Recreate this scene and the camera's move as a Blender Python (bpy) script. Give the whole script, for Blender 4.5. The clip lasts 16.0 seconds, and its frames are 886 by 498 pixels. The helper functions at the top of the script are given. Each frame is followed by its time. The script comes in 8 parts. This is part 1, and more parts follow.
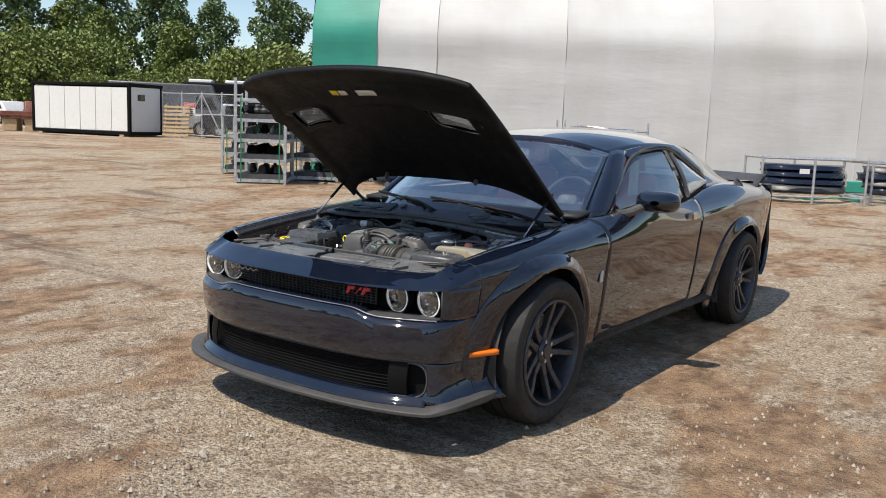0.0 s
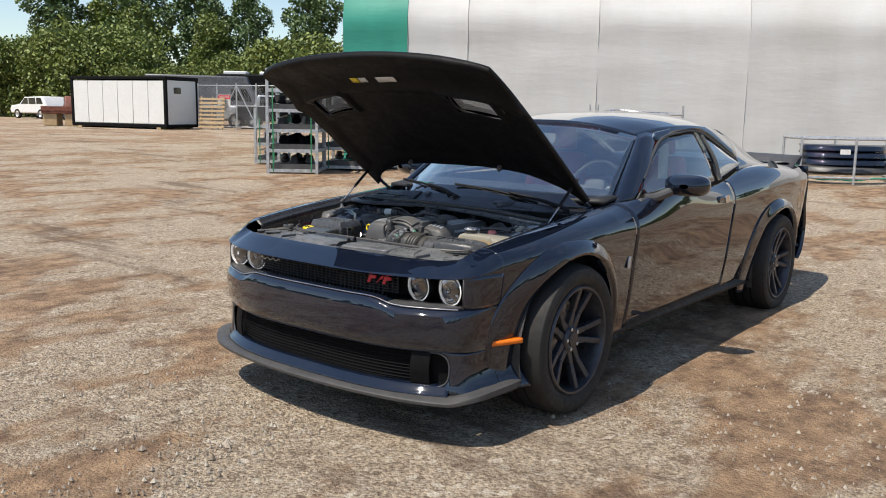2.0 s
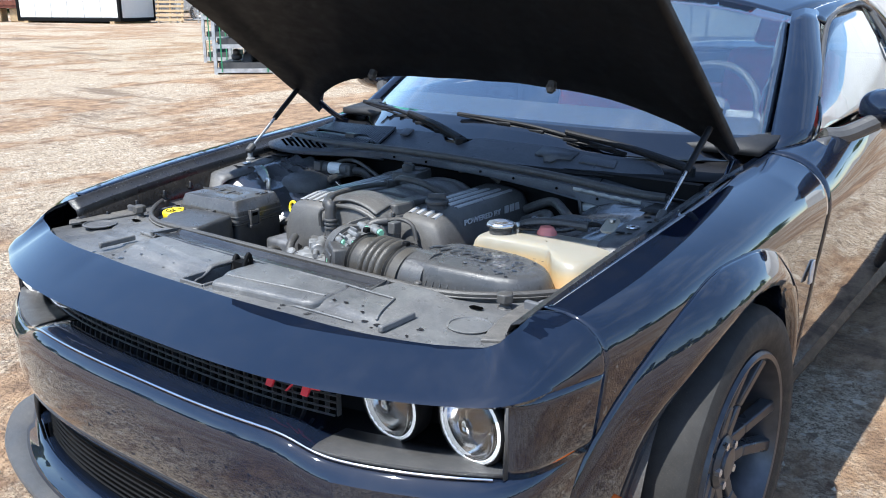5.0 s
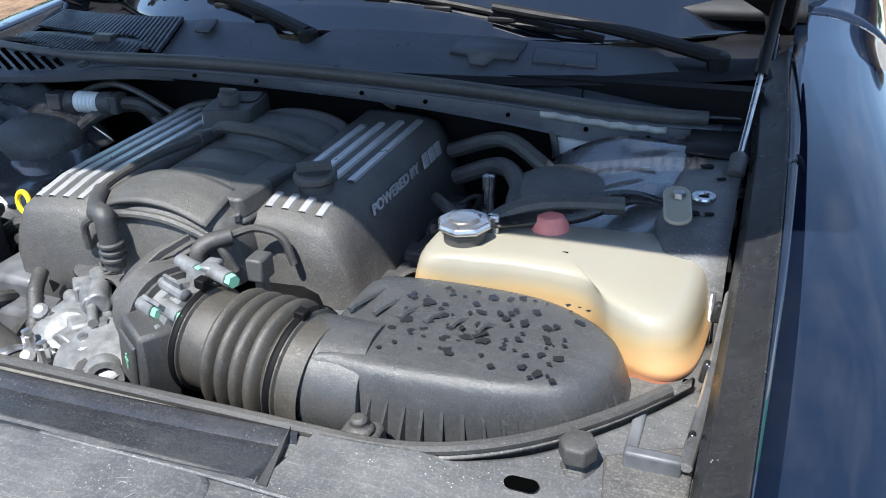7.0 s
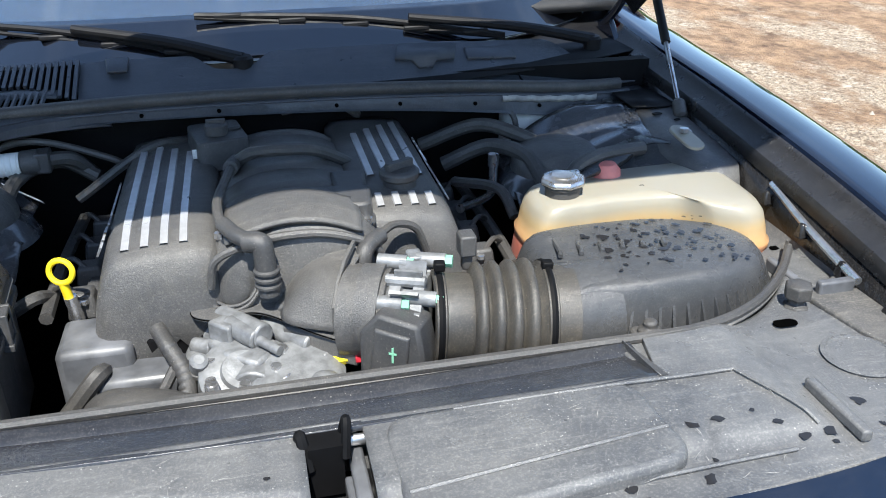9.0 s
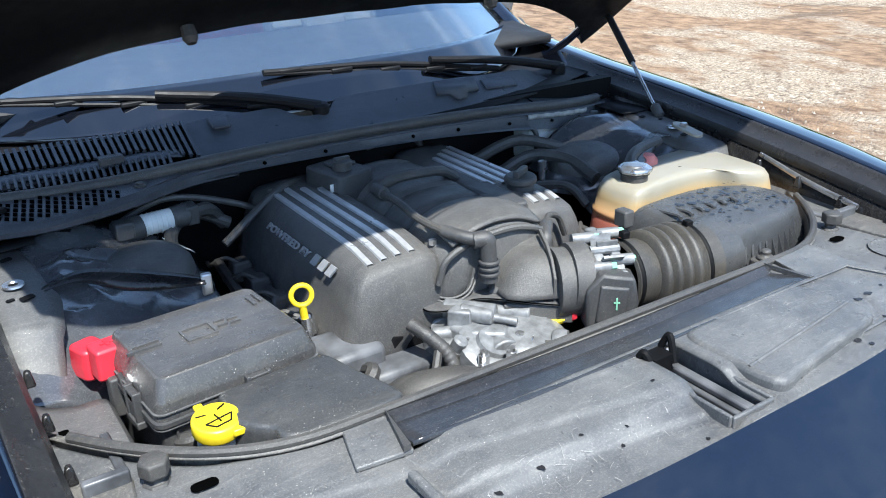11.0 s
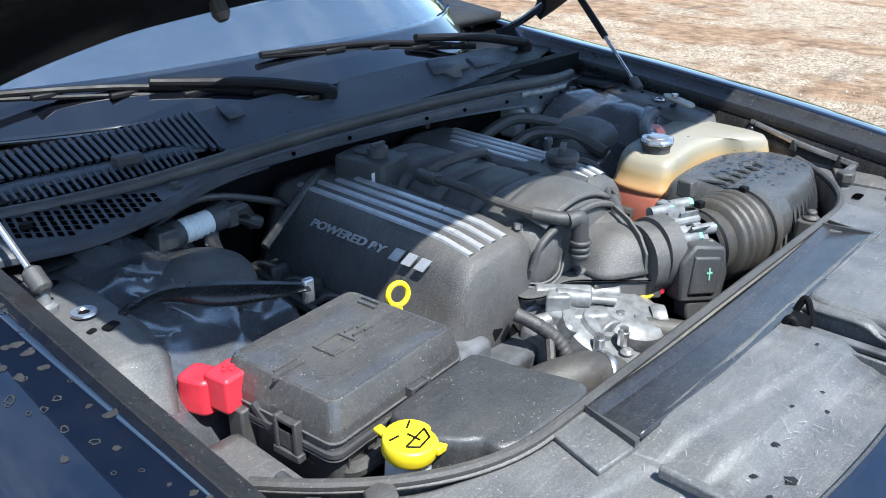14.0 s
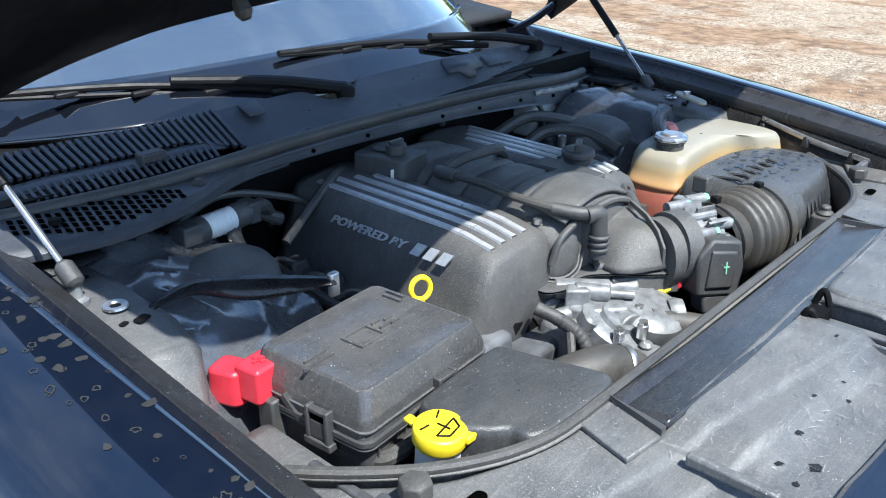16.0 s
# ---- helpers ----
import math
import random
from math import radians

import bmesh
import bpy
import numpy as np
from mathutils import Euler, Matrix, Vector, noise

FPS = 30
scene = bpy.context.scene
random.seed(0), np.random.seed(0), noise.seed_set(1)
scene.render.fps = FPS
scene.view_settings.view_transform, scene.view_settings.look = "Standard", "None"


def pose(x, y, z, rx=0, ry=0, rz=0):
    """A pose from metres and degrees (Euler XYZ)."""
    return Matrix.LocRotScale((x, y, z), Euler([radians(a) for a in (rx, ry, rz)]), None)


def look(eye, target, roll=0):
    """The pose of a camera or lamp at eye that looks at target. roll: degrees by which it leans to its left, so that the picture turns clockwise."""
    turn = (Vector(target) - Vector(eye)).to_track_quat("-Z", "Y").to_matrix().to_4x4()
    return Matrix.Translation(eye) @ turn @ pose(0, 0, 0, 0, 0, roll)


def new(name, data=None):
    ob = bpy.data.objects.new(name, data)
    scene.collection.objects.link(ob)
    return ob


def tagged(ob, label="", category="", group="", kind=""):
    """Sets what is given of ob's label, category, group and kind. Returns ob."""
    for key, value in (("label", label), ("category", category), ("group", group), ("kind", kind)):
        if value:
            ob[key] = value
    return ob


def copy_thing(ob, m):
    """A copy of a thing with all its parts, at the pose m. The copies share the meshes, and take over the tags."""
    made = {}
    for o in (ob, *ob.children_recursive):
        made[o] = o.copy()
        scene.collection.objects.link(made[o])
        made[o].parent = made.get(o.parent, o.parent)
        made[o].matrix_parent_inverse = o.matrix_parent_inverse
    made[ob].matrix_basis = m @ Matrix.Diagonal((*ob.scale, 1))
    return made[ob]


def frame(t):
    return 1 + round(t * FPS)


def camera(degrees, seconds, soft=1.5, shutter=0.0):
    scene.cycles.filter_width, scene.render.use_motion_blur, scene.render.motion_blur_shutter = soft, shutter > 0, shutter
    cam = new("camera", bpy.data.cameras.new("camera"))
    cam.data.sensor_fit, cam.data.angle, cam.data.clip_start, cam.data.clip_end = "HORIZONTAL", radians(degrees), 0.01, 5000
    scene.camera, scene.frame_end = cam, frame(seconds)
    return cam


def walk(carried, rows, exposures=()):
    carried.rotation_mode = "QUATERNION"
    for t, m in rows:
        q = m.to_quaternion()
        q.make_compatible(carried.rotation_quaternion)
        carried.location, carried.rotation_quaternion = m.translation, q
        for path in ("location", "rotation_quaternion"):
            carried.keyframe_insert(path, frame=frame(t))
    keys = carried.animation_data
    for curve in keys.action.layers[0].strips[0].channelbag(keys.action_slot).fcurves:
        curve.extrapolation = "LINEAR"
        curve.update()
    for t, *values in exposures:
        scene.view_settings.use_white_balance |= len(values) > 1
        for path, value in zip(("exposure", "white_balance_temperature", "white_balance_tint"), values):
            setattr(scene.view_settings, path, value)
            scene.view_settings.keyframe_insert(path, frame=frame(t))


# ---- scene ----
cam = camera(54.8, 16.0, soft=1.0)
PATH = [
    (0, (2.906, -3.574, 1.434), (1.734, -1.979, 1.148), 2.1),
    (0.5, (2.932, -3.551, 1.437), (1.726, -1.982, 1.147), 2.0),
    (1, (2.929, -3.539, 1.433), (1.702, -1.987, 1.139), 1.7),
    (1.5, (2.924, -3.522, 1.433), (1.692, -1.976, 1.13), 1.3),
    (2, (2.925, -3.49, 1.428), (1.689, -1.95, 1.111), 1.0),
    (2.5, (2.778, -3.33, 1.412), (1.535, -1.802, 1.069), 0.9),
    (3, (2.537, -3.096, 1.412), (1.286, -1.581, 1.039), 0.8),
    (3.2, (2.45, -2.969, 1.4), (1.195, -1.461, 1.013), 0.8),
    (5.3, (1.295, -1.557, 1.344), (0.168, -0.023, 0.731), -0.2),
    (5.5, (1.192, -1.46, 1.336), (0.101, 0.084, 0.683), -0.3),
    (6, (0.977, -1.251, 1.34), (-0.007, 0.316, 0.581), -1.2),
    (6.5, (0.851, -1.066, 1.323), (-0.004, 0.527, 0.466), -1.8),
    (7, (0.71, -0.986, 1.306), (0.056, 0.658, 0.375), -2.4),
    (7.5, (0.49, -0.961, 1.292), (0.112, 0.751, 0.331), -2.6),
    (8, (0.354, -1.039, 1.299), (0.254, 0.716, 0.345), -2.3),
    (8.2, (0.277, -1.103, 1.303), (0.287, 0.66, 0.358), -1.8),
    (10.3, (-0.551, -1.264, 1.372), (0.284, 0.364, 0.564), -1.0),
    (10.5, (-0.635, -1.275, 1.38), (0.25, 0.328, 0.576), -1.1),
    (11, (-0.763, -1.207, 1.379), (0.244, 0.32, 0.57), -1.1),
    (11.5, (-0.905, -0.999, 1.338), (0.217, 0.438, 0.516), -0.8),
    (12, (-0.991, -0.859, 1.344), (0.233, 0.484, 0.509), -0.3),
    (12.5, (-1.028, -0.822, 1.346), (0.268, 0.452, 0.511), 0.2),
    (13, (-1.037, -0.827, 1.345), (0.296, 0.408, 0.511), 0.5),
    (13.5, (-1.033, -0.851, 1.34), (0.312, 0.373, 0.507), 0.5),
    (14, (-1.039, -0.866, 1.342), (0.311, 0.352, 0.508), 0.4),
    (14.5, (-1.054, -0.865, 1.34), (0.296, 0.353, 0.507), 0.2),
    (15, (-1.065, -0.863, 1.343), (0.284, 0.357, 0.511), 0.2),
    (15.5, (-1.072, -0.86, 1.34), (0.277, 0.361, 0.51), 0.2),
    (16, (-1.072, -0.856, 1.339), (0.278, 0.364, 0.509), 0.2),
]
walk(cam, [(t, look(eye, target, roll)) for t, eye, target, roll in PATH],
     exposures=[(0.0, 0.08, 6800, 10), (3.2, 0.10, 6800, 10), (5.3, 1.0, 5950, 8), (8.2, 1.02, 6350, 8), (10.3, 1.02, 6100, 6), (12.0, 1.04, 6000, 6), (16.0, 1.04, 6000, 6)])

# ---- world and sun ----
SUN_DIR = Vector((0.11, 0.56, -1.0)).normalized()
sun = new("sun", bpy.data.lights.new("sun", "SUN"))
sun.data.energy, sun.data.angle, sun.data.color = 5.0, radians(0.53), (1.0, 0.95, 0.87)
sun.matrix_world = look(-SUN_DIR * 50, (0, 0, 0))
world = bpy.data.worlds.new("sky")
scene.world = world
world.use_nodes = True
sky = world.node_tree.nodes.new("ShaderNodeTexSky")
sky.sky_type, sky.sun_disc = "NISHITA", False
sky.sun_elevation = math.asin(-SUN_DIR.z)
sky.sun_rotation = math.atan2(-SUN_DIR.x, -SUN_DIR.y)
sky.air_density, sky.dust_density, sky.ozone_density = 1.0, 0.3, 2.0
wt = world.node_tree
w_co = wt.nodes.new("ShaderNodeTexCoord")
w_map = wt.nodes.new("ShaderNodeMapping")
w_map.inputs["Scale"].default_value = (1.0, 1.0, 2.6)
w_noise = wt.nodes.new("ShaderNodeTexNoise")
w_noise.inputs["Scale"].default_value, w_noise.inputs["Detail"].default_value, w_noise.inputs["Roughness"].default_value = 2.6, 7.0, 0.58
w_ramp = wt.nodes.new("ShaderNodeValToRGB")
w_ramp.color_ramp.elements[0].position, w_ramp.color_ramp.elements[1].position = 0.50, 0.86
w_ramp.color_ramp.elements[1].color = (0.28, 0.28, 0.28, 1)
w_mix = wt.nodes.new("ShaderNodeMix")
w_mix.data_type = "RGBA"
w_mix.inputs[7].default_value = (8.5, 8.7, 9.0, 1)
wt.links.new(w_co.outputs["Generated"], w_map.inputs["Vector"])
wt.links.new(w_map.outputs[0], w_noise.inputs["Vector"])
wt.links.new(w_noise.outputs["Fac"], w_ramp.inputs[0])
wt.links.new(w_ramp.outputs[0], w_mix.inputs[0])
wt.links.new(sky.outputs[0], w_mix.inputs[6])
wt.links.new(w_mix.outputs[2], wt.nodes["Background"].inputs[0])
wt.nodes["Background"].inputs[1].default_value = 0.145


# ---- materials ----
class Nodes:
    """A small wrapper to wire node materials."""

    def __init__(self, name):
        self.mat = bpy.data.materials.new(name)
        self.mat.use_nodes = True
        self.tree = self.mat.node_tree
        self.bsdf = self.tree.nodes["Principled BSDF"]
        self.co = self.tree.nodes.new("ShaderNodeTexCoord").outputs["Object"]

    def set(self, **values):
        for key, value in values.items():
            self.bsdf.inputs[key.replace("_", " ")].default_value = value
        return self

    def link(self, a, b):
        self.tree.links.new(a, b)

    def noise(self, scale, detail=4.0, rough=0.55, stretch=(1, 1, 1)):
        m = self.tree.nodes.new("ShaderNodeMapping")
        m.inputs["Scale"].default_value = stretch
        self.link(self.co, m.inputs["Vector"])
        n = self.tree.nodes.new("ShaderNodeTexNoise")
        n.inputs["Scale"].default_value, n.inputs["Detail"].default_value = scale, detail
        n.inputs["Roughness"].default_value = rough
        self.link(m.outputs[0], n.inputs["Vector"])
        return n.outputs["Fac"]

    def voronoi(self, scale, feature="F1", out="Distance", stretch=(1, 1, 1)):
        m = self.tree.nodes.new("ShaderNodeMapping")
        m.inputs["Scale"].default_value = stretch
        self.link(self.co, m.inputs["Vector"])
        n = self.tree.nodes.new("ShaderNodeTexVoronoi")
        n.feature = feature
        n.inputs["Scale"].default_value = scale
        self.link(m.outputs[0], n.inputs["Vector"])
        return n.outputs[out]

    def ramp(self, fac, stops):
        n = self.tree.nodes.new("ShaderNodeValToRGB")
        e = n.color_ramp.elements
        while len(e) < len(stops):
            e.new(0.5)
        for el, (pos, col) in zip(e, stops):
            el.position = pos
            el.color = (col, col, col, 1) if isinstance(col, (int, float)) else (*col, 1)
        self.link(fac, n.inputs[0])
        return n.outputs[0]

    def mix(self, fac, a, b, blend="MIX"):
        n = self.tree.nodes.new("ShaderNodeMix")
        n.data_type, n.blend_type = "RGBA", blend
        for value, slot in ((fac, n.inputs[0]), (a, n.inputs[6]), (b, n.inputs[7])):
            if isinstance(value, (int, float)):
                slot.default_value = value
            elif isinstance(value, tuple):
                slot.default_value = (*value, 1)
            else:
                self.link(value, slot)
        return n.outputs[2]

    def math(self, op, a, b=0.0):
        n = self.tree.nodes.new("ShaderNodeMath")
        n.operation = op
        for value, slot in ((a, n.inputs[0]), (b, n.inputs[1])):
            if isinstance(value, (int, float)):
                slot.default_value = value
            else:
                self.link(value, slot)
        return n.outputs[0]

    def random(self):
        return self.tree.nodes.new("ShaderNodeObjectInfo").outputs["Random"]

    def island(self):
        return self.tree.nodes.new("ShaderNodeNewGeometry").outputs["Random Per Island"]

    def color(self, src):
        self.link(src, self.bsdf.inputs["Base Color"])
        return self

    def rough(self, src):
        self.link(src, self.bsdf.inputs["Roughness"])
        return self

    def bump(self, height, strength=0.3, distance=0.002):
        n = self.tree.nodes.new("ShaderNodeBump")
        n.inputs["Strength"].default_value, n.inputs["Distance"].default_value = strength, distance
        self.link(height, n.inputs["Height"])
        self.link(n.outputs[0], self.bsdf.inputs["Normal"])
        return self


def plastic(name, base, dust, rough=0.55, amount=0.5, grain=900.0, dots=0.35, bump=0.45, coat=0.0):
    """Moulded plastic with a film of dust, wiped patches, pale grit and a fine grain."""
    m = Nodes(name)
    cloud = m.ramp(m.noise(6, 10, 0.74), [(0.34, 0.0), (0.80, 1.0)])
    speck = m.ramp(m.noise(400, 4, 0.7), [(0.50, 0.0), (0.68, 1.0)])
    scratch = m.ramp(m.noise(9, 6, 0.75, (1.0, 26, 1)), [(0.60, 0.0), (0.66, 0.6)])
    streak = m.ramp(m.noise(14, 8, 0.7, (1, 9, 1)), [(0.52, 0.0), (0.70, 1.0)])
    grit = m.math("MULTIPLY", m.ramp(m.voronoi(190), [(0.09, 1.0), (0.16, 0.0)]), m.ramp(m.noise(17, 5, 0.7), [(0.50, 0.0), (0.58, 1.0)]))
    film = m.math("ADD", m.math("MULTIPLY", cloud, 0.8), m.math("ADD", m.math("MULTIPLY", m.math("ADD", speck, scratch), 0.55), m.math("MULTIPLY", streak, 0.30)))
    col = m.mix(m.math("MULTIPLY", film, amount), base, dust)
    m.color(m.mix(m.math("MULTIPLY", grit, dots), col, tuple(min(c * 1.5, 0.8) for c in dust)))
    m.rough(m.ramp(m.noise(30, 4), [(0.2, max(rough - 0.12, 0.05)), (0.8, min(rough + 0.15, 1.0))]))
    m.bump(m.math("ADD", m.noise(grain, 4, 0.7), m.math("MULTIPLY", m.noise(60, 4, 0.6), 0.5)), bump, 0.0012)
    m.set(Coat_Weight=coat, Coat_Roughness=0.12, Coat_IOR=1.65)
    return m.mat


def plain(name, base, rough=0.5, metal=0.0, scale=60.0, vary=0.25, bump=0.1, **more):
    """One material colour with a mottle at two scales."""
    m = Nodes(name)
    dark = tuple(c * (1 - vary) for c in base)
    light = tuple(min(c * (1 + vary), 1.0) for c in base)
    m.color(m.mix(m.ramp(m.noise(scale, 5), [(0.3, 0.0), (0.7, 1.0)]), dark, light))
    m.rough(m.ramp(m.noise(scale * 0.3, 3), [(0.25, max(rough - 0.1, 0.02)), (0.75, min(rough + 0.1, 1.0))]))
    if bump:
        m.bump(m.noise(scale * 6, 3), bump, 0.001)
    m.set(Metallic=metal, **more)
    return m.mat


def make_paint():
    m = Nodes("black_paint")
    dust = m.ramp(m.noise(14, 6, 0.7), [(0.45, 0.0), (0.85, 1.0)])
    fleck = m.ramp(m.noise(420, 2), [(0.66, 0.0), (0.74, 1.0)])
    m.color(m.mix(m.math("MULTIPLY", m.math("ADD", dust, fleck), 0.012), (0.0045, 0.008, 0.018), (0.5, 0.46, 0.4)))
    m.rough(m.ramp(m.noise(5, 4), [(0.3, 0.03), (0.8, 0.075)]))
    m.set(Specular_IOR_Level=0.12, Coat_Weight=1.0, Coat_Roughness=0.01, Coat_IOR=1.64)
    return m.mat


def make_glass(name, tint, rough=0.0, coat=1.5):
    m = Nodes(name)
    m.set(Base_Color=(*tint, 1), Roughness=rough, Transmission_Weight=1.0, IOR=1.52, Coat_Weight=1.0, Coat_IOR=coat, Coat_Roughness=0.0)
    return m.mat


def make_ground():
    m = Nodes("dirt_and_gravel")
    fine = m.noise(55, 5, 0.75)
    grit = m.noise(170, 3, 0.7)
    pebble = m.voronoi(60, "F1", "Color")
    dist = m.voronoi(60)
    warp = m.noise(1.25, 8, 0.66, (1.0, 0.55, 1))
    big = m.noise(0.28, 6, 0.6, (0.8, 1.2, 1))
    gravel = m.mix(m.ramp(m.math("ADD", m.math("MULTIPLY", fine, 0.6), m.math("MULTIPLY", grit, 0.4)), [(0.43, 0.0), (0.555, 1.0)]), (0.14, 0.095, 0.060), (0.66, 0.53, 0.38))
    stone = m.mix(m.ramp(pebble, [(0.72, 0.0), (0.95, 0.8)]), gravel, (0.68, 0.61, 0.50))
    coarse = m.voronoi(26, "F1", "Color")
    stone = m.mix(m.ramp(coarse, [(0.80, 0.0), (0.93, 0.75)]), stone, (0.74, 0.66, 0.54))
    stone = m.mix(m.ramp(coarse, [(0.10, 0.7), (0.24, 0.0)]), stone, (0.14, 0.095, 0.06))
    clods = m.noise(7, 8, 0.74, (1, 0.7, 1))
    dirt = m.mix(m.ramp(clods, [(0.36, 0.0), (0.62, 1.0)]), (0.13, 0.070, 0.038), (0.47, 0.30, 0.17))
    cover = m.math("ADD", m.math("MULTIPLY", warp, 0.65), m.math("ADD", m.math("MULTIPLY", big, 0.35), m.math("MULTIPLY", clods, 0.12)))
    soil = m.mix(m.ramp(cover, [(0.525, 0.95), (0.585, 0.04)]), stone, dirt)
    damp = m.ramp(m.noise(0.6, 8, 0.7, (0.3, 1.3, 1)), [(0.57, 0.0), (0.63, 0.7)])
    m.color(m.mix(damp, soil, (0.12, 0.075, 0.046)))
    m.rough(m.ramp(fine, [(0.2, 0.8), (0.8, 0.98)]))
    h = m.math("ADD", m.math("MULTIPLY", fine, 0.9), m.math("ADD", m.math("MULTIPLY", dist, -0.6), m.math("MULTIPLY", m.noise(11, 7, 0.72), 1.6)))
    m.bump(m.math("ADD", h, m.math("MULTIPLY", grit, 0.35)), 1.0, 0.022)
    return m.mat


def make_fabric(name, base, dark):
    m = Nodes(name)
    m.color(m.mix(m.ramp(m.noise(0.9, 6, 0.6, (1, 1, 0.35)), [(0.35, 0.0), (0.75, 1.0)]), base, dark))
    m.set(Roughness=0.55)
    m.bump(m.math("ADD", m.noise(1.6, 5, 0.6, (0.5, 0.5, 2.2)), m.math("MULTIPLY", m.noise(60, 2), 0.05)), 0.22, 0.05)
    return m.mat


def make_leaves(name, low, high):
    m = Nodes(name)
    m.color(m.mix(m.island(), low, high))
    m.set(Roughness=0.55, Transmission_Weight=0.0, Subsurface_Weight=0.0)
    return m.mat


def make_reservoir():
    m = Nodes("milky_plastic")
    z = m.tree.nodes.new("ShaderNodeSeparateXYZ")
    m.link(m.co, z.inputs[0])
    level = m.math("ADD", z.outputs["Z"], m.math("MULTIPLY", m.noise(12, 3), 0.02))
    coolant = m.ramp(m.math("MULTIPLY", m.math("SUBTRACT", level, 0.768), 14.0), [(0.0, (0.43, 0.14, 0.10)), (0.10, (0.45, 0.19, 0.10)), (0.28, (0.46, 0.275, 0.125)), (0.62, (0.43, 0.315, 0.165)), (0.82, (0.31, 0.272, 0.20)), (1.0, (0.29, 0.268, 0.215))])
    m.color(coolant)
    m.set(Roughness=0.38, Subsurface_Weight=0.15, Subsurface_Radius=(0.03, 0.02, 0.012), Subsurface_Scale=0.6)
    m.bump(m.noise(45, 3), 0.12, 0.002)
    return m.mat


def make_wet(name):
    m = Nodes(name)
    m.set(Base_Color=(0.022, 0.022, 0.024, 1), Roughness=0.14, IOR=1.33)
    return m.mat


M_PAINT = make_paint()
M_DIRTY = plastic("dusty_grey_black_plastic", (0.05, 0.05, 0.052), (0.40, 0.37, 0.32), 0.5, 0.5)
M_SHIELD = plastic("dusty_shield_plastic", (0.060, 0.063, 0.070), (0.38, 0.37, 0.345), 0.32, 0.46, dots=0.7)
M_PLASTIC = plastic("black_plastic", (0.04, 0.041, 0.044), (0.28, 0.26, 0.23), 0.4, 0.22)
M_COVER = plastic("grained_cover_plastic", (0.058, 0.058, 0.060), (0.32, 0.30, 0.265), 0.40, 0.36, 420.0, bump=0.9)
M_COWL = plastic("cowl_plastic", (0.034, 0.038, 0.047), (0.24, 0.25, 0.27), 0.34, 0.22, dots=0.1)
M_RUBBER = plastic("rubber", (0.036, 0.036, 0.037), (0.27, 0.245, 0.21), 0.45, 0.3)
M_BELLOWS = plastic("dusty_bellows", (0.036, 0.035, 0.034), (0.30, 0.26, 0.20), 0.36, 0.28)
M_AIRBOX = plastic("satin_box_plastic", (0.042, 0.044, 0.048), (0.26, 0.25, 0.23), 0.27, 0.24, 700.0, dots=0.15)
M_TYRE = plastic("tyre_rubber", (0.009, 0.009, 0.009), (0.085, 0.072, 0.058), 0.7, 0.22)
M_LINER = plastic("hood_lining", (0.0028, 0.0028, 0.003), (0.030, 0.028, 0.026), 0.55, 0.25, dots=0.1)
M_LINER.node_tree.nodes["Principled BSDF"].inputs["Specular IOR Level"].default_value = 0.2
M_SPLIT = plastic("matt_grey_plastic", (0.042, 0.043, 0.045), (0.22, 0.20, 0.18), 0.5, 0.3)
M_WIPER = plastic("wiper_plastic", (0.006, 0.006, 0.007), (0.03, 0.03, 0.032), 0.5, 0.10, dots=0.0, bump=0.2)
M_WIPER.node_tree.nodes["Principled BSDF"].inputs["Specular IOR Level"].default_value = 0.3
M_CABIN = plastic("dark_cabin_plastic", (0.010, 0.010, 0.011), (0.05, 0.05, 0.05), 0.6, 0.2)
M_STRIP = plastic("smooth_strip_plastic", (0.016, 0.018, 0.024), (0.30, 0.29, 0.27), 0.16, 0.16, bump=0.15)
M_TRAY = plastic("dark_tray_plastic", (0.030, 0.032, 0.036), (0.26, 0.25, 0.23), 0.32, 0.26, 420.0, dots=0.8)
# Flat black painted as the shade inside holes and gaps left uncut.
M_HOLE_SHADE = plain("painted_hole_shade", (0.0015, 0.0015, 0.0015), 1.0, 0.0, 40, 0.1, 0, Specular_IOR_Level=0.0)
M_LID = plastic("dusty_lid_plastic", (0.038, 0.038, 0.040), (0.30, 0.28, 0.25), 0.28, 0.34, 420.0, dots=0.9, bump=0.3, coat=0.35)
M_TOWER = plastic("dusty_tower_steel", (0.065, 0.067, 0.072), (0.30, 0.29, 0.27), 0.4, 0.5, dots=0.8)
M_FLANGE = plastic("speckled_flange", (0.010, 0.010, 0.012), (0.26, 0.25, 0.23), 0.3, 0.12, dots=0.9)
M_FRIT = plain("black_glass_band", (0.004, 0.005, 0.008), 0.06, 0.0, 30, 0.1, 0, Specular_IOR_Level=0.5, Coat_Weight=1.0, Coat_IOR=1.6, Coat_Roughness=0.03)
M_DRAPE = plastic("black_drape", (0.046, 0.050, 0.058), (0.30, 0.30, 0.31), 0.22, 0.30, dots=0.2, bump=0.12, coat=0.9)
M_WING = plastic("inner_wing_paint", (0.008, 0.008, 0.009), (0.14, 0.13, 0.12), 0.22, 0.2, dots=0.3, bump=0.15)
M_SCRATCH = plain("pale_scuff", (0.34, 0.33, 0.31), 0.8, 0.0, 60, 0.3)
M_DUSTFILM = plain("dried_dust", (0.022, 0.022, 0.022), 0.6, 0.0, 90, 0.3)
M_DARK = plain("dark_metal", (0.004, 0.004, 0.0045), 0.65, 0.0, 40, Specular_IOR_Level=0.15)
M_INNER = plain("dirty_inner_steel", (0.095, 0.098, 0.106), 0.4, 0.0, 18, 0.6)
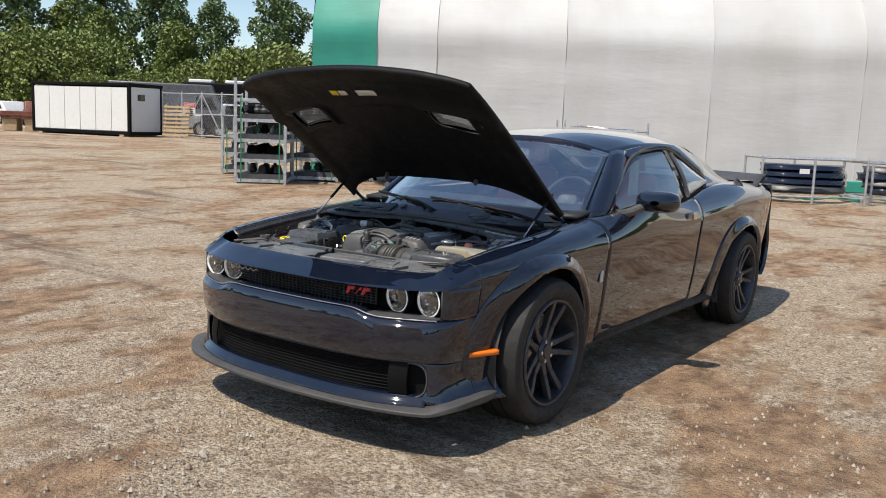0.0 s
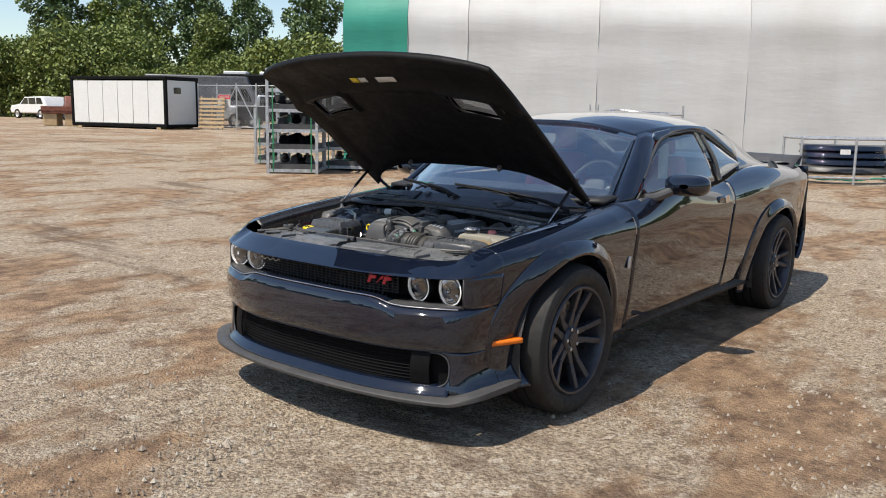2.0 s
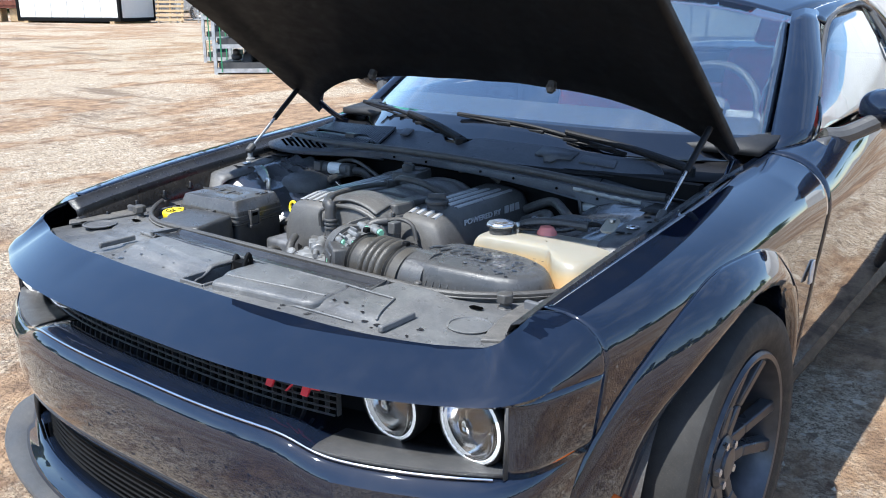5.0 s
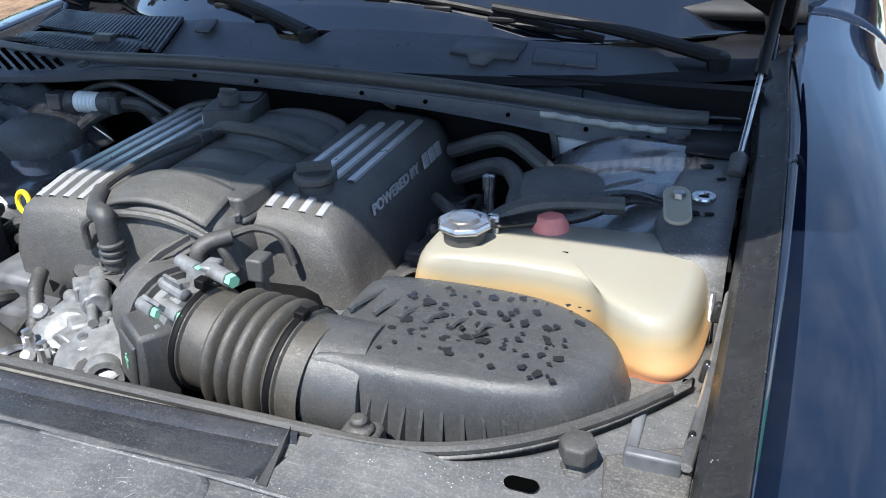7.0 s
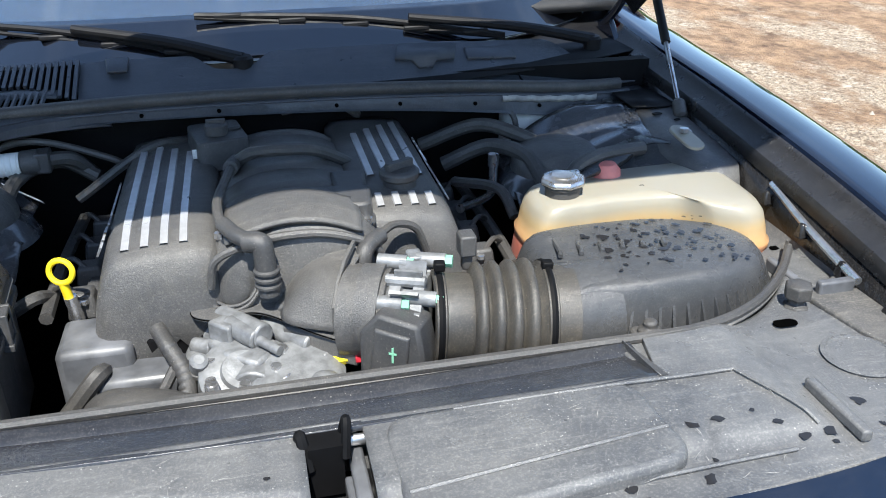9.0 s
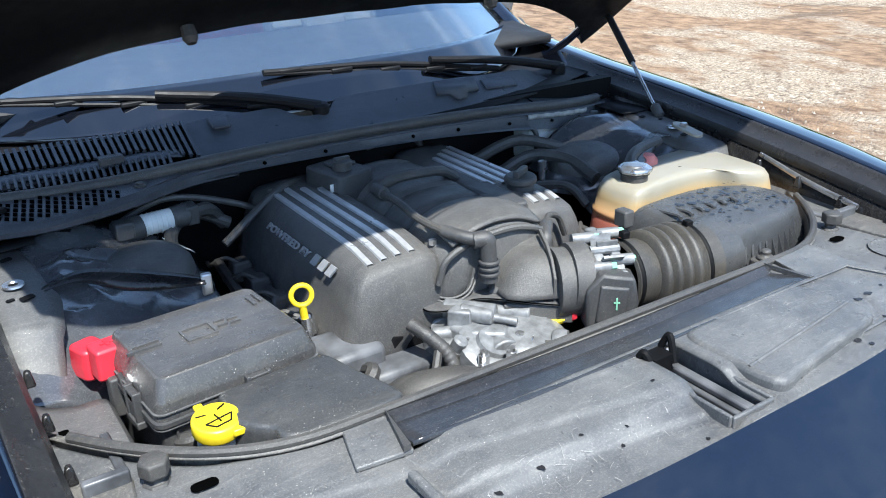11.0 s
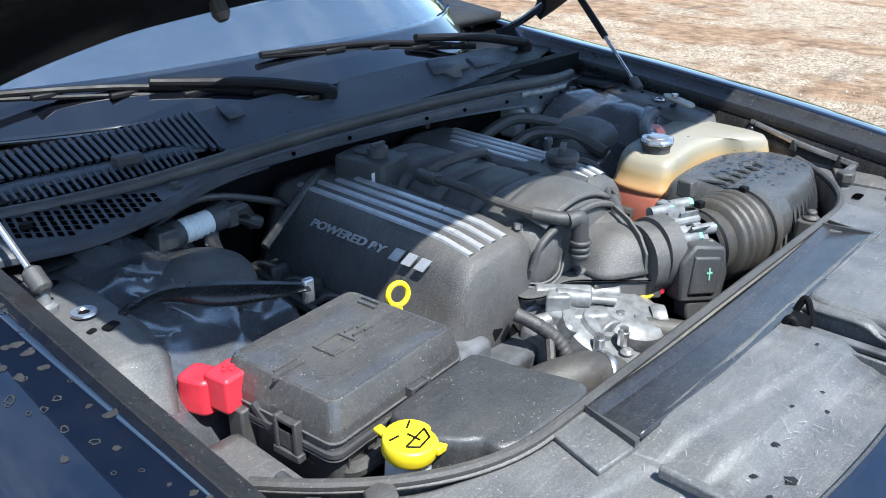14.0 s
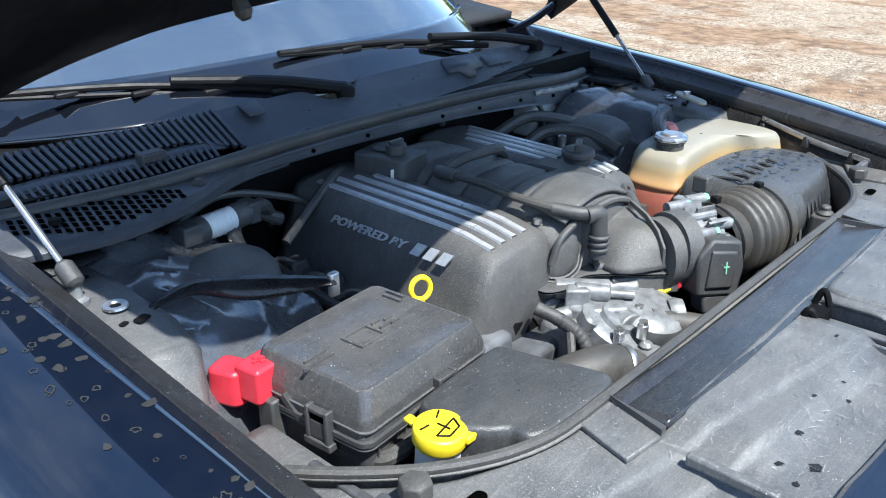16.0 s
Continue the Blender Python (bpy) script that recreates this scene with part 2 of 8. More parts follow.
M_WHEEL = plain("gunmetal_wheel", (0.065, 0.068, 0.078), 0.34, 0.6, 30, 0.2, 0.03)
M_ALU = plain("cast_aluminium", (0.215, 0.22, 0.225), 0.48, 0.35, 60, 0.35, 0.5)
M_STEEL = plain("steel", (0.55, 0.55, 0.56), 0.28, 0.9, 50, 0.2, 0.05)
M_CHROME = plain("chrome", (0.75, 0.76, 0.78), 0.1, 1.0, 50, 0.05, 0)
M_GALV = plain("galvanised_steel", (0.5, 0.51, 0.52), 0.45, 0.7, 12, 0.25, 0.05)
M_SILVER = plain("silver_lettering", (0.55, 0.55, 0.56), 0.35, 0.5, 80, 0.1, 0)
M_YELLOW = plain("yellow_plastic", (0.82, 0.62, 0.02), 0.4, 0.0, 40, 0.12, 0.03)
M_RED = plain("red_plastic", (0.6, 0.03, 0.05), 0.4, 0.0, 40, 0.15, 0.03)
M_REDLEATHER = plain("red_leather", (0.36, 0.02, 0.02), 0.5, 0.0, 40, 0.2, 0.1)
M_ORANGE = plain("orange_lens", (0.75, 0.17, 0.01), 0.15, 0.0, 120, 0.1, 0)
M_WHITE = plain("white_plastic", (0.72, 0.72, 0.7), 0.45, 0.0, 20, 0.08, 0.02)
M_LABEL = plain("paper_label", (0.66, 0.66, 0.64), 0.55, 0.0, 300, 0.25, 0)
M_PINK = plain("pink_plastic", (0.62, 0.2, 0.17), 0.45, 0.0, 40, 0.15, 0.05)
M_RESERVOIR = make_reservoir()
M_WET = make_wet("water")
M_GLASS = make_glass("tinted_side_glass", (0.55, 0.62, 0.62), coat=1.45)
M_SCREEN = make_glass("windshield_glass", (0.70, 0.8, 0.82), coat=2.8)
M_HALO = plain("lit_halo", (0.8, 0.8, 0.8), 0.4, 0.0, 20, 0.05, 0, Emission_Color=(0.95, 0.98, 1.0, 1), Emission_Strength=0.25)
M_LENS = make_glass("lamp_lens", (0.95, 0.95, 0.95))
M_GROUND = make_ground()
M_TENT = make_fabric("white_tarpaulin", (0.58, 0.58, 0.565), (0.50, 0.49, 0.465))
M_TENTGREEN = make_fabric("green_tarpaulin", (0.03, 0.3, 0.22), (0.02, 0.22, 0.16))
M_BARK = plain("bark", (0.12, 0.09, 0.065), 0.9, 0.0, 8, 0.4, 0.6)
M_LEAF = make_leaves("leaves", (0.07, 0.105, 0.02), (0.21, 0.255, 0.055))
M_LEAF2 = make_leaves("dark_leaves", (0.05, 0.095, 0.025), (0.14, 0.2, 0.07))
M_GREENPAINT = plain("green_paint", (0.03, 0.22, 0.1), 0.5, 0.0, 20)
M_WOOD = plain("raw_wood", (0.42, 0.3, 0.17), 0.7, 0.0, 15, 0.25, 0.2)
M_RUST = plain("rusty_red_paint", (0.16, 0.05, 0.03), 0.6, 0.0, 6, 0.5)
M_SILVERPAINT = plain("silver_paint", (0.5, 0.51, 0.52), 0.25, 0.4, 20, 0.1, 0)
M_WHITEPAINT = plain("white_paint", (0.78, 0.78, 0.77), 0.25, 0.0, 20, 0.06, 0)
M_DARKGLASS = plain("dark_glass", (0.01, 0.011, 0.012), 0.06, 0.0, 20, 0.1, 0)
M_SIGNRED = plain("sign_red", (0.6, 0.05, 0.06), 0.5, 0.0, 40, 0.08, 0)
M_GREENMARK = plain("green_mark", (0.22, 0.5, 0.34), 0.5, 0.0, 40, 0.1, 0)


# ---- shape tools ----
def spline(points, n):
    """n points along a smooth curve through the given ones."""
    p = np.array(points, float)
    if len(p) == 2:
        return p[0] + (p[1] - p[0]) * np.linspace(0, 1, n)[:, None]
    q = np.vstack([2 * p[0] - p[1], p, 2 * p[-1] - p[-2]])
    out = []
    for u in np.linspace(0, len(p) - 1, n):
        i = min(int(u), len(p) - 2)
        t = u - i
        a, b, c, d = q[i], q[i + 1], q[i + 2], q[i + 3]
        out.append(0.5 * (2 * b + (c - a) * t + (2 * a - 5 * b + 4 * c - d) * t * t + (3 * b - a - 3 * c + d) * t ** 3))
    return np.array(out)


def curve_of(keys):
    """A smooth function through (position, value) pairs."""
    xs = np.array([k[0] for k in keys], float)
    vs = np.array([k[1] for k in keys], float)
    slopes = np.gradient(vs, xs)

    def f(x):
        x = min(max(x, xs[0]), xs[-1])
        i = min(max(int(np.searchsorted(xs, x)) - 1, 0), len(xs) - 2)
        h = xs[i + 1] - xs[i]
        t = (x - xs[i]) / h
        return float((2 * t ** 3 - 3 * t * t + 1) * vs[i] + (t ** 3 - 2 * t * t + t) * h * slopes[i]
                     + (3 * t * t - 2 * t ** 3) * vs[i + 1] + (t ** 3 - t * t) * h * slopes[i + 1])
    return f


# The engine bay is drawn in its own frame, which sits in the car like this.
BAY = Matrix.Translation((-0.0075, 0.022, 0.022)) @ Matrix.Rotation(radians(-0.665), 4, "X") @ Matrix.Scale(0.957, 4)
FRAME = [None]


class Shape:
    """Collects vertices and faces of one part."""

    def __init__(self):
        self.v, self.f = [], []

    def add(self, verts, faces, m=None):
        k = len(self.v)
        for p in verts:
            self.v.append(tuple(m @ Vector(p)) if m is not None else tuple(p))
        self.f += [tuple(k + i for i in q) for q in faces]
        return self

    def box(self, x, y, z, sx, sy, sz, m=None, taper=1.0):
        """A box about a centre; taper narrows its top."""
        c = []
        for dz in (-0.5, 0.5):
            k = taper if dz > 0 else 1.0
            for dx, dy in ((-0.5, -0.5), (0.5, -0.5), (0.5, 0.5), (-0.5, 0.5)):
                c.append((x + dx * sx * k, y + dy * sy * k, z + dz * sz))
        return self.add(c, [(3, 2, 1, 0), (4, 5, 6, 7), (0, 1, 5, 4), (1, 2, 6, 5), (2, 3, 7, 6), (3, 0, 4, 7)], m)

    def prism(self, outline, z0, z1, m=None, taper=1.0):
        """An outline in x, y drawn up from z0 to z1."""
        n = len(outline)
        cx = sum(p[0] for p in outline) / n
        cy = sum(p[1] for p in outline) / n
        low = [(p[0], p[1], z0) for p in outline]
        top = [(cx + (p[0] - cx) * taper, cy + (p[1] - cy) * taper, z1) for p in outline]
        faces = [tuple(reversed(range(n))), tuple(range(n, 2 * n))]
        faces += [(i, (i + 1) % n, n + (i + 1) % n, n + i) for i in range(n)]
        return self.add(low + top, faces, m)

    def tube(self, points, r, n=10, samples=None, r_end=None, cap=True):
        """A round bar along a smooth curve."""
        pts = spline(points, samples or (2 if len(points) == 2 else 6 * len(points)))
        k0 = len(pts)
        up = Vector((0.13, 0.21, 0.97))
        verts, faces = [], []
        for i, p in enumerate(pts):
            d = Vector(pts[min(i + 1, k0 - 1)] - pts[max(i - 1, 0)]).normalized()
            if abs(d.dot(up)) > 0.97:
                up = Vector((1, 0.1, 0))
            a = d.cross(up).normalized()
            b = d.cross(a)
            up = -b if (-b).dot(up) > 0 else b
            rr = r(i / (k0 - 1)) if callable(r) else r + ((r_end if r_end is not None else r) - r) * i / (k0 - 1)
            for j in range(n):
                t = 2 * math.pi * j / n
                verts.append(Vector(p) + (a * math.cos(t) + up.cross(d).cross(d).normalized() * math.sin(t)) * rr)
        for i in range(k0 - 1):
            for j in range(n):
                faces.append((i * n + j, i * n + (j + 1) % n, (i + 1) * n + (j + 1) % n, (i + 1) * n + j))
        if cap:
            faces += [tuple(reversed(range(n))), tuple(range((k0 - 1) * n, k0 * n))]
        return self.add(verts, faces)

    def lathe(self, profile, m=None, n=24, sweep=2 * math.pi, cap=True):
        """A profile of (radius, height) turned round z."""
        full = abs(sweep - 2 * math.pi) < 1e-6
        cols = n if full else n + 1
        verts, faces = [], []
        for r, h in profile:
            for j in range(cols):
                t = sweep * j / n
                verts.append((r * math.cos(t), r * math.sin(t), h))
        for i in range(len(profile) - 1):
            for j in range(n):
                j2 = (j + 1) % cols
                faces.append((i * cols + j, i * cols + j2, (i + 1) * cols + j2, (i + 1) * cols + j))
        if cap and full and profile[0][0] > 1e-5:
            faces.append(tuple(reversed(range(cols))))
        if cap and full and profile[-1][0] > 1e-5:
            faces.append(tuple(range((len(profile) - 1) * cols, len(profile) * cols)))
        return self.add(verts, faces, m)

    def cyl(self, p0, p1, r, r1=None, n=16):
        d = Vector(p1) - Vector(p0)
        m = Matrix.Translation(p0) @ d.to_track_quat("Z", "Y").to_matrix().to_4x4()
        return self.lathe([(r, 0), (r if r1 is None else r1, d.length)], m, n)

    def grid(self, rows, skip=None):
        """A sheet from equal rows of points; skip(i, j) leaves a cell open."""
        nu, nv = len(rows), len(rows[0])
        verts = [tuple(p) for row in rows for p in row]
        faces = [(i * nv + j, i * nv + j + 1, (i + 1) * nv + j + 1, (i + 1) * nv + j)
                 for i in range(nu - 1) for j in range(nv - 1) if not (skip and skip(i, j))]
        return self.add(verts, faces)

    def net(self, rows, nu, nv):
        """A smooth sheet through a small net of control points."""
        a = [spline(r, nv) for r in rows]
        cols = [spline([a[i][j] for i in range(len(a))], nu) for j in range(nv)]
        return self.grid([[cols[j][i] for j in range(nv)] for i in range(nu)])

    def mirrored(self):
        self.v = [(-p[0], p[1], p[2]) for p in self.v]
        self.f = [tuple(reversed(q)) for q in self.f]
        return self

    def mesh(self, name, sharp=35):
        me = bpy.data.meshes.new(name)
        me.from_pydata([tuple(FRAME[0] @ Vector(p)) for p in self.v] if FRAME[0] is not None else self.v, [], self.f)
        bm = bmesh.new()
        bm.from_mesh(me)
        bmesh.ops.remove_doubles(bm, verts=bm.verts, dist=1e-6)
        bmesh.ops.recalc_face_normals(bm, faces=bm.faces)
        bm.to_mesh(me)
        bm.free()
        me.shade_smooth()
        me.set_sharp_from_angle(angle=radians(sharp))
        return me


def part(name, shape, material, parent=None, label="", bevel=0.0, solid=0.0, segments=2, sharp=35):
    """Links a shape as one mesh object, under a thing or a part."""
    ob = new(name, shape.mesh(name, sharp))
    ob.data.materials.append(material)
    if parent is not None:
        ob.parent = parent
    if label:
        ob["label"] = label
    if solid:
        s = ob.modifiers.new("thickness", "SOLIDIFY")
        s.thickness, s.offset = solid, -1.0
    if bevel:
        b = ob.modifiers.new("edge", "BEVEL")
        b.width, b.segments, b.limit_method, b.angle_limit = bevel, segments, "ANGLE", radians(40)
        b.harden_normals = False
    return ob


def thing(name, label, category, group="", at=None, kind=""):
    ob = new(name)
    ob.empty_display_size = 0.1
    if at is not None:
        ob.matrix_world = at
    return tagged(ob, label, category, group, kind)


def outline(points, n=40):
    """A closed smooth outline in x, y."""
    p = list(points)
    s = spline([p[-1], *p, p[0], p[1]], n * 3)
    k = len(s) - 1
    a, b = int(k / (len(p) + 2)), int(k * (len(p) + 1) / (len(p) + 2))
    return [(q[0], q[1]) for q in s[a:b]]


def rounded(w, d, r, n=5):
    """A rectangle's outline with round corners, about the origin."""
    out = []
    for cx, cy, a in ((w / 2 - r, d / 2 - r, 0), (-w / 2 + r, d / 2 - r, 90), (-w / 2 + r, -d / 2 + r, 180), (w / 2 - r, -d / 2 + r, 270)):
        for i in range(n + 1):
            t = radians(a + 90 * i / n)
            out.append((cx + r * math.cos(t), cy + r * math.sin(t)))
    return out


# ---- ground ----
YARD = Matrix.Translation((2.906, -3.574, 0)) @ Matrix.Rotation(math.atan2(0.592, 0.806), 4, "Z")
YARD_BACK = YARD.inverted()


def ground_rise(d):
    """The yard climbs gently away from the car."""
    return float(np.interp(d, (4.5, 7.0, 15.7, 28.0, 42.0, 60.0), (0.0, 0.045, 0.245, 0.31, 0.34, 0.38)))


def make_ground_sheet():
    def axis(c):
        k = np.linspace(-1, 1, 181)
        return c + np.sinh(k * 5.4) / np.sinh(5.4) * 420
    s = Shape()
    xs, ys = axis(1.0), axis(0.0)
    rows = []
    for x in xs:
        row = []
        for y in ys:
            r = math.hypot(x - 0.5, y - 1.5)
            h = 0.03 * noise.noise((x * 0.35, y * 0.35, 0.3)) + 0.012 * noise.noise((x * 1.7, y * 1.7, 4.1))
            h *= min(max((r - 1.0) / 3.0, 0.12), 1.0)
            row.append((x, y, h - 0.006 + ground_rise((YARD_BACK @ Vector((x, y, 0))).y)))
        rows.append(row)
    s.grid(rows)
    ob = part("ground", s, M_GROUND)
    return tagged(ob, "brown dirt and pale crushed gravel yard with tyre tracks", "ground", kind="structure")


make_ground_sheet()

# ---- the car ----
car = thing("car", "glossy black muscle coupe with its hood open, parked on dirt", "car")
HALF = curve_of([(-0.74, 0.79), (-0.66, 0.815), (-0.55, 0.85), (-0.36, 0.893), (0.0, 0.92), (0.6, 0.93), (2.0, 0.93), (3.0, 0.94), (3.55, 0.912), (3.8, 0.87), (3.95, 0.80)])
CREASE = curve_of([(-0.74, 0.715), (-0.3, 0.78), (0.6, 0.812), (2.04, 0.87), (2.95, 0.945), (4.0, 0.94)])
TOP_Z = curve_of([(-0.735, 0.79), (-0.562, 0.828), (-0.303, 0.866), (0.032, 0.902), (0.463, 0.94), (0.78, 0.975), (2.03, 1.012), (2.45, 1.07), (2.95, 1.092), (3.4, 1.07), (4.0, 1.04)])
TOP_X = curve_of([(-0.735, 0.722), (-0.562, 0.736), (-0.303, 0.745), (0.10, 0.748), (0.463, 0.742), (0.62, 0.752), (0.80, 0.825), (2.03, 0.845), (2.45, 0.795), (2.95, 0.78), (3.4, 0.75), (4.0, 0.70)])


def roll(y):
    """How square the shoulder of the flank is: flat-topped beside the hood."""
    return 0.78 + 0.34 * min(max((y - 0.45) / 0.5, 0.0), 1.0)

WHEELS_Y, HUB_Z, ARCH = (0.0, 2.95), 0.365, 0.415


def front_y(x):
    """The plan line of the car's face."""
    return -0.86 + 0.172 * (min(abs(x), 0.81) / 0.79) ** 3.1


def side_x(y, z):
    """Half width of the flank at a height."""
    w, zc, zt, xt = HALF(y), CREASE(y), TOP_Z(y), TOP_X(y)
    if z <= zc:
        d = (zc - z) / 0.5
        return w - 0.012 * min(d * 3, 1) - 0.045 * d * d
    u = min((z - zc) / max(zt - zc, 0.01), 1.0)
    n = 2.0 / roll(y)
    return xt + (w - xt) * max(1 - u ** n, 0.0) ** (1 / n)


def flank(y0, y1, low, n, rows_low=10, rows_top=16):
    """A panel of the flank between two cuts, open over the wheels."""
    out = []
    for i in range(n + 1):
        y = y0 + (y1 - y0) * i / n
        zb = low
        for yw in WHEELS_Y:
            if abs(y - yw) < ARCH:
                zb = max(zb, HUB_Z + math.sqrt(ARCH ** 2 - (y - yw) ** 2))
        zc, zt, xt, w = CREASE(y), TOP_Z(y), TOP_X(y), HALF(y)
        row = []
        for j in range(rows_low + 1):
            z = zb + (zc - 0.004 - zb) * j / rows_low
            row.append((side_x(y, z), y, z))
        for j in range(rows_top + 1):
            a = math.pi / 2 * j / rows_top
            row.append((xt + (w - xt) * max(math.cos(a), 0.0) ** roll(y), y, zc + (zt - zc) * math.sin(a) ** roll(y)))
        out.append(row)
    return Shape().grid(out)


def both(name, build, material, label="", **more):
    """A part and its mirror image on the other side."""
    a = part(name, build(), material, car, label, **more)
    b = part(name, build().mirrored(), material, car, label, **more)
    return a, b


FENDERS = both("front_fender", lambda: flank(-0.500, 0.6255, 0.24, 84), M_PAINT, solid=0.004)
both("door", lambda: flank(0.628, 2.032, 0.29, 40), M_PAINT, solid=0.004)
both("rear_quarter", lambda: flank(2.036, 3.86, 0.27, 110), M_PAINT, solid=0.004)


def inner_flange():
    """The dusty folded edge along the engine bay."""
    rows = []
    for i in range(41):
        y = -0.545 + 1.03 * i / 40
        x, z = TOP_X(y), TOP_Z(y)
        dent = 0.004 * max(math.sin(y * 48), 0) ** 2
        rows.append([(x, y, z - 0.001), (x - 0.004, y, z - 0.006), (x - 0.016 - dent, y, z - 0.016), (x - 0.034, y, z - 0.022), (x - 0.042, y, z - 0.04)])
    return Shape().grid(rows)


both("inner_wing", lambda: Shape().grid([[(TOP_X(y) - 0.041, y, TOP_Z(y) - 0.038), (TOP_X(y) - 0.045, y, TOP_Z(y) - 0.10), (TOP_X(y) - 0.048, y, 0.58)] for y in np.linspace(-0.55, 0.485, 30)]), M_WING, "dark inner wing panel", solid=0.002)
FLANGES = both("fender_flange", inner_flange, M_FLANGE, "dusty black fender flange", solid=0.002)
for side, fl in ((1, FLANGES[0]), (-1, FLANGES[1])):
    for k in range(9):
        y = -0.46 + 0.095 * k
        x, z = TOP_X(y) - 0.046, TOP_Z(y) - 0.062
        part("flange_clip", Shape().box(side * (x - 0.006), y, z, 0.014, 0.018, 0.022, taper=0.5), M_WING, fl, bevel=0.003)


def flare(yw):
    """The wide wheel arch lip, bulging off the flank."""
    def build():
        rows = []
        a0, a1 = (-26, 203) if yw == 0 else (-30, 208)
        for i in range(61):
            t = radians(a0 + (a1 - a0) * i / 60)
            cy, cz = math.cos(t), math.sin(t)
            row = []
            low = max(0.0, -cz)
            outer = 0.478 + 0.10 * max(-cy, 0) ** 1.5 + 0.045 * max(cy, 0) ** 1.5
            for k, bulge in ((1.0, 0.001), (0.94, 0.009), (0.70, 0.030), (0.46, 0.047), (0.26, 0.053), (0.10, 0.048), (0.0, 0.034), (0.01, -0.06)):
                r = 0.402 + (outer - 0.402) * k
                y, z = yw + cy * r, HUB_Z + cz * r
                z = max(z, 0.20)
                x = side_x(y, max(min(z, TOP_Z(y) - 0.004), 0.2))
                full = side_x(yw, min(max(z, 0.25), TOP_Z(yw) - 0.02))
                if bulge > 0.02:
                    x = max(x + bulge * 0.45, full + bulge - max(-cy, 0) ** 3 * 0.085)
                elif bulge < 0:
                    x = 0.84
                else:
                    x += bulge
                row.append((x, y, z))
            rows.append(row)
        return Shape().grid(rows)
    return build


both("fender_flare", flare(0.0), M_PAINT, solid=0.004)
both("fender_flare", flare(2.95), M_PAINT, solid=0.004)


def wheel_housing(yw):
    def build():
        rows = []
        for i in range(33):
            t = radians(-20 + 220 * i / 32)
            rows.append([(x, yw + math.cos(t) * 0.41, HUB_Z + math.sin(t) * 0.41) for x in (0.90, 0.748)] + [(0.748, yw, HUB_Z)])
        return Shape().grid(rows)
    return build


both("wheel_liner", wheel_housing(0.0), M_RUBBER)
both("wheel_liner", wheel_housing(2.95), M_RUBBER)


def rocker():
    rows = []
    for i in range(25):
        y = 0.36 + 2.22 * i / 24
        x = HALF(y) - 0.052
        rows.append([(x - 0.03, y, 0.33), (x - 0.014, y, 0.30), (x - 0.006, y, 0.282), (x - 0.010, y, 0.266), (x - 0.04, y, 0.256), (x - 0.14, y, 0.25)])
    return Shape().grid(rows)


both("side_skirt", rocker, M_WIPER, "satin black side skirt", solid=0.004)


def sill_drop(x):
    """The bumper's upper edge steps down below the lamps."""
    return -0.030 / (1 + math.exp(-(abs(x) - 0.455) * 42))


PLAN_X = np.linspace(0, 0.70, 15)
PLAN = spline([(x, front_y(x), 0) for x in PLAN_X] + [(0.772, -0.702, 0), (0.820, -0.650, 0), (0.845, -0.592, 0), (0.857, -0.538, 0), (0.8635, -0.497, 0)], 121)


def plan_at(s):
    """Place and inward direction on the plan line; 1 is where the fender begins."""
    u = min(abs(s), 1.0) * 120
    i = min(int(u), 119)
    p = PLAN[i] + (PLAN[i + 1] - PLAN[i]) * (u - i)
    a, b = PLAN[max(i - 1, 0)], PLAN[min(i + 2, 120)]
    t = (b - a) / np.linalg.norm(b - a)
    k = 1 if s >= 0 else -1
    return Vector((k * p[0], p[1], 0)), Vector((-t[1] * k, t[0], 0))


def plan_of(x):
    """The plan line's parameter for a place across the car."""
    return math.copysign(float(np.interp(abs(x), PLAN[:, 0], np.linspace(0, 1, 121))), x)


def skin(s, z, back, zs, spread=0.0):
    """A point of the face, flowing into the fender at its end."""
    p, n = plan_at(s)
    w = min(max((abs(s) - 0.72) / 0.28, 0.0), 1.0)
    w = w * w * (3 - 2 * w)
    q = p + n * back
    side = side_x(p.y, zs) + spread
    k = 1 if s >= 0 else -1
    return (q.x + (k * side - q.x) * w, q.y + (p.y - q.y) * w, z + (zs - z) * w)


def face(layers, half, n=180, step=0.0, sides=None, depth=False):
    """A band of the car's face: (height, set back from the plan line) pairs."""
    rows = []
    end = plan_of(half) if half < 0.86 else 1.0
    for i in range(n + 1):
        s = -end + 2 * end * i / n
        x = plan_at(s)[0].x
        less = 1 - 0.25 * min(max((abs(s) - 0.35) / 0.35, 0.0), 1.0) if depth else 1.0
        rows.append([skin(s, z + (sill_drop(x) if z > step > 0 else 0), back * less, sides[j] if sides else z) for j, (z, back) in enumerate(layers)])
    return Shape().grid(rows)


part("nose_panel", face([(0.786, 0.146), (0.792, 0.140), (0.790, 0.133), (0.778, 0.106), (0.764, 0.076), (0.750, 0.046), (0.740, 0.024), (0.734, 0.010), (0.730, 0.003), (0.727, 0.010), (0.730, 0.05)], 0.9, depth=True, sides=[0.8376, 0.8372, 0.836, 0.831, 0.822, 0.808, 0.792, 0.776, 0.762, 0.75, 0.742]), M_PAINT, car, solid=0.004)
part("front_bumper", face([(0.630, 0.14), (0.633, 0.045), (0.630, 0.018), (0.620, 0.0), (0.604, -0.010), (0.57, -0.014), (0.52, -0.014), (0.46, -0.010), (0.425, 0.0), (0.405, 0.014), (0.398, 0.045)], 0.9, step=0.59, sides=[0.605, 0.604, 0.602, 0.598, 0.59, 0.56, 0.52, 0.46, 0.425, 0.405, 0.40]), M_PAINT, car, solid=0.004)
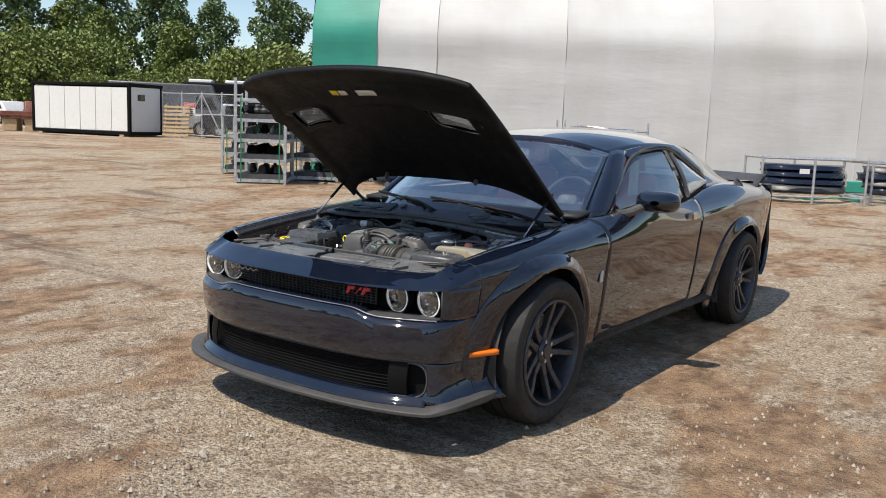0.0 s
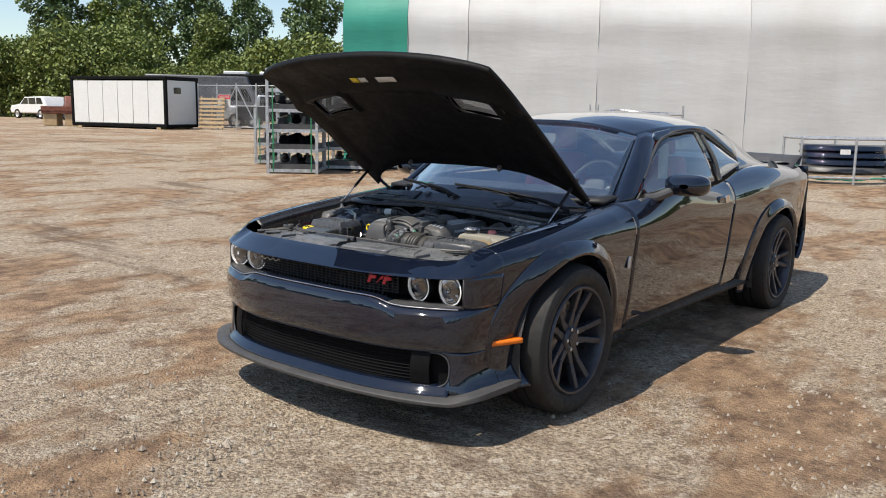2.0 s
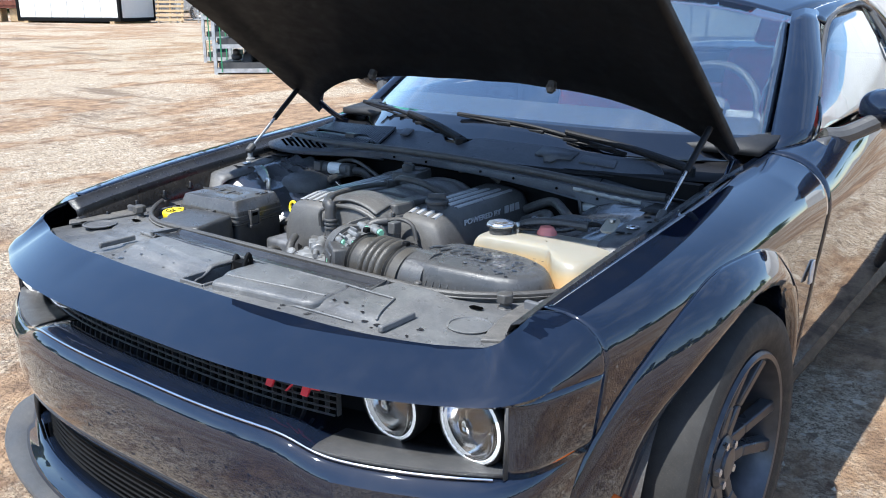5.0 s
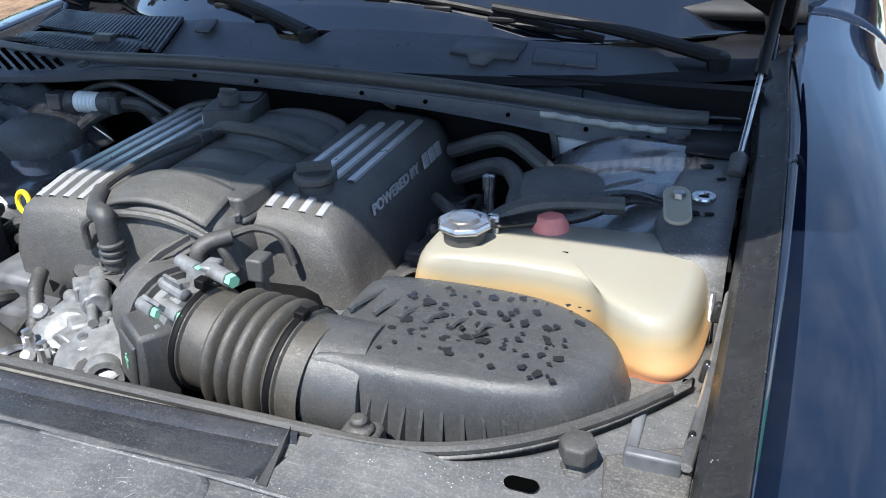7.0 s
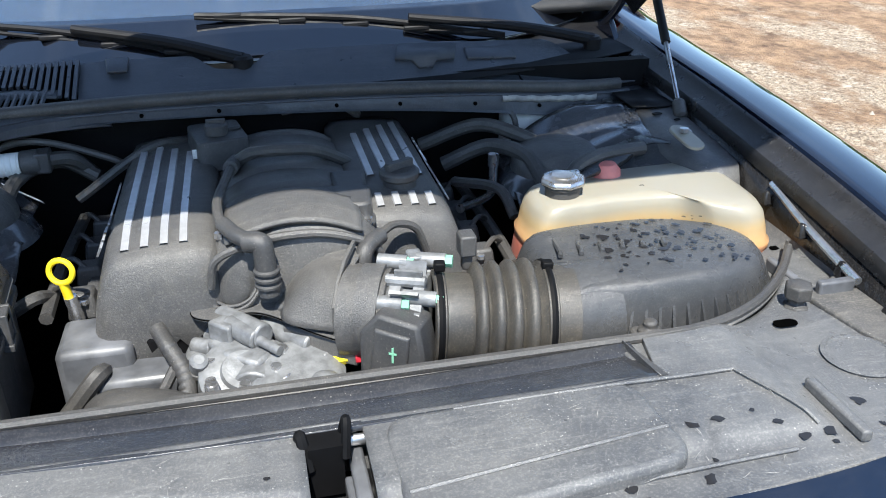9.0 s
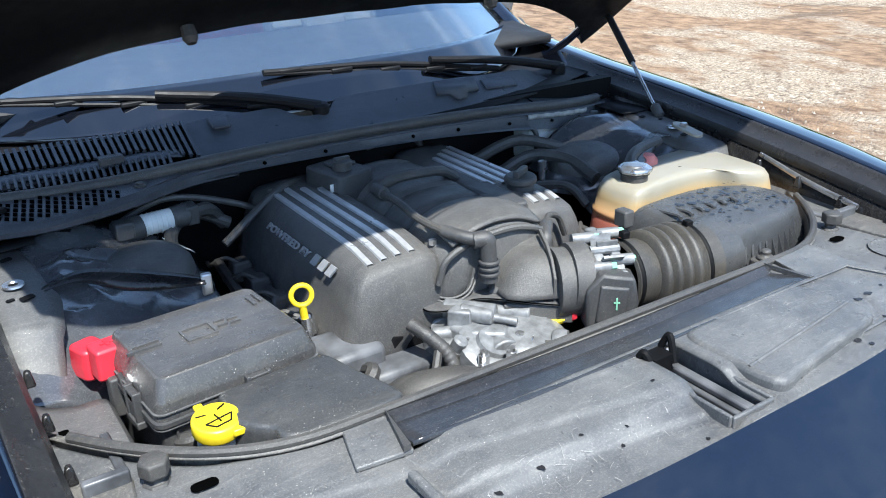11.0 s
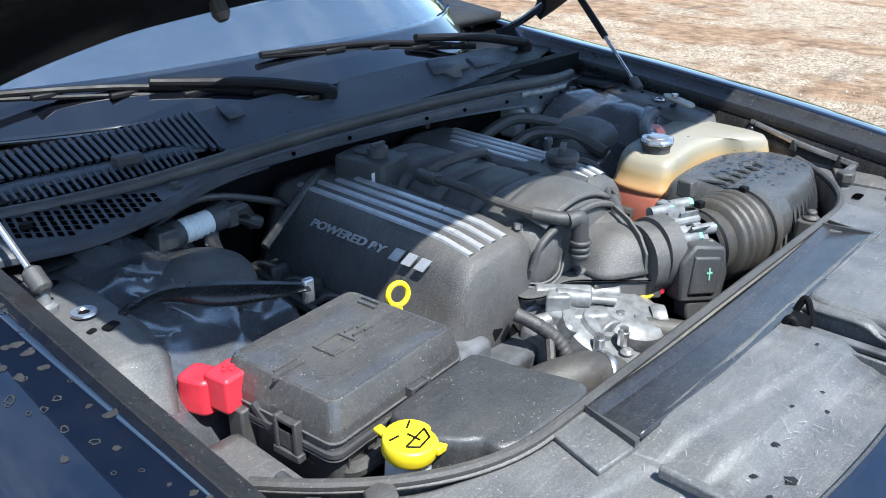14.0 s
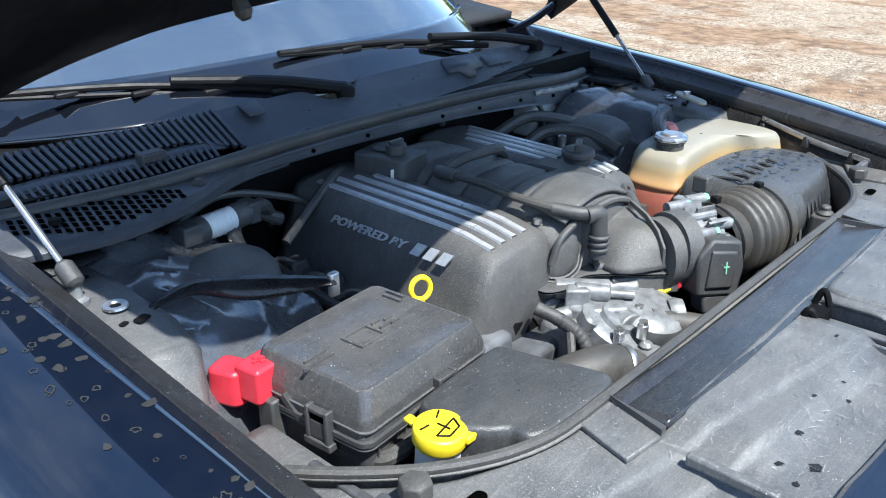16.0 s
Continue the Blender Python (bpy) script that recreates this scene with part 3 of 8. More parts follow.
part("bumper_trim", Shape().tube([(x, front_y(x) + 0.006, 0.631 + sill_drop(x)) for x in np.linspace(-0.77, 0.77, 80)], 0.0024, 6, 160), M_CHROME, car, "thin bright trim line")
for s in (-1, 1):
    part("lamp_sill", Shape().grid([[(s * x, front_y(x) + b, z) for b, z in ((0.10, 0.612), (0.03, 0.614), (0.012, 0.610), (0.010, 0.603))] for x in np.linspace(0.47, 0.785, 16)]), M_PLASTIC, car, solid=0.004)
    # painted corner beside the lamps
    a = plan_of(0.786)
    part("fascia_corner", Shape().grid([[skin(s * (a + (1 - a) * u), z, 0.002 + 0.012 * (1 - u) ** 4, z) for z in np.linspace(0.745, 0.598, 8)] for u in np.linspace(0, 1, 14)]), M_PAINT, car, solid=0.004)
    part("lamp_cheek", Shape().grid([[(s * (0.786 + 0.004 * k), front_y(0.786) + 0.006 + 0.03 * k, z) for z in (0.742, 0.60)] for k in range(4)]), M_PLASTIC, car, solid=0.003)

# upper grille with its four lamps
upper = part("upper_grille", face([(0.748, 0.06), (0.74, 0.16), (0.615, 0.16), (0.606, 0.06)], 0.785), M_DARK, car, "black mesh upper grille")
for k in range(8):
    z = 0.640 + 0.0118 * k
    part("grille_bar", Shape().tube([(x, front_y(x) + 0.085 + 0.02 * (k / 8), z) for x in np.linspace(-0.46, 0.46, 21)], 0.0022, 4, 42), M_PLASTIC, upper)
for k in range(37):
    x = -0.45 + 0.025 * k
    part("grille_rib", Shape().box(x, front_y(x) + 0.108, 0.684, 0.003, 0.01, 0.11), M_PLASTIC, upper)


def headlamp(x, wide):
    m = Matrix.Translation((x, -0.672 if abs(x) > 0.6 else -0.690, 0.675)) @ Matrix.Rotation(radians(90), 4, "X") @ Matrix.Rotation(radians(-6 * (1 if x > 0 else -1)), 4, "Y")
    lamp = part("headlamp", Shape().lathe([(0.044, -0.05), (0.071, -0.03), (0.075, 0.0), (0.073, 0.008), (0.070, 0.010), (0.066, 0.0), (0.058, -0.02)], m, 32, cap=False), M_DARK, car, "round projector headlamp with bright halo ring")
    part("halo_ring", Shape().lathe([(0.058, 0.0), (0.059, 0.006), (0.063, 0.010), (0.067, 0.006), (0.067, 0.0), (0.058, 0.0)], m, 32, cap=False), M_HALO, lamp, "lit white halo ring")
    part("reflector", Shape().lathe([(0.002, -0.045), (0.034, -0.038), (0.054, -0.012), (0.058, 0.0)], m, 32, cap=False), M_CHROME, lamp, "chrome reflector")
    part("projector", Shape().lathe([(0.026, -0.03), (0.027, -0.012), (0.018, -0.002), (0.001, 0.002)], m, 24), M_DARKGLASS, lamp)
    lens = part("lens", Shape().lathe([(0.069, 0.008), (0.05, 0.014), (0.02, 0.017), (0.001, 0.0175)], m, 28, cap=False), M_LENS, lamp, "clear lens", solid=0.002)
    lens.visible_shadow = False


for x in (-0.712, -0.55, 0.55, 0.712):
    headlamp(x, 0)
# script badge and red badge, as plain shapes
badge = part("script_badge", Shape().tube([(-0.405 + 0.011 * k, front_y(-0.4) + 0.052, 0.700 + 0.006 * math.sin(k * 1.7) - 0.0002 * k) for k in range(14)], 0.0028, 6, 80), M_SILVER, car, "thin silver script badge")
part("flourish", Shape().lathe([(0.011, -0.001), (0.012, 0.001), (0.013, -0.001), (0.011, -0.001)], cap=False, m=Matrix.Translation((-0.41, front_y(-0.41) + 0.052, 0.703)) @ Matrix.Rotation(radians(90), 4, "X"), n=18), M_SILVER, badge)
for k, (dx, w, lean) in enumerate(((0.315, 0.040, 0.4), (0.362, 0.012, 0.9), (0.397, 0.040, 0.4))):
    s = Shape().prism([(0, -0.018), (w * 0.45, -0.018), (w * 0.45 + lean * 0.02, 0.0), (w + lean * 0.03, 0.004), (w + lean * 0.04, 0.018), (lean * 0.04, 0.018)], 0, 0.006, Matrix.Translation((dx, front_y(dx) + 0.078, 0.690)) @ Matrix.Rotation(radians(90), 4, "X"))
    part("red_badge", s, M_RED, upper, "red slanted badge", bevel=0.001)

# lower face
lower = part("lower_grille", face([(0.405, 0.03), (0.398, 0.06), (0.262, 0.055), (0.245, 0.02)], 0.752), M_DARK, car, "black lower grille")
for k in range(9):
    z = 0.272 + 0.0145 * k
    part("grille_bar", Shape().tube([(x, front_y(x) + 0.045, z) for x in np.linspace(-0.58, 0.58, 21)], 0.0026, 4, 42), M_DARK, lower)
for s in (-1, 1):
    part("duct_divider", Shape().net([[(s * x, front_y(x) + b, z) for z, b in ((0.41, 0.025), (0.33, 0.012), (0.255, 0.02))] for x, b in ((0.578, 0.05), (0.60, 0.012), (0.645, 0.012), (0.66, 0.05))], 8, 12), M_DARK, lower, solid=0.006)
    rows = []
    for z in np.linspace(0.408, 0.226, 19):
        d = (z - 0.328) / 0.08
        a = plan_of(0.742 - 0.05 * (1 - math.sqrt(max(1 - d * d, 0.0))))
        drop = max(0.37 - z, 0.0) / 0.12
        rows.append([skin(s * (a + (1 - a) * u), z, 0.012 * (1 - u) ** 6 + 0.004 - 0.03 * max(drop, 0) ** 2 * u, z, 0.062 * drop ** 2) for u in np.linspace(0, 1, 20)])
    part("bumper_corner", Shape().grid(rows), M_PAINT, lower, solid=0.004)
    part("arch_skirt", Shape().grid([[(s * (side_x(y, z) + 0.062 * (max(0.37 - z, 0) / 0.12) ** 2 + 0.022 * max((y + 0.45) / 0.09, 0.0)), y, z) for z in np.linspace(0.46, 0.226, 14)] for y in np.linspace(-0.50, -0.362, 10)]), M_PAINT, lower, solid=0.004)
    ring = [(0.66, 0.406), (0.70, 0.402), (0.728, 0.378), (0.737, 0.33), (0.728, 0.28), (0.70, 0.256), (0.66, 0.252)]
    part("duct_rim", Shape().tube([(s * x, front_y(x) + 0.016, z) for x, z in ring], 0.004, 8, 40), M_PLASTIC, lower)
part("lower_lip", face([(0.262, 0.05), (0.262, 0.024), (0.257, 0.012), (0.245, 0.004), (0.230, -0.012), (0.222, -0.02)], 0.742), M_PAINT, car, solid=0.004)


def splitter():
    """The grey shelf under the bumper, running back round its corners."""
    rows = []
    edge = [(0.895 * math.sin(t), -0.61 - 0.312 * math.cos(t) ** 0.80) for t in np.linspace(0, math.pi / 2, 24)]
    edge += [(0.900, -0.56), (0.906, -0.50), (0.908, -0.43), (0.902, -0.365)]
    full = [(-x, y) for x, y in reversed(edge[1:])] + edge
    for x, y in full:
        back = max(y + 0.61, 0.0) / 0.25
        rise = 0.045 * max(abs(x) - 0.80, 0) / 0.13
        k = 0.90 if back == 0 else 0.93
        rows.append([(x * k, y + 0.09 * (1 - back), 0.226 + rise), (x * 0.985, y + 0.02 * (1 - back), 0.219 + rise), (x, y + 0.003, 0.214 + rise), (x, y, 0.209 + rise), (x, y + 0.003, 0.196 + rise * 0.8), (x * 0.95, y + 0.08 * (1 - back), 0.192)])
    return Shape().grid(rows)


part("splitter", splitter(), M_SPLIT, car, "matt grey front splitter", solid=0.004)
part("underbody", Shape().box(0, 1.75, 0.30, 1.44, 4.2, 0.08), M_DARK, car)
# side marker lamps
for s in (-1, 1):
    part("side_marker", Shape().grid([[(s * (0.824 + 0.095 * u ** 0.85), -0.545 + 0.128 * u, 0.430 + 0.0105 * v + 0.010 * u) for v in (-1, 0, 1)] for u in np.linspace(0, 1, 10)]), M_ORANGE, car, "amber side marker", solid=0.03)

# fender emblem, handles, mirror, fuel door
for s in (-1, 1):
    part("fender_emblem", Shape().prism([(-0.018, -0.03), (0.012, -0.033), (0.018, 0.0), (0.021, 0.03), (-0.006, 0.033), (-0.015, 0.006)], 0, 0.006, Matrix.Translation((s * 0.918, 0.57, 0.664)) @ Matrix.Rotation(radians(90 * s), 4, "Y") @ Matrix.Rotation(radians(90), 4, "Z")), M_SILVER, car, "small silver emblem", bevel=0.002)
    h = part("door_handle", Shape().prism(rounded(0.20, 0.045, 0.02), 0.0, 0.028, Matrix.Translation((s * 0.905, 1.835, 0.912)) @ Matrix.Rotation(radians(90 * s), 4, "Y") @ Matrix.Rotation(radians(90), 4, "Z"), 0.85), M_PAINT, car, "chrome-edged door handle", bevel=0.006)
    part("handle_plate", Shape().prism(rounded(0.07, 0.05, 0.02), 0.028, 0.034, Matrix.Translation((s * 0.905, 1.875, 0.912)) @ Matrix.Rotation(radians(90 * s), 4, "Y") @ Matrix.Rotation(radians(90), 4, "Z")), M_CHROME, h)


def mirror_shell():
    m = Matrix.Translation((1.02, 1.005, 1.048)) @ Matrix.Rotation(radians(12), 4, "Z")
    s = Shape()
    rows = []
    for i in range(13):
        v = i / 12
        k = math.sin(math.pi * min(v * 0.5 + 0.02, 0.5)) ** 0.6
        rows.append([m @ Vector((0.125 * k * math.copysign(abs(math.cos(t)) ** 0.7, math.cos(t)), -0.055 + 0.12 * v, 0.062 * k * math.copysign(abs(math.sin(t)) ** 0.75, math.sin(t)))) for t in np.linspace(0, 2 * math.pi, 29)])
    s.grid(rows)
    s.add([rows[-1][j] for j in range(28)], [tuple(range(28))])
    return s


MIRRORS = both("door_mirror", mirror_shell, M_PAINT, "gloss black door mirror")
for s, mir in ((1, MIRRORS[0]), (-1, MIRRORS[1])):
    part("mirror_arm", Shape().tube([(s * 0.835, 0.89, 0.975), (s * 0.88, 0.93, 0.98), (s * 0.945, 0.99, 1.015)], 0.026, 10), M_PLASTIC, mir)
    part("mirror_base", Shape().prism(rounded(0.16, 0.07, 0.03), 0, 0.03, Matrix.Translation((s * 0.842, 0.86, 0.945)) @ Matrix.Rotation(radians(70 * s), 4, "Y") @ Matrix.Rotation(radians(90), 4, "Z"), 0.8), M_PLASTIC, mir, bevel=0.006)
fuel = part("fuel_door", Shape().lathe([(0.085, 0.0), (0.085, 0.012), (0.07, 0.014), (0.066, 0.006), (0.0, 0.008)], Matrix.Translation((0.862, 2.96, 1.045)) @ Matrix.Rotation(radians(62), 4, "Y"), 28), M_PLASTIC, car, "round black fuel door")

# greenhouse
WS_TOP = [(0.0, 1.10, 1.378), (0.34, 1.13, 1.362), (0.622, 1.225, 1.300)]
WS_LOW = [(0.0, 0.345, 0.955), (0.41, 0.412, 0.946), (0.752, 0.655, 0.932)]


def screen_net(top, low, lift):
    def rows():
        out = []
        for k in range(4):
            u = k / 3
            row = []
            for s in (-1, 1):
                pts = [(s * (a[0] + (b[0] - a[0]) * u), a[1] + (b[1] - a[1]) * u, a[2] + (b[2] - a[2]) * u + lift * math.sin(math.pi * u)) for a, b in zip(low, top)]
                row = row + pts[1:] if s > 0 else row + list(reversed(pts))
            out.append(row)
        return out
    return rows()


wind = part("windshield", Shape().net(screen_net(WS_TOP, WS_LOW, 0.02), 14, 31), M_SCREEN, car, "tinted windshield glass", solid=0.005)
wind.visible_shadow = False
frit_low = [(x, y - 0.012, z - 0.012) for x, y, z in WS_LOW]
frit_top = [tuple(a + (b - a) * 0.115 for a, b in zip(p, q)) for p, q in zip(WS_LOW, WS_TOP)]
part("glass_band", Shape().net([[(x, y - 0.004, z + 0.006 + 0.02 * math.sin(math.pi * u)) for x, y, z in row] for u, row in zip((0.0, 0.04, 0.08, 0.115), screen_net(frit_top, frit_low, 0.0))], 8, 31), M_FRIT, car, "black band at the glass edge", solid=0.002)
R_TOP = [(0.0, 2.55, 1.405), (0.35, 2.55, 1.385), (0.58, 2.52, 1.335)]
R_LOW = [(0.0, 3.38, 1.10), (0.35, 3.36, 1.095), (0.62, 3.28, 1.08)]
back = part("rear_window", Shape().net(screen_net(R_TOP, R_LOW, 0.02), 10, 21), M_GLASS, car, "rear window glass", solid=0.005)
back.visible_shadow = False
GUT = [(0.603, 1.225, 1.302), (0.642, 1.55, 1.345), (0.65, 1.95, 1.355), (0.63, 2.3, 1.345), (0.585, 2.54, 1.325)]


def roof_rows():
    rows = []
    for k in range(5):
        g = GUT[k]
        zc = (1.385, 1.438, 1.455, 1.447, 1.415)[k]
        yc = (1.095, 1.52, 1.95, 2.32, 2.56)[k]
        row = []
        for s in np.linspace(-1, 1, 9):
            a = abs(s)
            row.append((g[0] * s, yc + (g[1] - yc) * a ** 2, g[2] + (zc - g[2]) * (1 - a ** 2.6)))
        rows.append(row)
    return rows


part("roof", Shape().net(roof_rows(), 30, 31), M_PAINT, car, solid=0.02)


def pillar_a():
    a = spline([(0.748, 0.655, 0.945), (0.690, 0.925, 1.135), (0.612, 1.222, 1.318)], 12)
    b = spline([(0.828, 0.78, 0.972), (0.765, 1.06, 1.14), (0.662, 1.37, 1.308)], 12)
    return Shape().grid([[p, (p * 0.65 + q * 0.35) + np.array([0.008, -0.006, 0.014]), (p * 0.3 + q * 0.7) + np.array([0.012, 0, 0.012]), q, q - np.array([0.03, -0.01, 0.01])] for p, q in zip(a, b)])


both("a_pillar", pillar_a, M_PAINT, solid=0.01)
# side glass and its frame
WIN_LOW = [(0.828, 0.80, 0.975), (0.848, 1.25, 0.998), (0.850, 1.72, 1.012), (0.838, 1.98, 1.022), (0.785, 2.46, 1.10)]
WIN_TOP = [(0.785, 0.96, 1.075), (0.692, 1.34, 1.275), (0.672, 1.65, 1.322), (0.67, 2.02, 1.318), (0.760, 2.47, 1.125)]


def window_pane(a, b):
    def build():
        lo, hi = spline(WIN_LOW, 41)[a:b], spline(WIN_TOP, 41)[a:b]
        return Shape().grid([[p + (q - p) * u + np.array([0.012 * math.sin(math.pi * u), 0, 0]) for u in np.linspace(0, 1, 9)] for p, q in zip(lo, hi)])
    return build


for ob in both("side_window", window_pane(0, 28), M_GLASS, "tinted side window glass", solid=0.004) + both("quarter_window", window_pane(29, 41), M_GLASS, "tinted quarter glass", solid=0.004):
    ob.visible_shadow = False
both("window_trim", lambda: Shape().tube([tuple(p + np.array([0.003, 0, 0])) for p in spline(WIN_TOP, 30)], 0.008, 8, 60), M_PLASTIC)
both("window_post", lambda: Shape().tube([WIN_LOW[3], (0.79, 1.98, 1.16), (0.685, 2.0, 1.305)], 0.012, 8), M_PLASTIC)


def cant_rail():
    a = spline(WIN_TOP[1:], 24)
    b = spline(GUT[0:4] + [(0.64, 2.62, 1.26)], 24)
    return Shape().grid([[p + np.array([0.004, 0, 0.002]), p * 0.65 + q * 0.35 + np.array([0.015, 0, 0.01]), p * 0.3 + q * 0.7 + np.array([0.01, 0, 0.012]), q + np.array([0.0, 0, 0.002])] for p, q in zip(a, b)])


both("roof_rail", cant_rail, M_PAINT, solid=0.01)


def sail():
    """The broad rear pillar running into the haunch."""
    return Shape().net([
        [(0.582, 2.545, 1.322), (0.70, 2.42, 1.21), (0.785, 2.41, 1.10), (0.80, 2.38, 1.065)],
        [(0.60, 2.82, 1.25), (0.70, 2.74, 1.165), (0.77, 2.70, 1.105), (0.785, 2.72, 1.078)],
        [(0.62, 3.28, 1.083), (0.68, 3.25, 1.080), (0.74, 3.22, 1.075), (0.76, 3.2, 1.068)]], 16, 12)


both("rear_pillar", sail, M_PAINT, solid=0.01)
part("trunk_lid", Shape().net([[(x, 3.27 + 0.02 * (1 - abs(x)), 1.082 + 0.012 * (1 - x * x)) for x in (-0.76, -0.4, 0, 0.4, 0.76)], [(x, 3.62, 1.07 + 0.014 * (1 - x * x)) for x in (-0.74, -0.4, 0, 0.4, 0.74)], [(x, 3.97 - 0.05 * x * x, 1.045) for x in (-0.72, -0.4, 0, 0.4, 0.72)]], 16, 20), M_PAINT, car, solid=0.006)
part("spoiler", Shape().net([[(x, 3.74 - 0.03 * x * x + dy, 1.062 + dz - 0.02 * abs(x)) for x in (-0.78, -0.4, 0, 0.4, 0.78)] for dy, dz in ((0, 0), (0.08, 0.045), (0.17, 0.075), (0.19, 0.066), (0.14, 0.0))], 14, 20), M_PLASTIC, car, "satin black rear spoiler", solid=0.004)
part("rear_bumper", Shape().net([[(x, 4.02 - 0.10 * (abs(x) / 0.84) ** 3 - dy, z) for x in (-0.85, -0.6, -0.3, 0, 0.3, 0.6, 0.85)] for z, dy in ((1.04, 0.06), (0.90, 0.02), (0.72, 0.03), (0.55, -0.01), (0.36, 0.03), (0.28, 0.12))], 20, 30), M_PAINT, car, solid=0.004)

# cabin
part("dashboard", Shape().net([[(x, y + 0.05 * abs(x), z) for x in (-0.76, -0.35, 0, 0.35, 0.76)] for y, z in ((0.52, 0.975), (0.80, 1.0), (1.02, 0.985), (1.08, 0.90), (1.05, 0.70))], 14, 20), M_CABIN, car, "dark dashboard", solid=0.02)
part("cabin_floor", Shape().box(0, 1.9, 0.42, 1.55, 2.2, 0.04), M_DARK, car)
part("bulkhead", Shape().box(0, 2.95, 0.75, 1.4, 0.04, 0.65), M_DARK, car)


def seat(x):
    base = part("seat", Shape().prism(rounded(0.50, 0.52, 0.10), 0.48, 0.66, Matrix.Translation((x, 1.55, 0)), 0.92), M_REDLEATHER, car, "red leather sports seat", bevel=0.03, segments=3)
    lean = Matrix.Translation((x, 1.78, 0.64)) @ Matrix.Rotation(radians(-14), 4, "X")
    part("seat_back", Shape().prism([(-0.25, 0), (0.25, 0), (0.25, 0.14), (-0.25, 0.14)], 0, 0.55, lean, 0.86), M_REDLEATHER, base, bevel=0.04, segments=3)
    part("headrest", Shape().prism(rounded(0.26, 0.11, 0.05), 0.57, 0.72, lean @ Matrix.Translation((0, 0.07, 0)), 0.8), M_REDLEATHER, base, bevel=0.02, segments=3)


seat(-0.38)
seat(0.38)
rear_seat = part("rear_seat", Shape().box(0, 2.55, 0.72, 1.2, 0.35, 0.45, taper=0.8), M_REDLEATHER, car, "red leather rear bench", bevel=0.05)
STEER = Matrix.Translation((0.38, 1.16, 0.98)) @ Matrix.Rotation(radians(68), 4, "X")
wheel_rim = part("steering_wheel", Shape().lathe([(0.172 + 0.014 * math.cos(a), 0.014 * math.sin(a)) for a in np.linspace(0, 2 * math.pi, 11)], STEER, 36, cap=False), M_CABIN, car, "black steering wheel")
part("steering_hub", Shape().prism(rounded(0.15, 0.12, 0.04), -0.02, 0.03, STEER, 0.9).box(0, 0, 0, 0.33, 0.035, 0.02, STEER).box(0, -0.08, 0, 0.04, 0.16, 0.02, STEER), M_PLASTIC, wheel_rim, bevel=0.008)
part("rear_view_mirror", Shape().prism(rounded(0.24, 0.07, 0.03), -0.015, 0.015, Matrix.Translation((0, 1.12, 1.27)) @ Matrix.Rotation(radians(80), 4, "X")), M_PLASTIC, car, bevel=0.006)
part("window_sticker", Shape().grid([[(0.60 + 0.0 * u, 1.55 + 0.14 * u, 1.03 + 0.22 * v) for u in (0, 1)] for v in (0, 1)]), M_LABEL, car, "pale paper sticker", solid=0.001)


# wheels


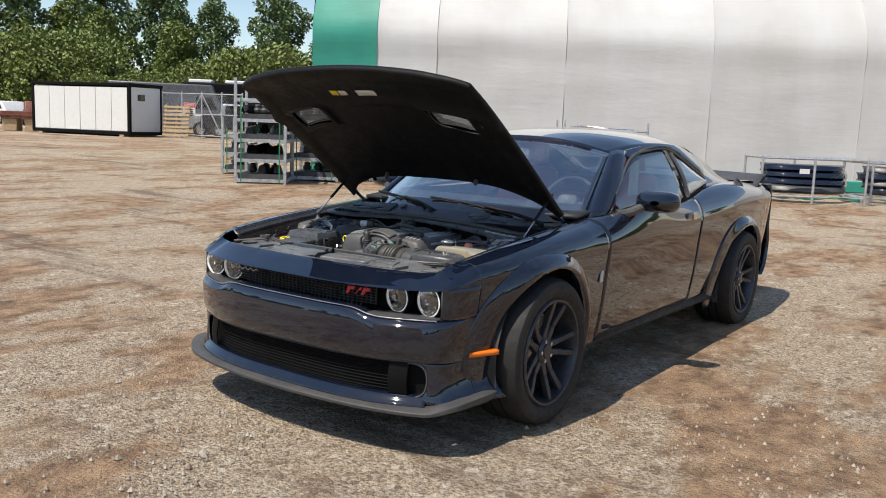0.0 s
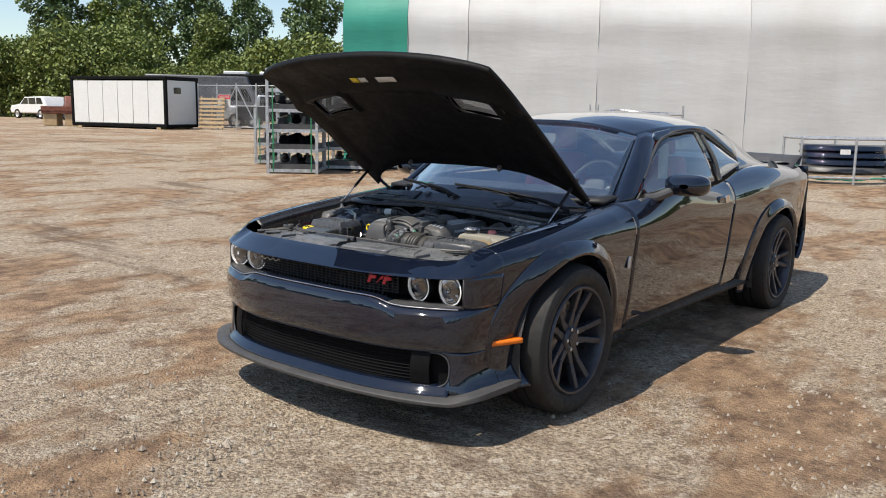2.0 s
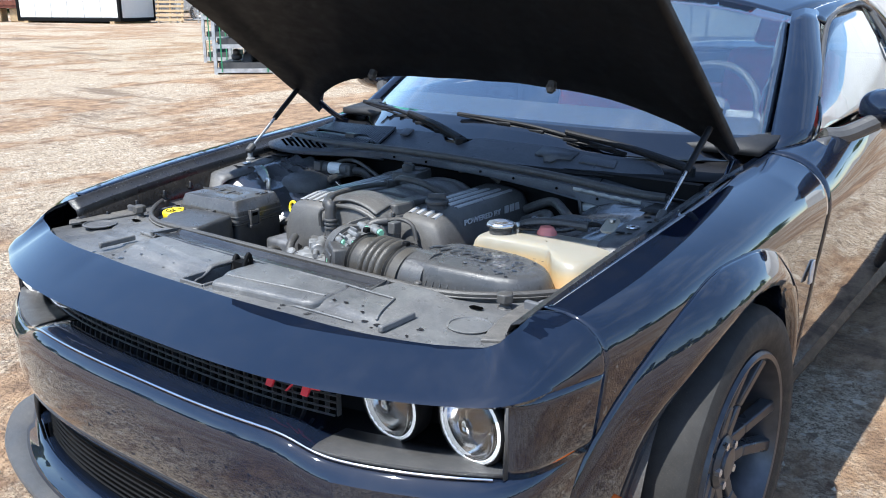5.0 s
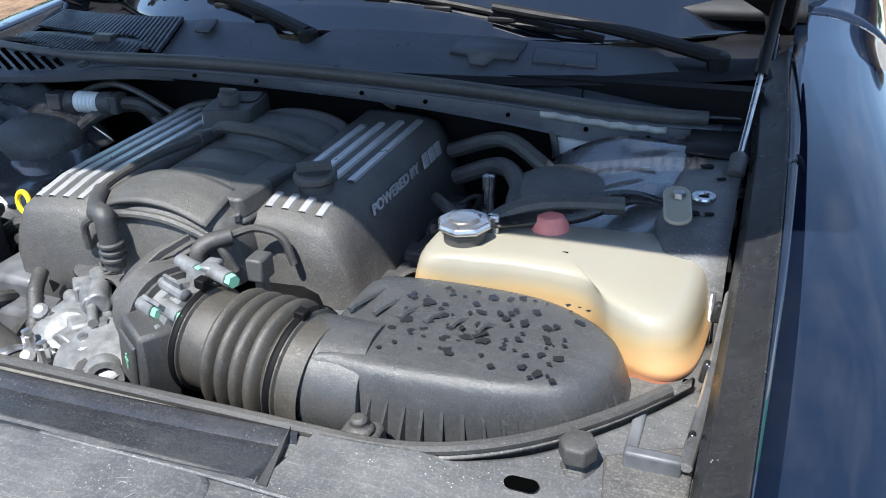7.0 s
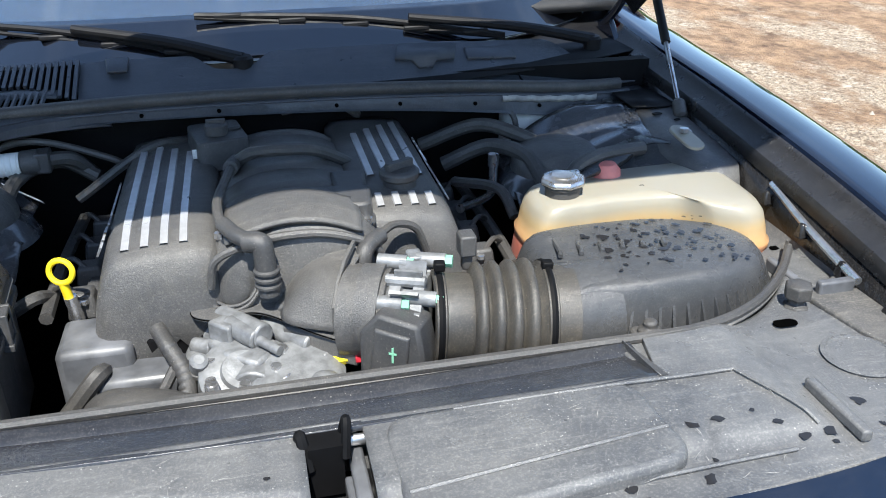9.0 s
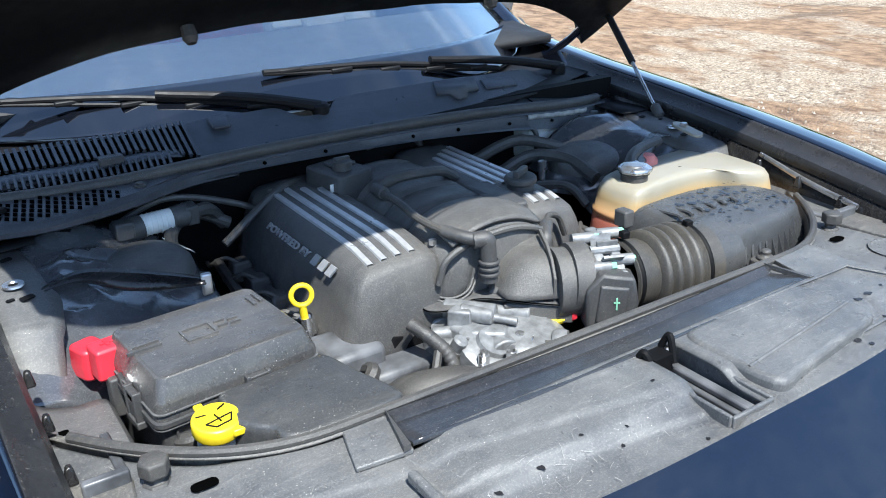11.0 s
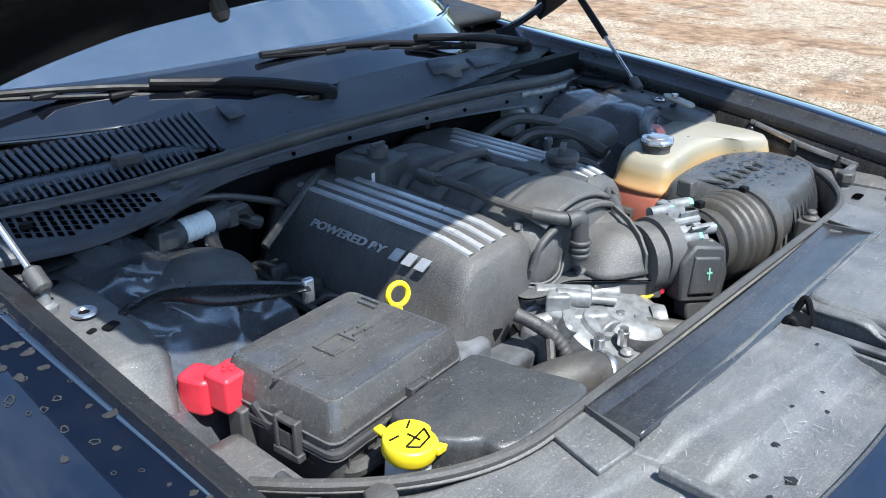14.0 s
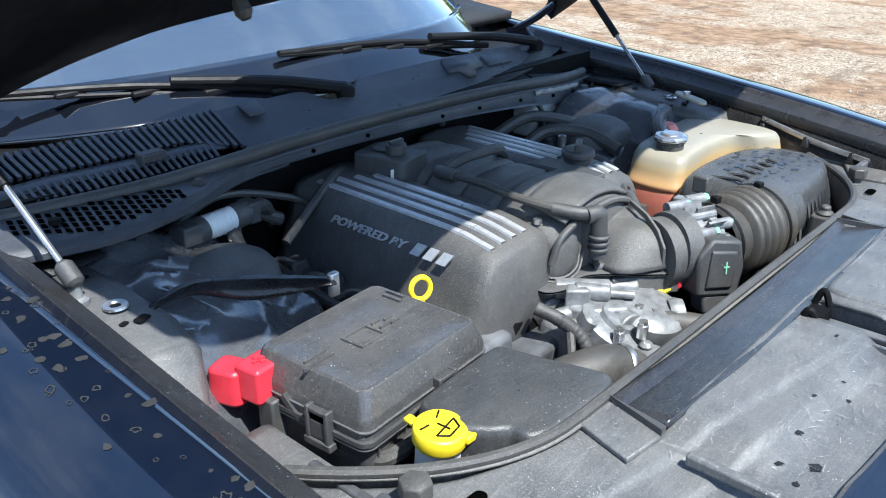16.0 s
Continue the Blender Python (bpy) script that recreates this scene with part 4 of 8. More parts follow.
def wheel_parts(s, yw):
    m = Matrix.Translation((s * 0.965, yw, HUB_Z)) @ Matrix.Rotation(radians(90 * s), 4, "Y")
    R = HUB_Z - 0.002
    tyre = part("tyre", Shape().lathe([(0.262, -0.27), (0.30, -0.285), (R - 0.02, -0.278), (R - 0.004, -0.25), (R, -0.20), (R, -0.08), (R - 0.004, -0.03), (R - 0.018, -0.004), (0.325, 0.006), (0.30, 0.004), (0.275, -0.004), (0.262, -0.012), (0.255, -0.04)], m, 64, cap=False), M_TYRE, car, "wide black low-profile tyre")
    # dark bands laid on the tread paint the shade of its grooves
    for g in (-0.22, -0.16, -0.10):
        part("tread_groove_shade", Shape().lathe([(R + 0.0006, g - 0.005), (R + 0.001, g), (R + 0.0006, g + 0.005)], m, 64, cap=False), M_DARK, tyre)
    rim = part("wheel_rim", Shape().lathe([(0.262, -0.02), (0.264, -0.006), (0.258, 0.002), (0.248, 0.0), (0.243, -0.014), (0.236, -0.05), (0.225, -0.16), (0.222, -0.26)], m, 64, cap=False), M_WHEEL, car, "gunmetal split-spoke wheel", solid=0.005)
    part("brake_disc", Shape().lathe([(0.05, -0.13), (0.19, -0.13), (0.19, -0.155), (0.05, -0.155)], m, 40), M_STEEL, rim, "steel brake disc")
    part("brake_caliper", Shape().prism([(0.10, -0.07), (0.20, -0.09), (0.215, 0.0), (0.20, 0.09), (0.10, 0.07)], -0.17, -0.09, m), M_DARK, rim, bevel=0.01)
    part("wheel_back", Shape().lathe([(0.0, -0.2), (0.22, -0.2)], m, 40), M_DARK, rim)
    for k in range(5):
        for d in (-1, 1):
            a = radians(90 + 72 * k)
            a1, a2 = a + d * radians(9), a + d * radians(12.5)
            p0 = Vector((0.050 * math.cos(a + d * 0.42), 0.050 * math.sin(a + d * 0.42), -0.05))
            p1 = Vector((0.13 * math.cos(a1 + d * 0.06), 0.13 * math.sin(a1 + d * 0.06), -0.040))
            p2 = Vector((0.246 * math.cos(a2), 0.246 * math.sin(a2), -0.012))
            s2 = Shape()
            for q0, q1, w0, w1 in ((p0, p1, 0.019, 0.0135), (p1, p2, 0.0135, 0.0145)):
                dirn = (q1 - q0).normalized()
                acr = dirn.cross(Vector((0, 0, 1))).normalized()
                dn = Vector((0, 0, -0.03))
                c = [q0 - acr * w0, q0 + acr * w0, q1 + acr * w1, q1 - acr * w1]
                s2.add([m @ p for p in c] + [m @ (p + dn + (acr * (0.004 if i in (1, 2) else -0.004))) for i, p in enumerate(c)], [(0, 1, 2, 3), (7, 6, 5, 4), (0, 4, 5, 1), (1, 5, 6, 2), (2, 6, 7, 3), (3, 7, 4, 0)])
            part("spoke", s2, M_WHEEL, rim, bevel=0.004)
    part("hub_cap", Shape().lathe([(0.062, -0.07), (0.062, -0.045), (0.05, -0.036), (0.036, -0.036), (0.034, -0.03), (0.0, -0.027)], m, 28), M_WHEEL, rim)
    for k in range(5):
        a = radians(54 + 72 * k)
        part("lug_nut", Shape().lathe([(0.010, -0.05), (0.010, -0.032), (0.006, -0.03)], m @ Matrix.Translation((0.05 * math.cos(a), 0.05 * math.sin(a), 0)), 6), M_STEEL, rim)


for s in (-1, 1):
    for yw in WHEELS_Y:
        wheel_parts(s, yw)

# the raised hood
HINGE = Matrix.Translation((0, 0.511, 0.94)) @ Matrix.Rotation(radians(-41.4), 4, "X") @ Matrix.Translation((0, -0.511, -0.94))


REAR = curve_of([(0.0, 1.045), (0.3, 1.04), (0.45, 1.005), (0.6, 0.955), (0.8, 0.915), (0.92, 0.905), (1.0, 0.925)])


def hood_point(u, v, down=0.0, inset=0.0):
    """u across (-1..1), v from nose to windshield, on the closed hood."""
    half = 0.743 - inset
    x = u * half
    y0 = -0.787 + 0.065 * u * u + 0.045 * abs(u) ** 8 + inset
    y1 = 0.162 + 0.345 * max((abs(x) - 0.19) / 0.54, 0.0) ** 1.5 - inset
    y = y0 + (y1 - y0) * REAR(abs(u)) * v
    edge = TOP_Z(min(y, 0.46))
    crown = 0.045 * (1 - u * u) * (0.55 + 0.45 * v)
    scoop = 0.022 * math.exp(-((abs(u) - 0.42) / 0.16) ** 2) * math.sin(math.pi * min(v * 1.05, 1.0))
    return Vector((x, y, edge - 0.004 + crown + scoop * (0 if down else 1) - down))


VENT = lambda u, v: 0.48 < abs(u) < 0.80 and 0.30 < v < 0.45


def hood_sheet(down, inset, nu=50, nv=50):
    rows = [[HINGE @ hood_point(-1 + 2 * j / nu, i / nv, down(-1 + 2 * j / nu, i / nv), inset) for j in range(nu + 1)] for i in range(nv + 1)]
    return Shape().grid(rows, lambda i, j: VENT(-1 + 2 * (j + 0.5) / nu, (i + 0.5) / nv))


def inner_relief(u, v):
    """The stamped hollows of the inner panel."""
    rim = min(1 - abs(u), v * 1.3, (1 - v) * 1.3)
    deep = 0.018 + 0.004 * noise.noise((u * 7, v * 7, 2.0)) + 0.012 * (1 / (1 + math.exp(-(0.11 - rim) * 60)))
    cross = 0.022 * math.exp(-((v - 0.27) / 0.035) ** 2)
    frame_v = 0.016 * (1 if (0.44 < abs(u) < 0.84 and 0.27 < v < 0.48) else 0)
    return deep + cross + frame_v


hood = part("hood", hood_sheet(lambda u, v: 0.0, 0.0), M_PAINT, car, "raised gloss black hood", solid=0.003)
part("hood_inner_panel", hood_sheet(inner_relief, 0.008, 70, 70), M_LINER, hood, "dusty black inner hood panel")


def hood_rim():
    rows = []
    path = [(-1 + 2 * k / 40, 0.0) for k in range(41)] + [(1.0, k / 40) for k in range(1, 41)] + [(1 - 2 * k / 40, 1.0) for k in range(1, 41)] + [(-1.0, 1 - k / 40) for k in range(1, 41)]
    for u, v in path:
        a = hood_point(u, v)
        b = hood_point(u, v, inner_relief(u, v), 0.008)
        rows.append([HINGE @ a, HINGE @ (a * 0.5 + b * 0.5 + Vector((0.003 * u, 0, 0))), HINGE @ b])
    return Shape().grid(rows)


part("hood_hem", hood_rim(), M_LINER, hood, solid=0.002)
for s in (-1, 1):
    vent = part("hood_vent", Shape().tube([HINGE @ hood_point(s * u, v, 0.02) for u, v in ((0.48, 0.30), (0.80, 0.30), (0.80, 0.45), (0.48, 0.45), (0.48, 0.30))], 0.006, 6), M_PLASTIC, hood, "black mesh hood vent")
    for k in range(12):
        v = 0.305 + 0.0125 * k
        part("vent_bar", Shape().tube([HINGE @ hood_point(s * u, v, 0.014) for u in (0.48, 0.64, 0.80)], 0.0022, 5, 6), M_PLASTIC, vent)
    for k in range(16):
        u = 0.485 + 0.0205 * k
        part("vent_rib", Shape().tube([HINGE @ hood_point(s * u, v, 0.014) for v in (0.30, 0.45)], 0.0018, 5, 2), M_PLASTIC, vent)


def hood_label(u0, u1, v0, v1, material, name, label):
    part(name, Shape().grid([[HINGE @ hood_point(u, v, inner_relief(u, v) + 0.003) for u in np.linspace(u0, u1, 4)] for v in np.linspace(v0, v1, 3)]), material, hood, label, solid=0.001)


hood_label(0.0, 0.16, 0.185, 0.225, M_LABEL, "paper_label", "white printed label")
hood_label(-0.24, -0.17, 0.185, 0.222, M_YELLOW, "warning_label", "yellow warning label")
hood_label(-0.16, -0.09, 0.185, 0.222, M_LABEL, "warning_label", "pale warning label")
for u in (-0.42, 0.42):
    p = HINGE @ hood_point(u, 0.955, 0.03)
    part("hood_bumper", Shape().lathe([(0.012, 0), (0.014, 0.02), (0.008, 0.03)], Matrix.Translation(p) @ Matrix.Rotation(radians(150), 4, "X"), 10), M_RUBBER, hood)
for s in (-1, 1):
    low, high = Vector((s * 0.700, 0.064, 0.893) if s < 0 else (0.690, 0.100, 0.869)), Vector((s * 0.720, 0.345, 1.098))
    strut = part("hood_strut", Shape().cyl(low + (high - low) * 0.42, high, 0.0082), M_WIPER, car, "black gas strut with bright rod")
    part("strut_rod", Shape().cyl(low, low + (high - low) * 0.44, 0.0042), M_STEEL, strut, "bright steel rod")
    part("strut_end", Shape().lathe([(0.007, -0.012), (0.012, -0.008), (0.012, 0.018), (0.006, 0.024)], Matrix.Translation(low) @ (high - low).to_track_quat("Z", "Y").to_matrix().to_4x4(), 12), M_PLASTIC, strut)
    part("strut_foot", Shape().lathe([(0.016, -0.024), (0.016, -0.018), (0.009, -0.015), (0.008, 0.004)], Matrix.Translation(low + Vector((0, 0, -0.010))), 16), M_ALU, strut)
    part("hood_hinge", Shape().prism([(0.32, 0.86), (0.51, 0.90), (0.54, 0.94), (0.48, 0.955), (0.44, 0.92), (0.32, 0.89)], -0.006, 0.006, Matrix.Translation((s * 0.715, 0, 0)) @ Matrix(((0, 0, 1, 0), (1, 0, 0, 0), (0, 1, 0, 0), (0, 0, 0, 1)))).tube([(s * 0.715, 0.51, 0.94), (s * 0.705, 0.43, 0.985), (s * 0.69, 0.31, 1.07)], 0.010, 6), M_PAINT, car, bevel=0.002)


for s in (-1, 1):
    part("corner_filler", Shape().prism([(s * 0.60, -0.69), (s * 0.70, -0.668), (s * 0.732, -0.645), (s * 0.738, -0.43), (s * 0.69, -0.43), (s * 0.60, -0.52)], 0.750, 0.764), M_SHIELD, car, bevel=0.003)


# dried water rings on the fender tops
def dried_rings(side):
    rng = random.Random(40 + side)
    s = Shape()
    for _ in range(85):
        y, a = rng.uniform(-0.46, 0.42), rng.uniform(1.20, 1.545)
        zc, zt, xt, w = CREASE(y), TOP_Z(y), TOP_X(y), HALF(y)

        def on(y2, a2):
            zc2, zt2, xt2, w2 = CREASE(y2), TOP_Z(y2), TOP_X(y2), HALF(y2)
            a2 = min(max(a2, 0.2), 1.56)
            return Vector((xt2 + (w2 - xt2) * math.cos(a2) ** roll(y2), y2, zc2 + (zt2 - zc2) * math.sin(a2) ** roll(y2) + 0.0006))
        r = rng.uniform(0.0018, 0.0065)
        k = rng.randint(9, 13)
        outer, inner = [], []
        for i in range(k):
            t = 6.283 * i / k
            q = r * rng.uniform(0.7, 1.25)
            for f, ring in ((1.0, outer), (rng.uniform(0.5, 0.8), inner)):
                ring.append(on(y + q * f * math.sin(t), a + q * f * math.cos(t) / 0.19))
        pts = [(p.x * side, p.y, p.z) for p in outer + inner]
        s.add(pts, [(i, (i + 1) % k, k + (i + 1) % k, k + i) for i in range(k)])
        if rng.random() < 0.4:
            s.add(pts[k:], [tuple(range(k))])
    return s


tagged(part("dried_water_ring", dried_rings(-1), M_DUSTFILM, FENDERS[1], "pale dried water rings"), kind="stuff")

# ---- engine bay ----
FRAME[0] = BAY
BAY_FRONT = curve_of([(0.0, -0.780), (0.37, -0.770), (0.585, -0.742), (0.68, -0.72), (0.76, -0.70)])


def bay_front(x):
    """The front edge of the plastic shield."""
    return BAY_FRONT(abs(x))


def at(x, y, z, turn=0.0, tip=0.0, lean=0.0):
    return Matrix.Translation((x, y, z)) @ Euler((radians(tip), radians(lean), radians(turn))).to_matrix().to_4x4()


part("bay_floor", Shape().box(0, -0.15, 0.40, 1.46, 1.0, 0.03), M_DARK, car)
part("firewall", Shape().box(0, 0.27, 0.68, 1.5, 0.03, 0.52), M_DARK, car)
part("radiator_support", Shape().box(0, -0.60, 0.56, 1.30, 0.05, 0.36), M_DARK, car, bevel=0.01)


def shield_rear(x):
    """The rear edge of the plastic over the radiator."""
    a = abs(x)
    return -0.512 + 0.20 * max((a - 0.42) / 0.30, 0.0) ** 2.2


CREASE_A = curve_of([(-0.75, 0.54), (-0.39, 0.616), (-0.22, 0.649), (0.0, 0.690)])
CREASE_B = curve_of([(-0.75, 0.59), (-0.35, 0.674), (0.0, 0.733)])


def shield_z(x, y):
    step = 0.015 / (1 + math.exp(-(y + 0.70) * 160)) * (1 / (1 + math.exp((abs(x - 0.08) - 0.43) * 120)))
    fold = -0.0045 / (1 + math.exp((y + CREASE_A(x)) * 500)) - 0.0055 / (1 + math.exp((y + CREASE_B(x)) * 500)) if x < 0.0 else 0.0
    ledge = -0.006 / (1 + math.exp(-(abs(x) - 0.56) * 90))
    return 0.790 + step + ledge + fold + 0.002 * noise.noise((x * 9, y * 9, 0.0))


def shield():
    nx, ny = 98, 60
    rows = []
    for i in range(nx + 1):
        x = -0.738 + 1.476 * i / nx
        y0, y1 = bay_front(x), shield_rear(x) if abs(x) > 0.385 else -0.586
        rows.append([(x, y0 + (y1 - y0) * j / ny, shield_z(x, y0 + (y1 - y0) * j / ny)) for j in range(ny + 1)])

    def hole(i, j):
        x, y = rows[i][j][0] + 0.0075, rows[i][j][1] + 0.005
        slot = -0.02 < x < 0.050 and -0.762 < y < -0.585
        return slot
    return Shape().grid(rows, hole)


cover = part("radiator_shield", shield(), M_SHIELD, car, "dusty scratched grey radiator shield", solid=0.006)
for x, y, sx, sy in ((-0.022, -0.675, 0.006, 0.175), (0.054, -0.675, 0.006, 0.175), (0.016, -0.764, 0.076, 0.006), (0.016, -0.586, 0.076, 0.006)):
    part("slot_wall", Shape().box(x, y, 0.765, sx, sy, 0.062), M_SHIELD, cover, bevel=0.002)
part("slot_floor", Shape().box(0.034, -0.675, 0.728, 0.12, 0.18, 0.006), M_DARK, cover)
part("slot_rail", Shape().box(0.036, -0.67, 0.775, 0.016, 0.165, 0.010).box(0.026, -0.69, 0.755, 0.010, 0.12, 0.03), M_INNER, cover, bevel=0.003)
FRAME[0] = None
part("latch_lid", Shape().prism(outline([(0.060, -0.548), (0.12, -0.538), (0.22, -0.536), (0.31, -0.540), (0.325, -0.60), (0.32, -0.660), (0.22, -0.676), (0.12, -0.690), (0.066, -0.694), (0.055, -0.62)], 30), 0.752, 0.8035, None, 0.985), M_SHIELD, cover, "raised smooth lid", bevel=0.008, segments=3)
part("lid_crease", Shape().tube([(0.062, -0.650, 0.8035), (0.20, -0.634, 0.8045), (0.32, -0.618, 0.8035)], 0.0022, 5, 20), M_SHIELD, cover)
FRAME[0] = BAY
latch = part("hood_latch", Shape().box(0.005, -0.612, 0.775, 0.035, 0.03, 0.06).tube([(0.024, -0.628, 0.79), (0.028, -0.612, 0.825), (0.022, -0.598, 0.79)], 0.005, 8).tube([(-0.02, -0.60, 0.79), (-0.018, -0.612, 0.812), (-0.012, -0.628, 0.78)], 0.006, 8), M_DARK, car, "dark steel hood latch", bevel=0.003)
part("latch_pin", Shape().cyl((-0.03, -0.60, 0.79), (0.05, -0.60, 0.79), 0.007), M_STEEL, latch)


def strip():
    """The smooth sloping strip behind the shield."""
    rows = []
    for i in range(41):
        x = -0.372 + 0.752 * i / 40
        bow = -0.012 * (1 - (x / 0.38) ** 2)
        rows.append([(x, -0.592 + bow, 0.802), (x, -0.588 + bow, 0.806), (x, -0.56 + bow, 0.800), (x, -0.53 + bow, 0.795), (x * 0.985, -0.518 + bow, 0.803), (x * 0.985, -0.512 + bow, 0.803)])
    return Shape().grid(rows)


part("seal_strip", strip(), M_STRIP, cover, "smooth dark strip with dust", solid=0.004)
for s in (-1, 1):
    part("strip_end", Shape().prism([(s * 0.372, -0.592), (s * 0.445, -0.585), (s * 0.425, -0.512), (s * 0.36, -0.512)], 0.790, 0.7975), M_SHIELD, cover, bevel=0.002)
    part("strip_tip", Shape().prism([(s * 0.365, -0.512), (s * 0.386, -0.592), (s * 0.376, -0.592)], 0.798, 0.806), M_PLASTIC, cover)
    # adjustable rubber stops
    stop = part("hood_stop", Shape().lathe([(0.017, 0.0), (0.017, 0.004), (0.011, 0.006), (0.011, 0.014), (0.0185, 0.015), (0.0185, 0.033), (0.012, 0.036)], at(s * 0.634, -0.459, 0.783), 6), M_RUBBER, car, "hexagonal rubber hood stop", bevel=0.002)
    # round access plug
    part("access_plug", Shape().lathe([(0.044, 0.0), (0.046, 0.003), (0.041, 0.004), (0.040, 0.0015), (0.0, 0.002)], at(s * 0.638, -0.585, shield_z(0.638, -0.585) + 0.001), 32), M_SHIELD, cover, "round dusty access plug")
    # black plates on the shield, painted as shaded clip holes
    part("clip_hole_shade", Shape().prism(rounded(0.032, 0.016, 0.0078), 0.0, 0.0012, at(s * 0.592, -0.50, shield_z(0.592, -0.50) + 0.0035)), M_HOLE_SHADE, cover)
    part("clip_hole_shade", Shape().lathe([(0.0, 0), (0.014, 0.0), (0.014, 0.002), (0.011, 0.0025), (0.0, 0.001)], at(s * 0.70, -0.60, 0.787), 16), M_HOLE_SHADE, cover)
    part("shield_corner", Shape().prism([(s * 0.655, -0.44), (s * 0.735, -0.40), (s * 0.735, -0.62), (s * 0.70, -0.64), (s * 0.67, -0.54)], 0.782, 0.791), M_DIRTY, cover, bevel=0.003)
for x0, y0, x1, y1 in ((0.14, -0.60, 0.46, -0.60), (0.46, -0.60, 0.50, -0.70), (0.14, -0.735, 0.46, -0.725)):
    part("stamped_edge", Shape().tube([(x0 + (x1 - x0) * t, y0 + (y1 - y0) * t, shield_z(x0 + (x1 - x0) * t, y0 + (y1 - y0) * t) + 0.003) for t in np.linspace(0, 1, 9)], 0.0024, 6, 24), M_SHIELD, cover)
part("rib", Shape().box(0.535, -0.68, 0.797, 0.012, 0.10, 0.014, at(0, 0, 0)), M_SHIELD, cover, bevel=0.003)
part("rib", Shape().box(-0.40, -0.68, 0.797, 0.012, 0.10, 0.014), M_SHIELD, cover, bevel=0.003)
part("bay_seal", Shape().tube([(x, shield_rear(x) + 0.004, 0.802) for x in np.linspace(-0.70, 0.70, 41)], 0.0065, 8, 160), M_RUBBER, car, "black rubber edge seal")
part("bay_lip", Shape().grid([[(x, shield_rear(x) + d, z) for d, z in ((-0.004, 0.797), (0.012, 0.797), (0.014, 0.76), (0.014, 0.70))] for x in np.linspace(-0.72, 0.72, 80)]), M_DIRTY, car, solid=0.003)

# dried water marks and wet spots
def blots(name, n, pick, size, material, label, parent):
    rng = random.Random(name)
    s = Shape()
    for _ in range(n):
        c, nrm = pick(rng)
        k = rng.randint(7, 11)
        r = size * rng.uniform(0.35, 1.0)
        a = nrm.orthogonal().normalized()
        b = nrm.cross(a)
        st = rng.uniform(0.6, 1.5)
        turn = rng.uniform(0, 6.28)
        ring = []
        for i in range(k):
            t = 2 * math.pi * i / k
            q = r * rng.uniform(0.6, 1.25)
            u, v = q * math.cos(t) * st, q * math.sin(t)
            ring.append(c + a * (u * math.cos(turn) - v * math.sin(turn)) + b * (u * math.sin(turn) + v * math.cos(turn)))
        s.add(ring + [c + nrm * r * 0.03], [(i, (i + 1) % k, k) for i in range(k)])
    return tagged(part(name, s, material, parent, label), kind="stuff")


def on_shield(rng):
    x = rng.choice((rng.uniform(0.10, 0.60), rng.uniform(-0.5, 0.0), rng.uniform(0.25, 0.58)))
    y = rng.uniform(bay_front(x) + 0.015, -0.66)
    return Vector((x, y, shield_z(x, y) + 0.0015)), Vector((0, 0, 1))


blots("wet_spot", 38, on_shield, 0.0075, M_WET, "dark wet spots", cover)

def stack(points, layers, m=None, n=0, centre=None):
    """A closed body from one outline at several heights and sizes."""
    ring = outline(points, n) if n else list(points)
    cx, cy = centre or (sum(p[0] for p in ring) / len(ring), sum(p[1] for p in ring) / len(ring))
    rows = [[(m or Matrix()) @ Vector((cx + (x - cx) * k, cy + (y - cy) * k, z)) for x, y in ring + ring[:1]] for k, z in layers]
    return Shape().grid(rows)


# cowl, drawn in the car's own frame
FRAME[0] = None
SEAL_Z = curve_of([(-0.76, 0.912), (-0.50, 0.914), (-0.20, 0.921), (0.10, 0.917), (0.35, 0.906), (0.60, 0.886), (0.76, 0.880)])
RAIL_LOW = curve_of([(-0.76, 0.874), (-0.50, 0.884), (-0.26, 0.891), (0.0, 0.886), (0.135, 0.880), (0.35, 0.861), (0.52, 0.840), (0.60, 0.834), (0.76, 0.830)])


def seal_y(x):
    """The line of the rubber seal across the car."""
    return 0.226 + 0.045 * max((abs(x) - 0.45) / 0.27, 0.0) ** 1.6


def crest(x):
    """The rear edge of the sloping cowl face."""
    k = max((abs(x) - 0.28) / 0.44, 0.0)
    return 0.336 + 0.13 * k ** 1.5, 0.966 - 0.034 * k


def cowl_top(x, u):
    y0, z0 = seal_y(x) + 0.014, SEAL_Z(x) - 0.004
    y1, z1 = crest(x)
    return Vector((x, y0 + (y1 - y0) * u, z0 + (z1 - z0) * (0.18 * u + 0.82 * max(u - 0.1, 0.0) ** 1.1)))


def crest_u(x):
    """How far up the face its upper edge stands: a dip at one wiper, a fall to the other."""
    dip = 0.36 * math.exp(-((x + 0.062) / 0.052) ** 4)
    fall = 0.55 / (1 + math.exp(-(x - 0.575) * 70))
    return 1.0 - dip - fall


def face_row(x):
    k = crest_u(x) if x > -0.30 else 1.0
    row = [cowl_top(x, k * u) for u in (0.0, 0.06, 0.12, 0.3, 0.5, 0.75, 0.96)]
    top = cowl_top(x, k)
    return row + [top + Vector((0, 0.002, 0.0015)), top + Vector((0, 0.008, 0.0)), top + Vector((0, 0.012, -0.012)), top + Vector((0, 0.016, -0.034))]


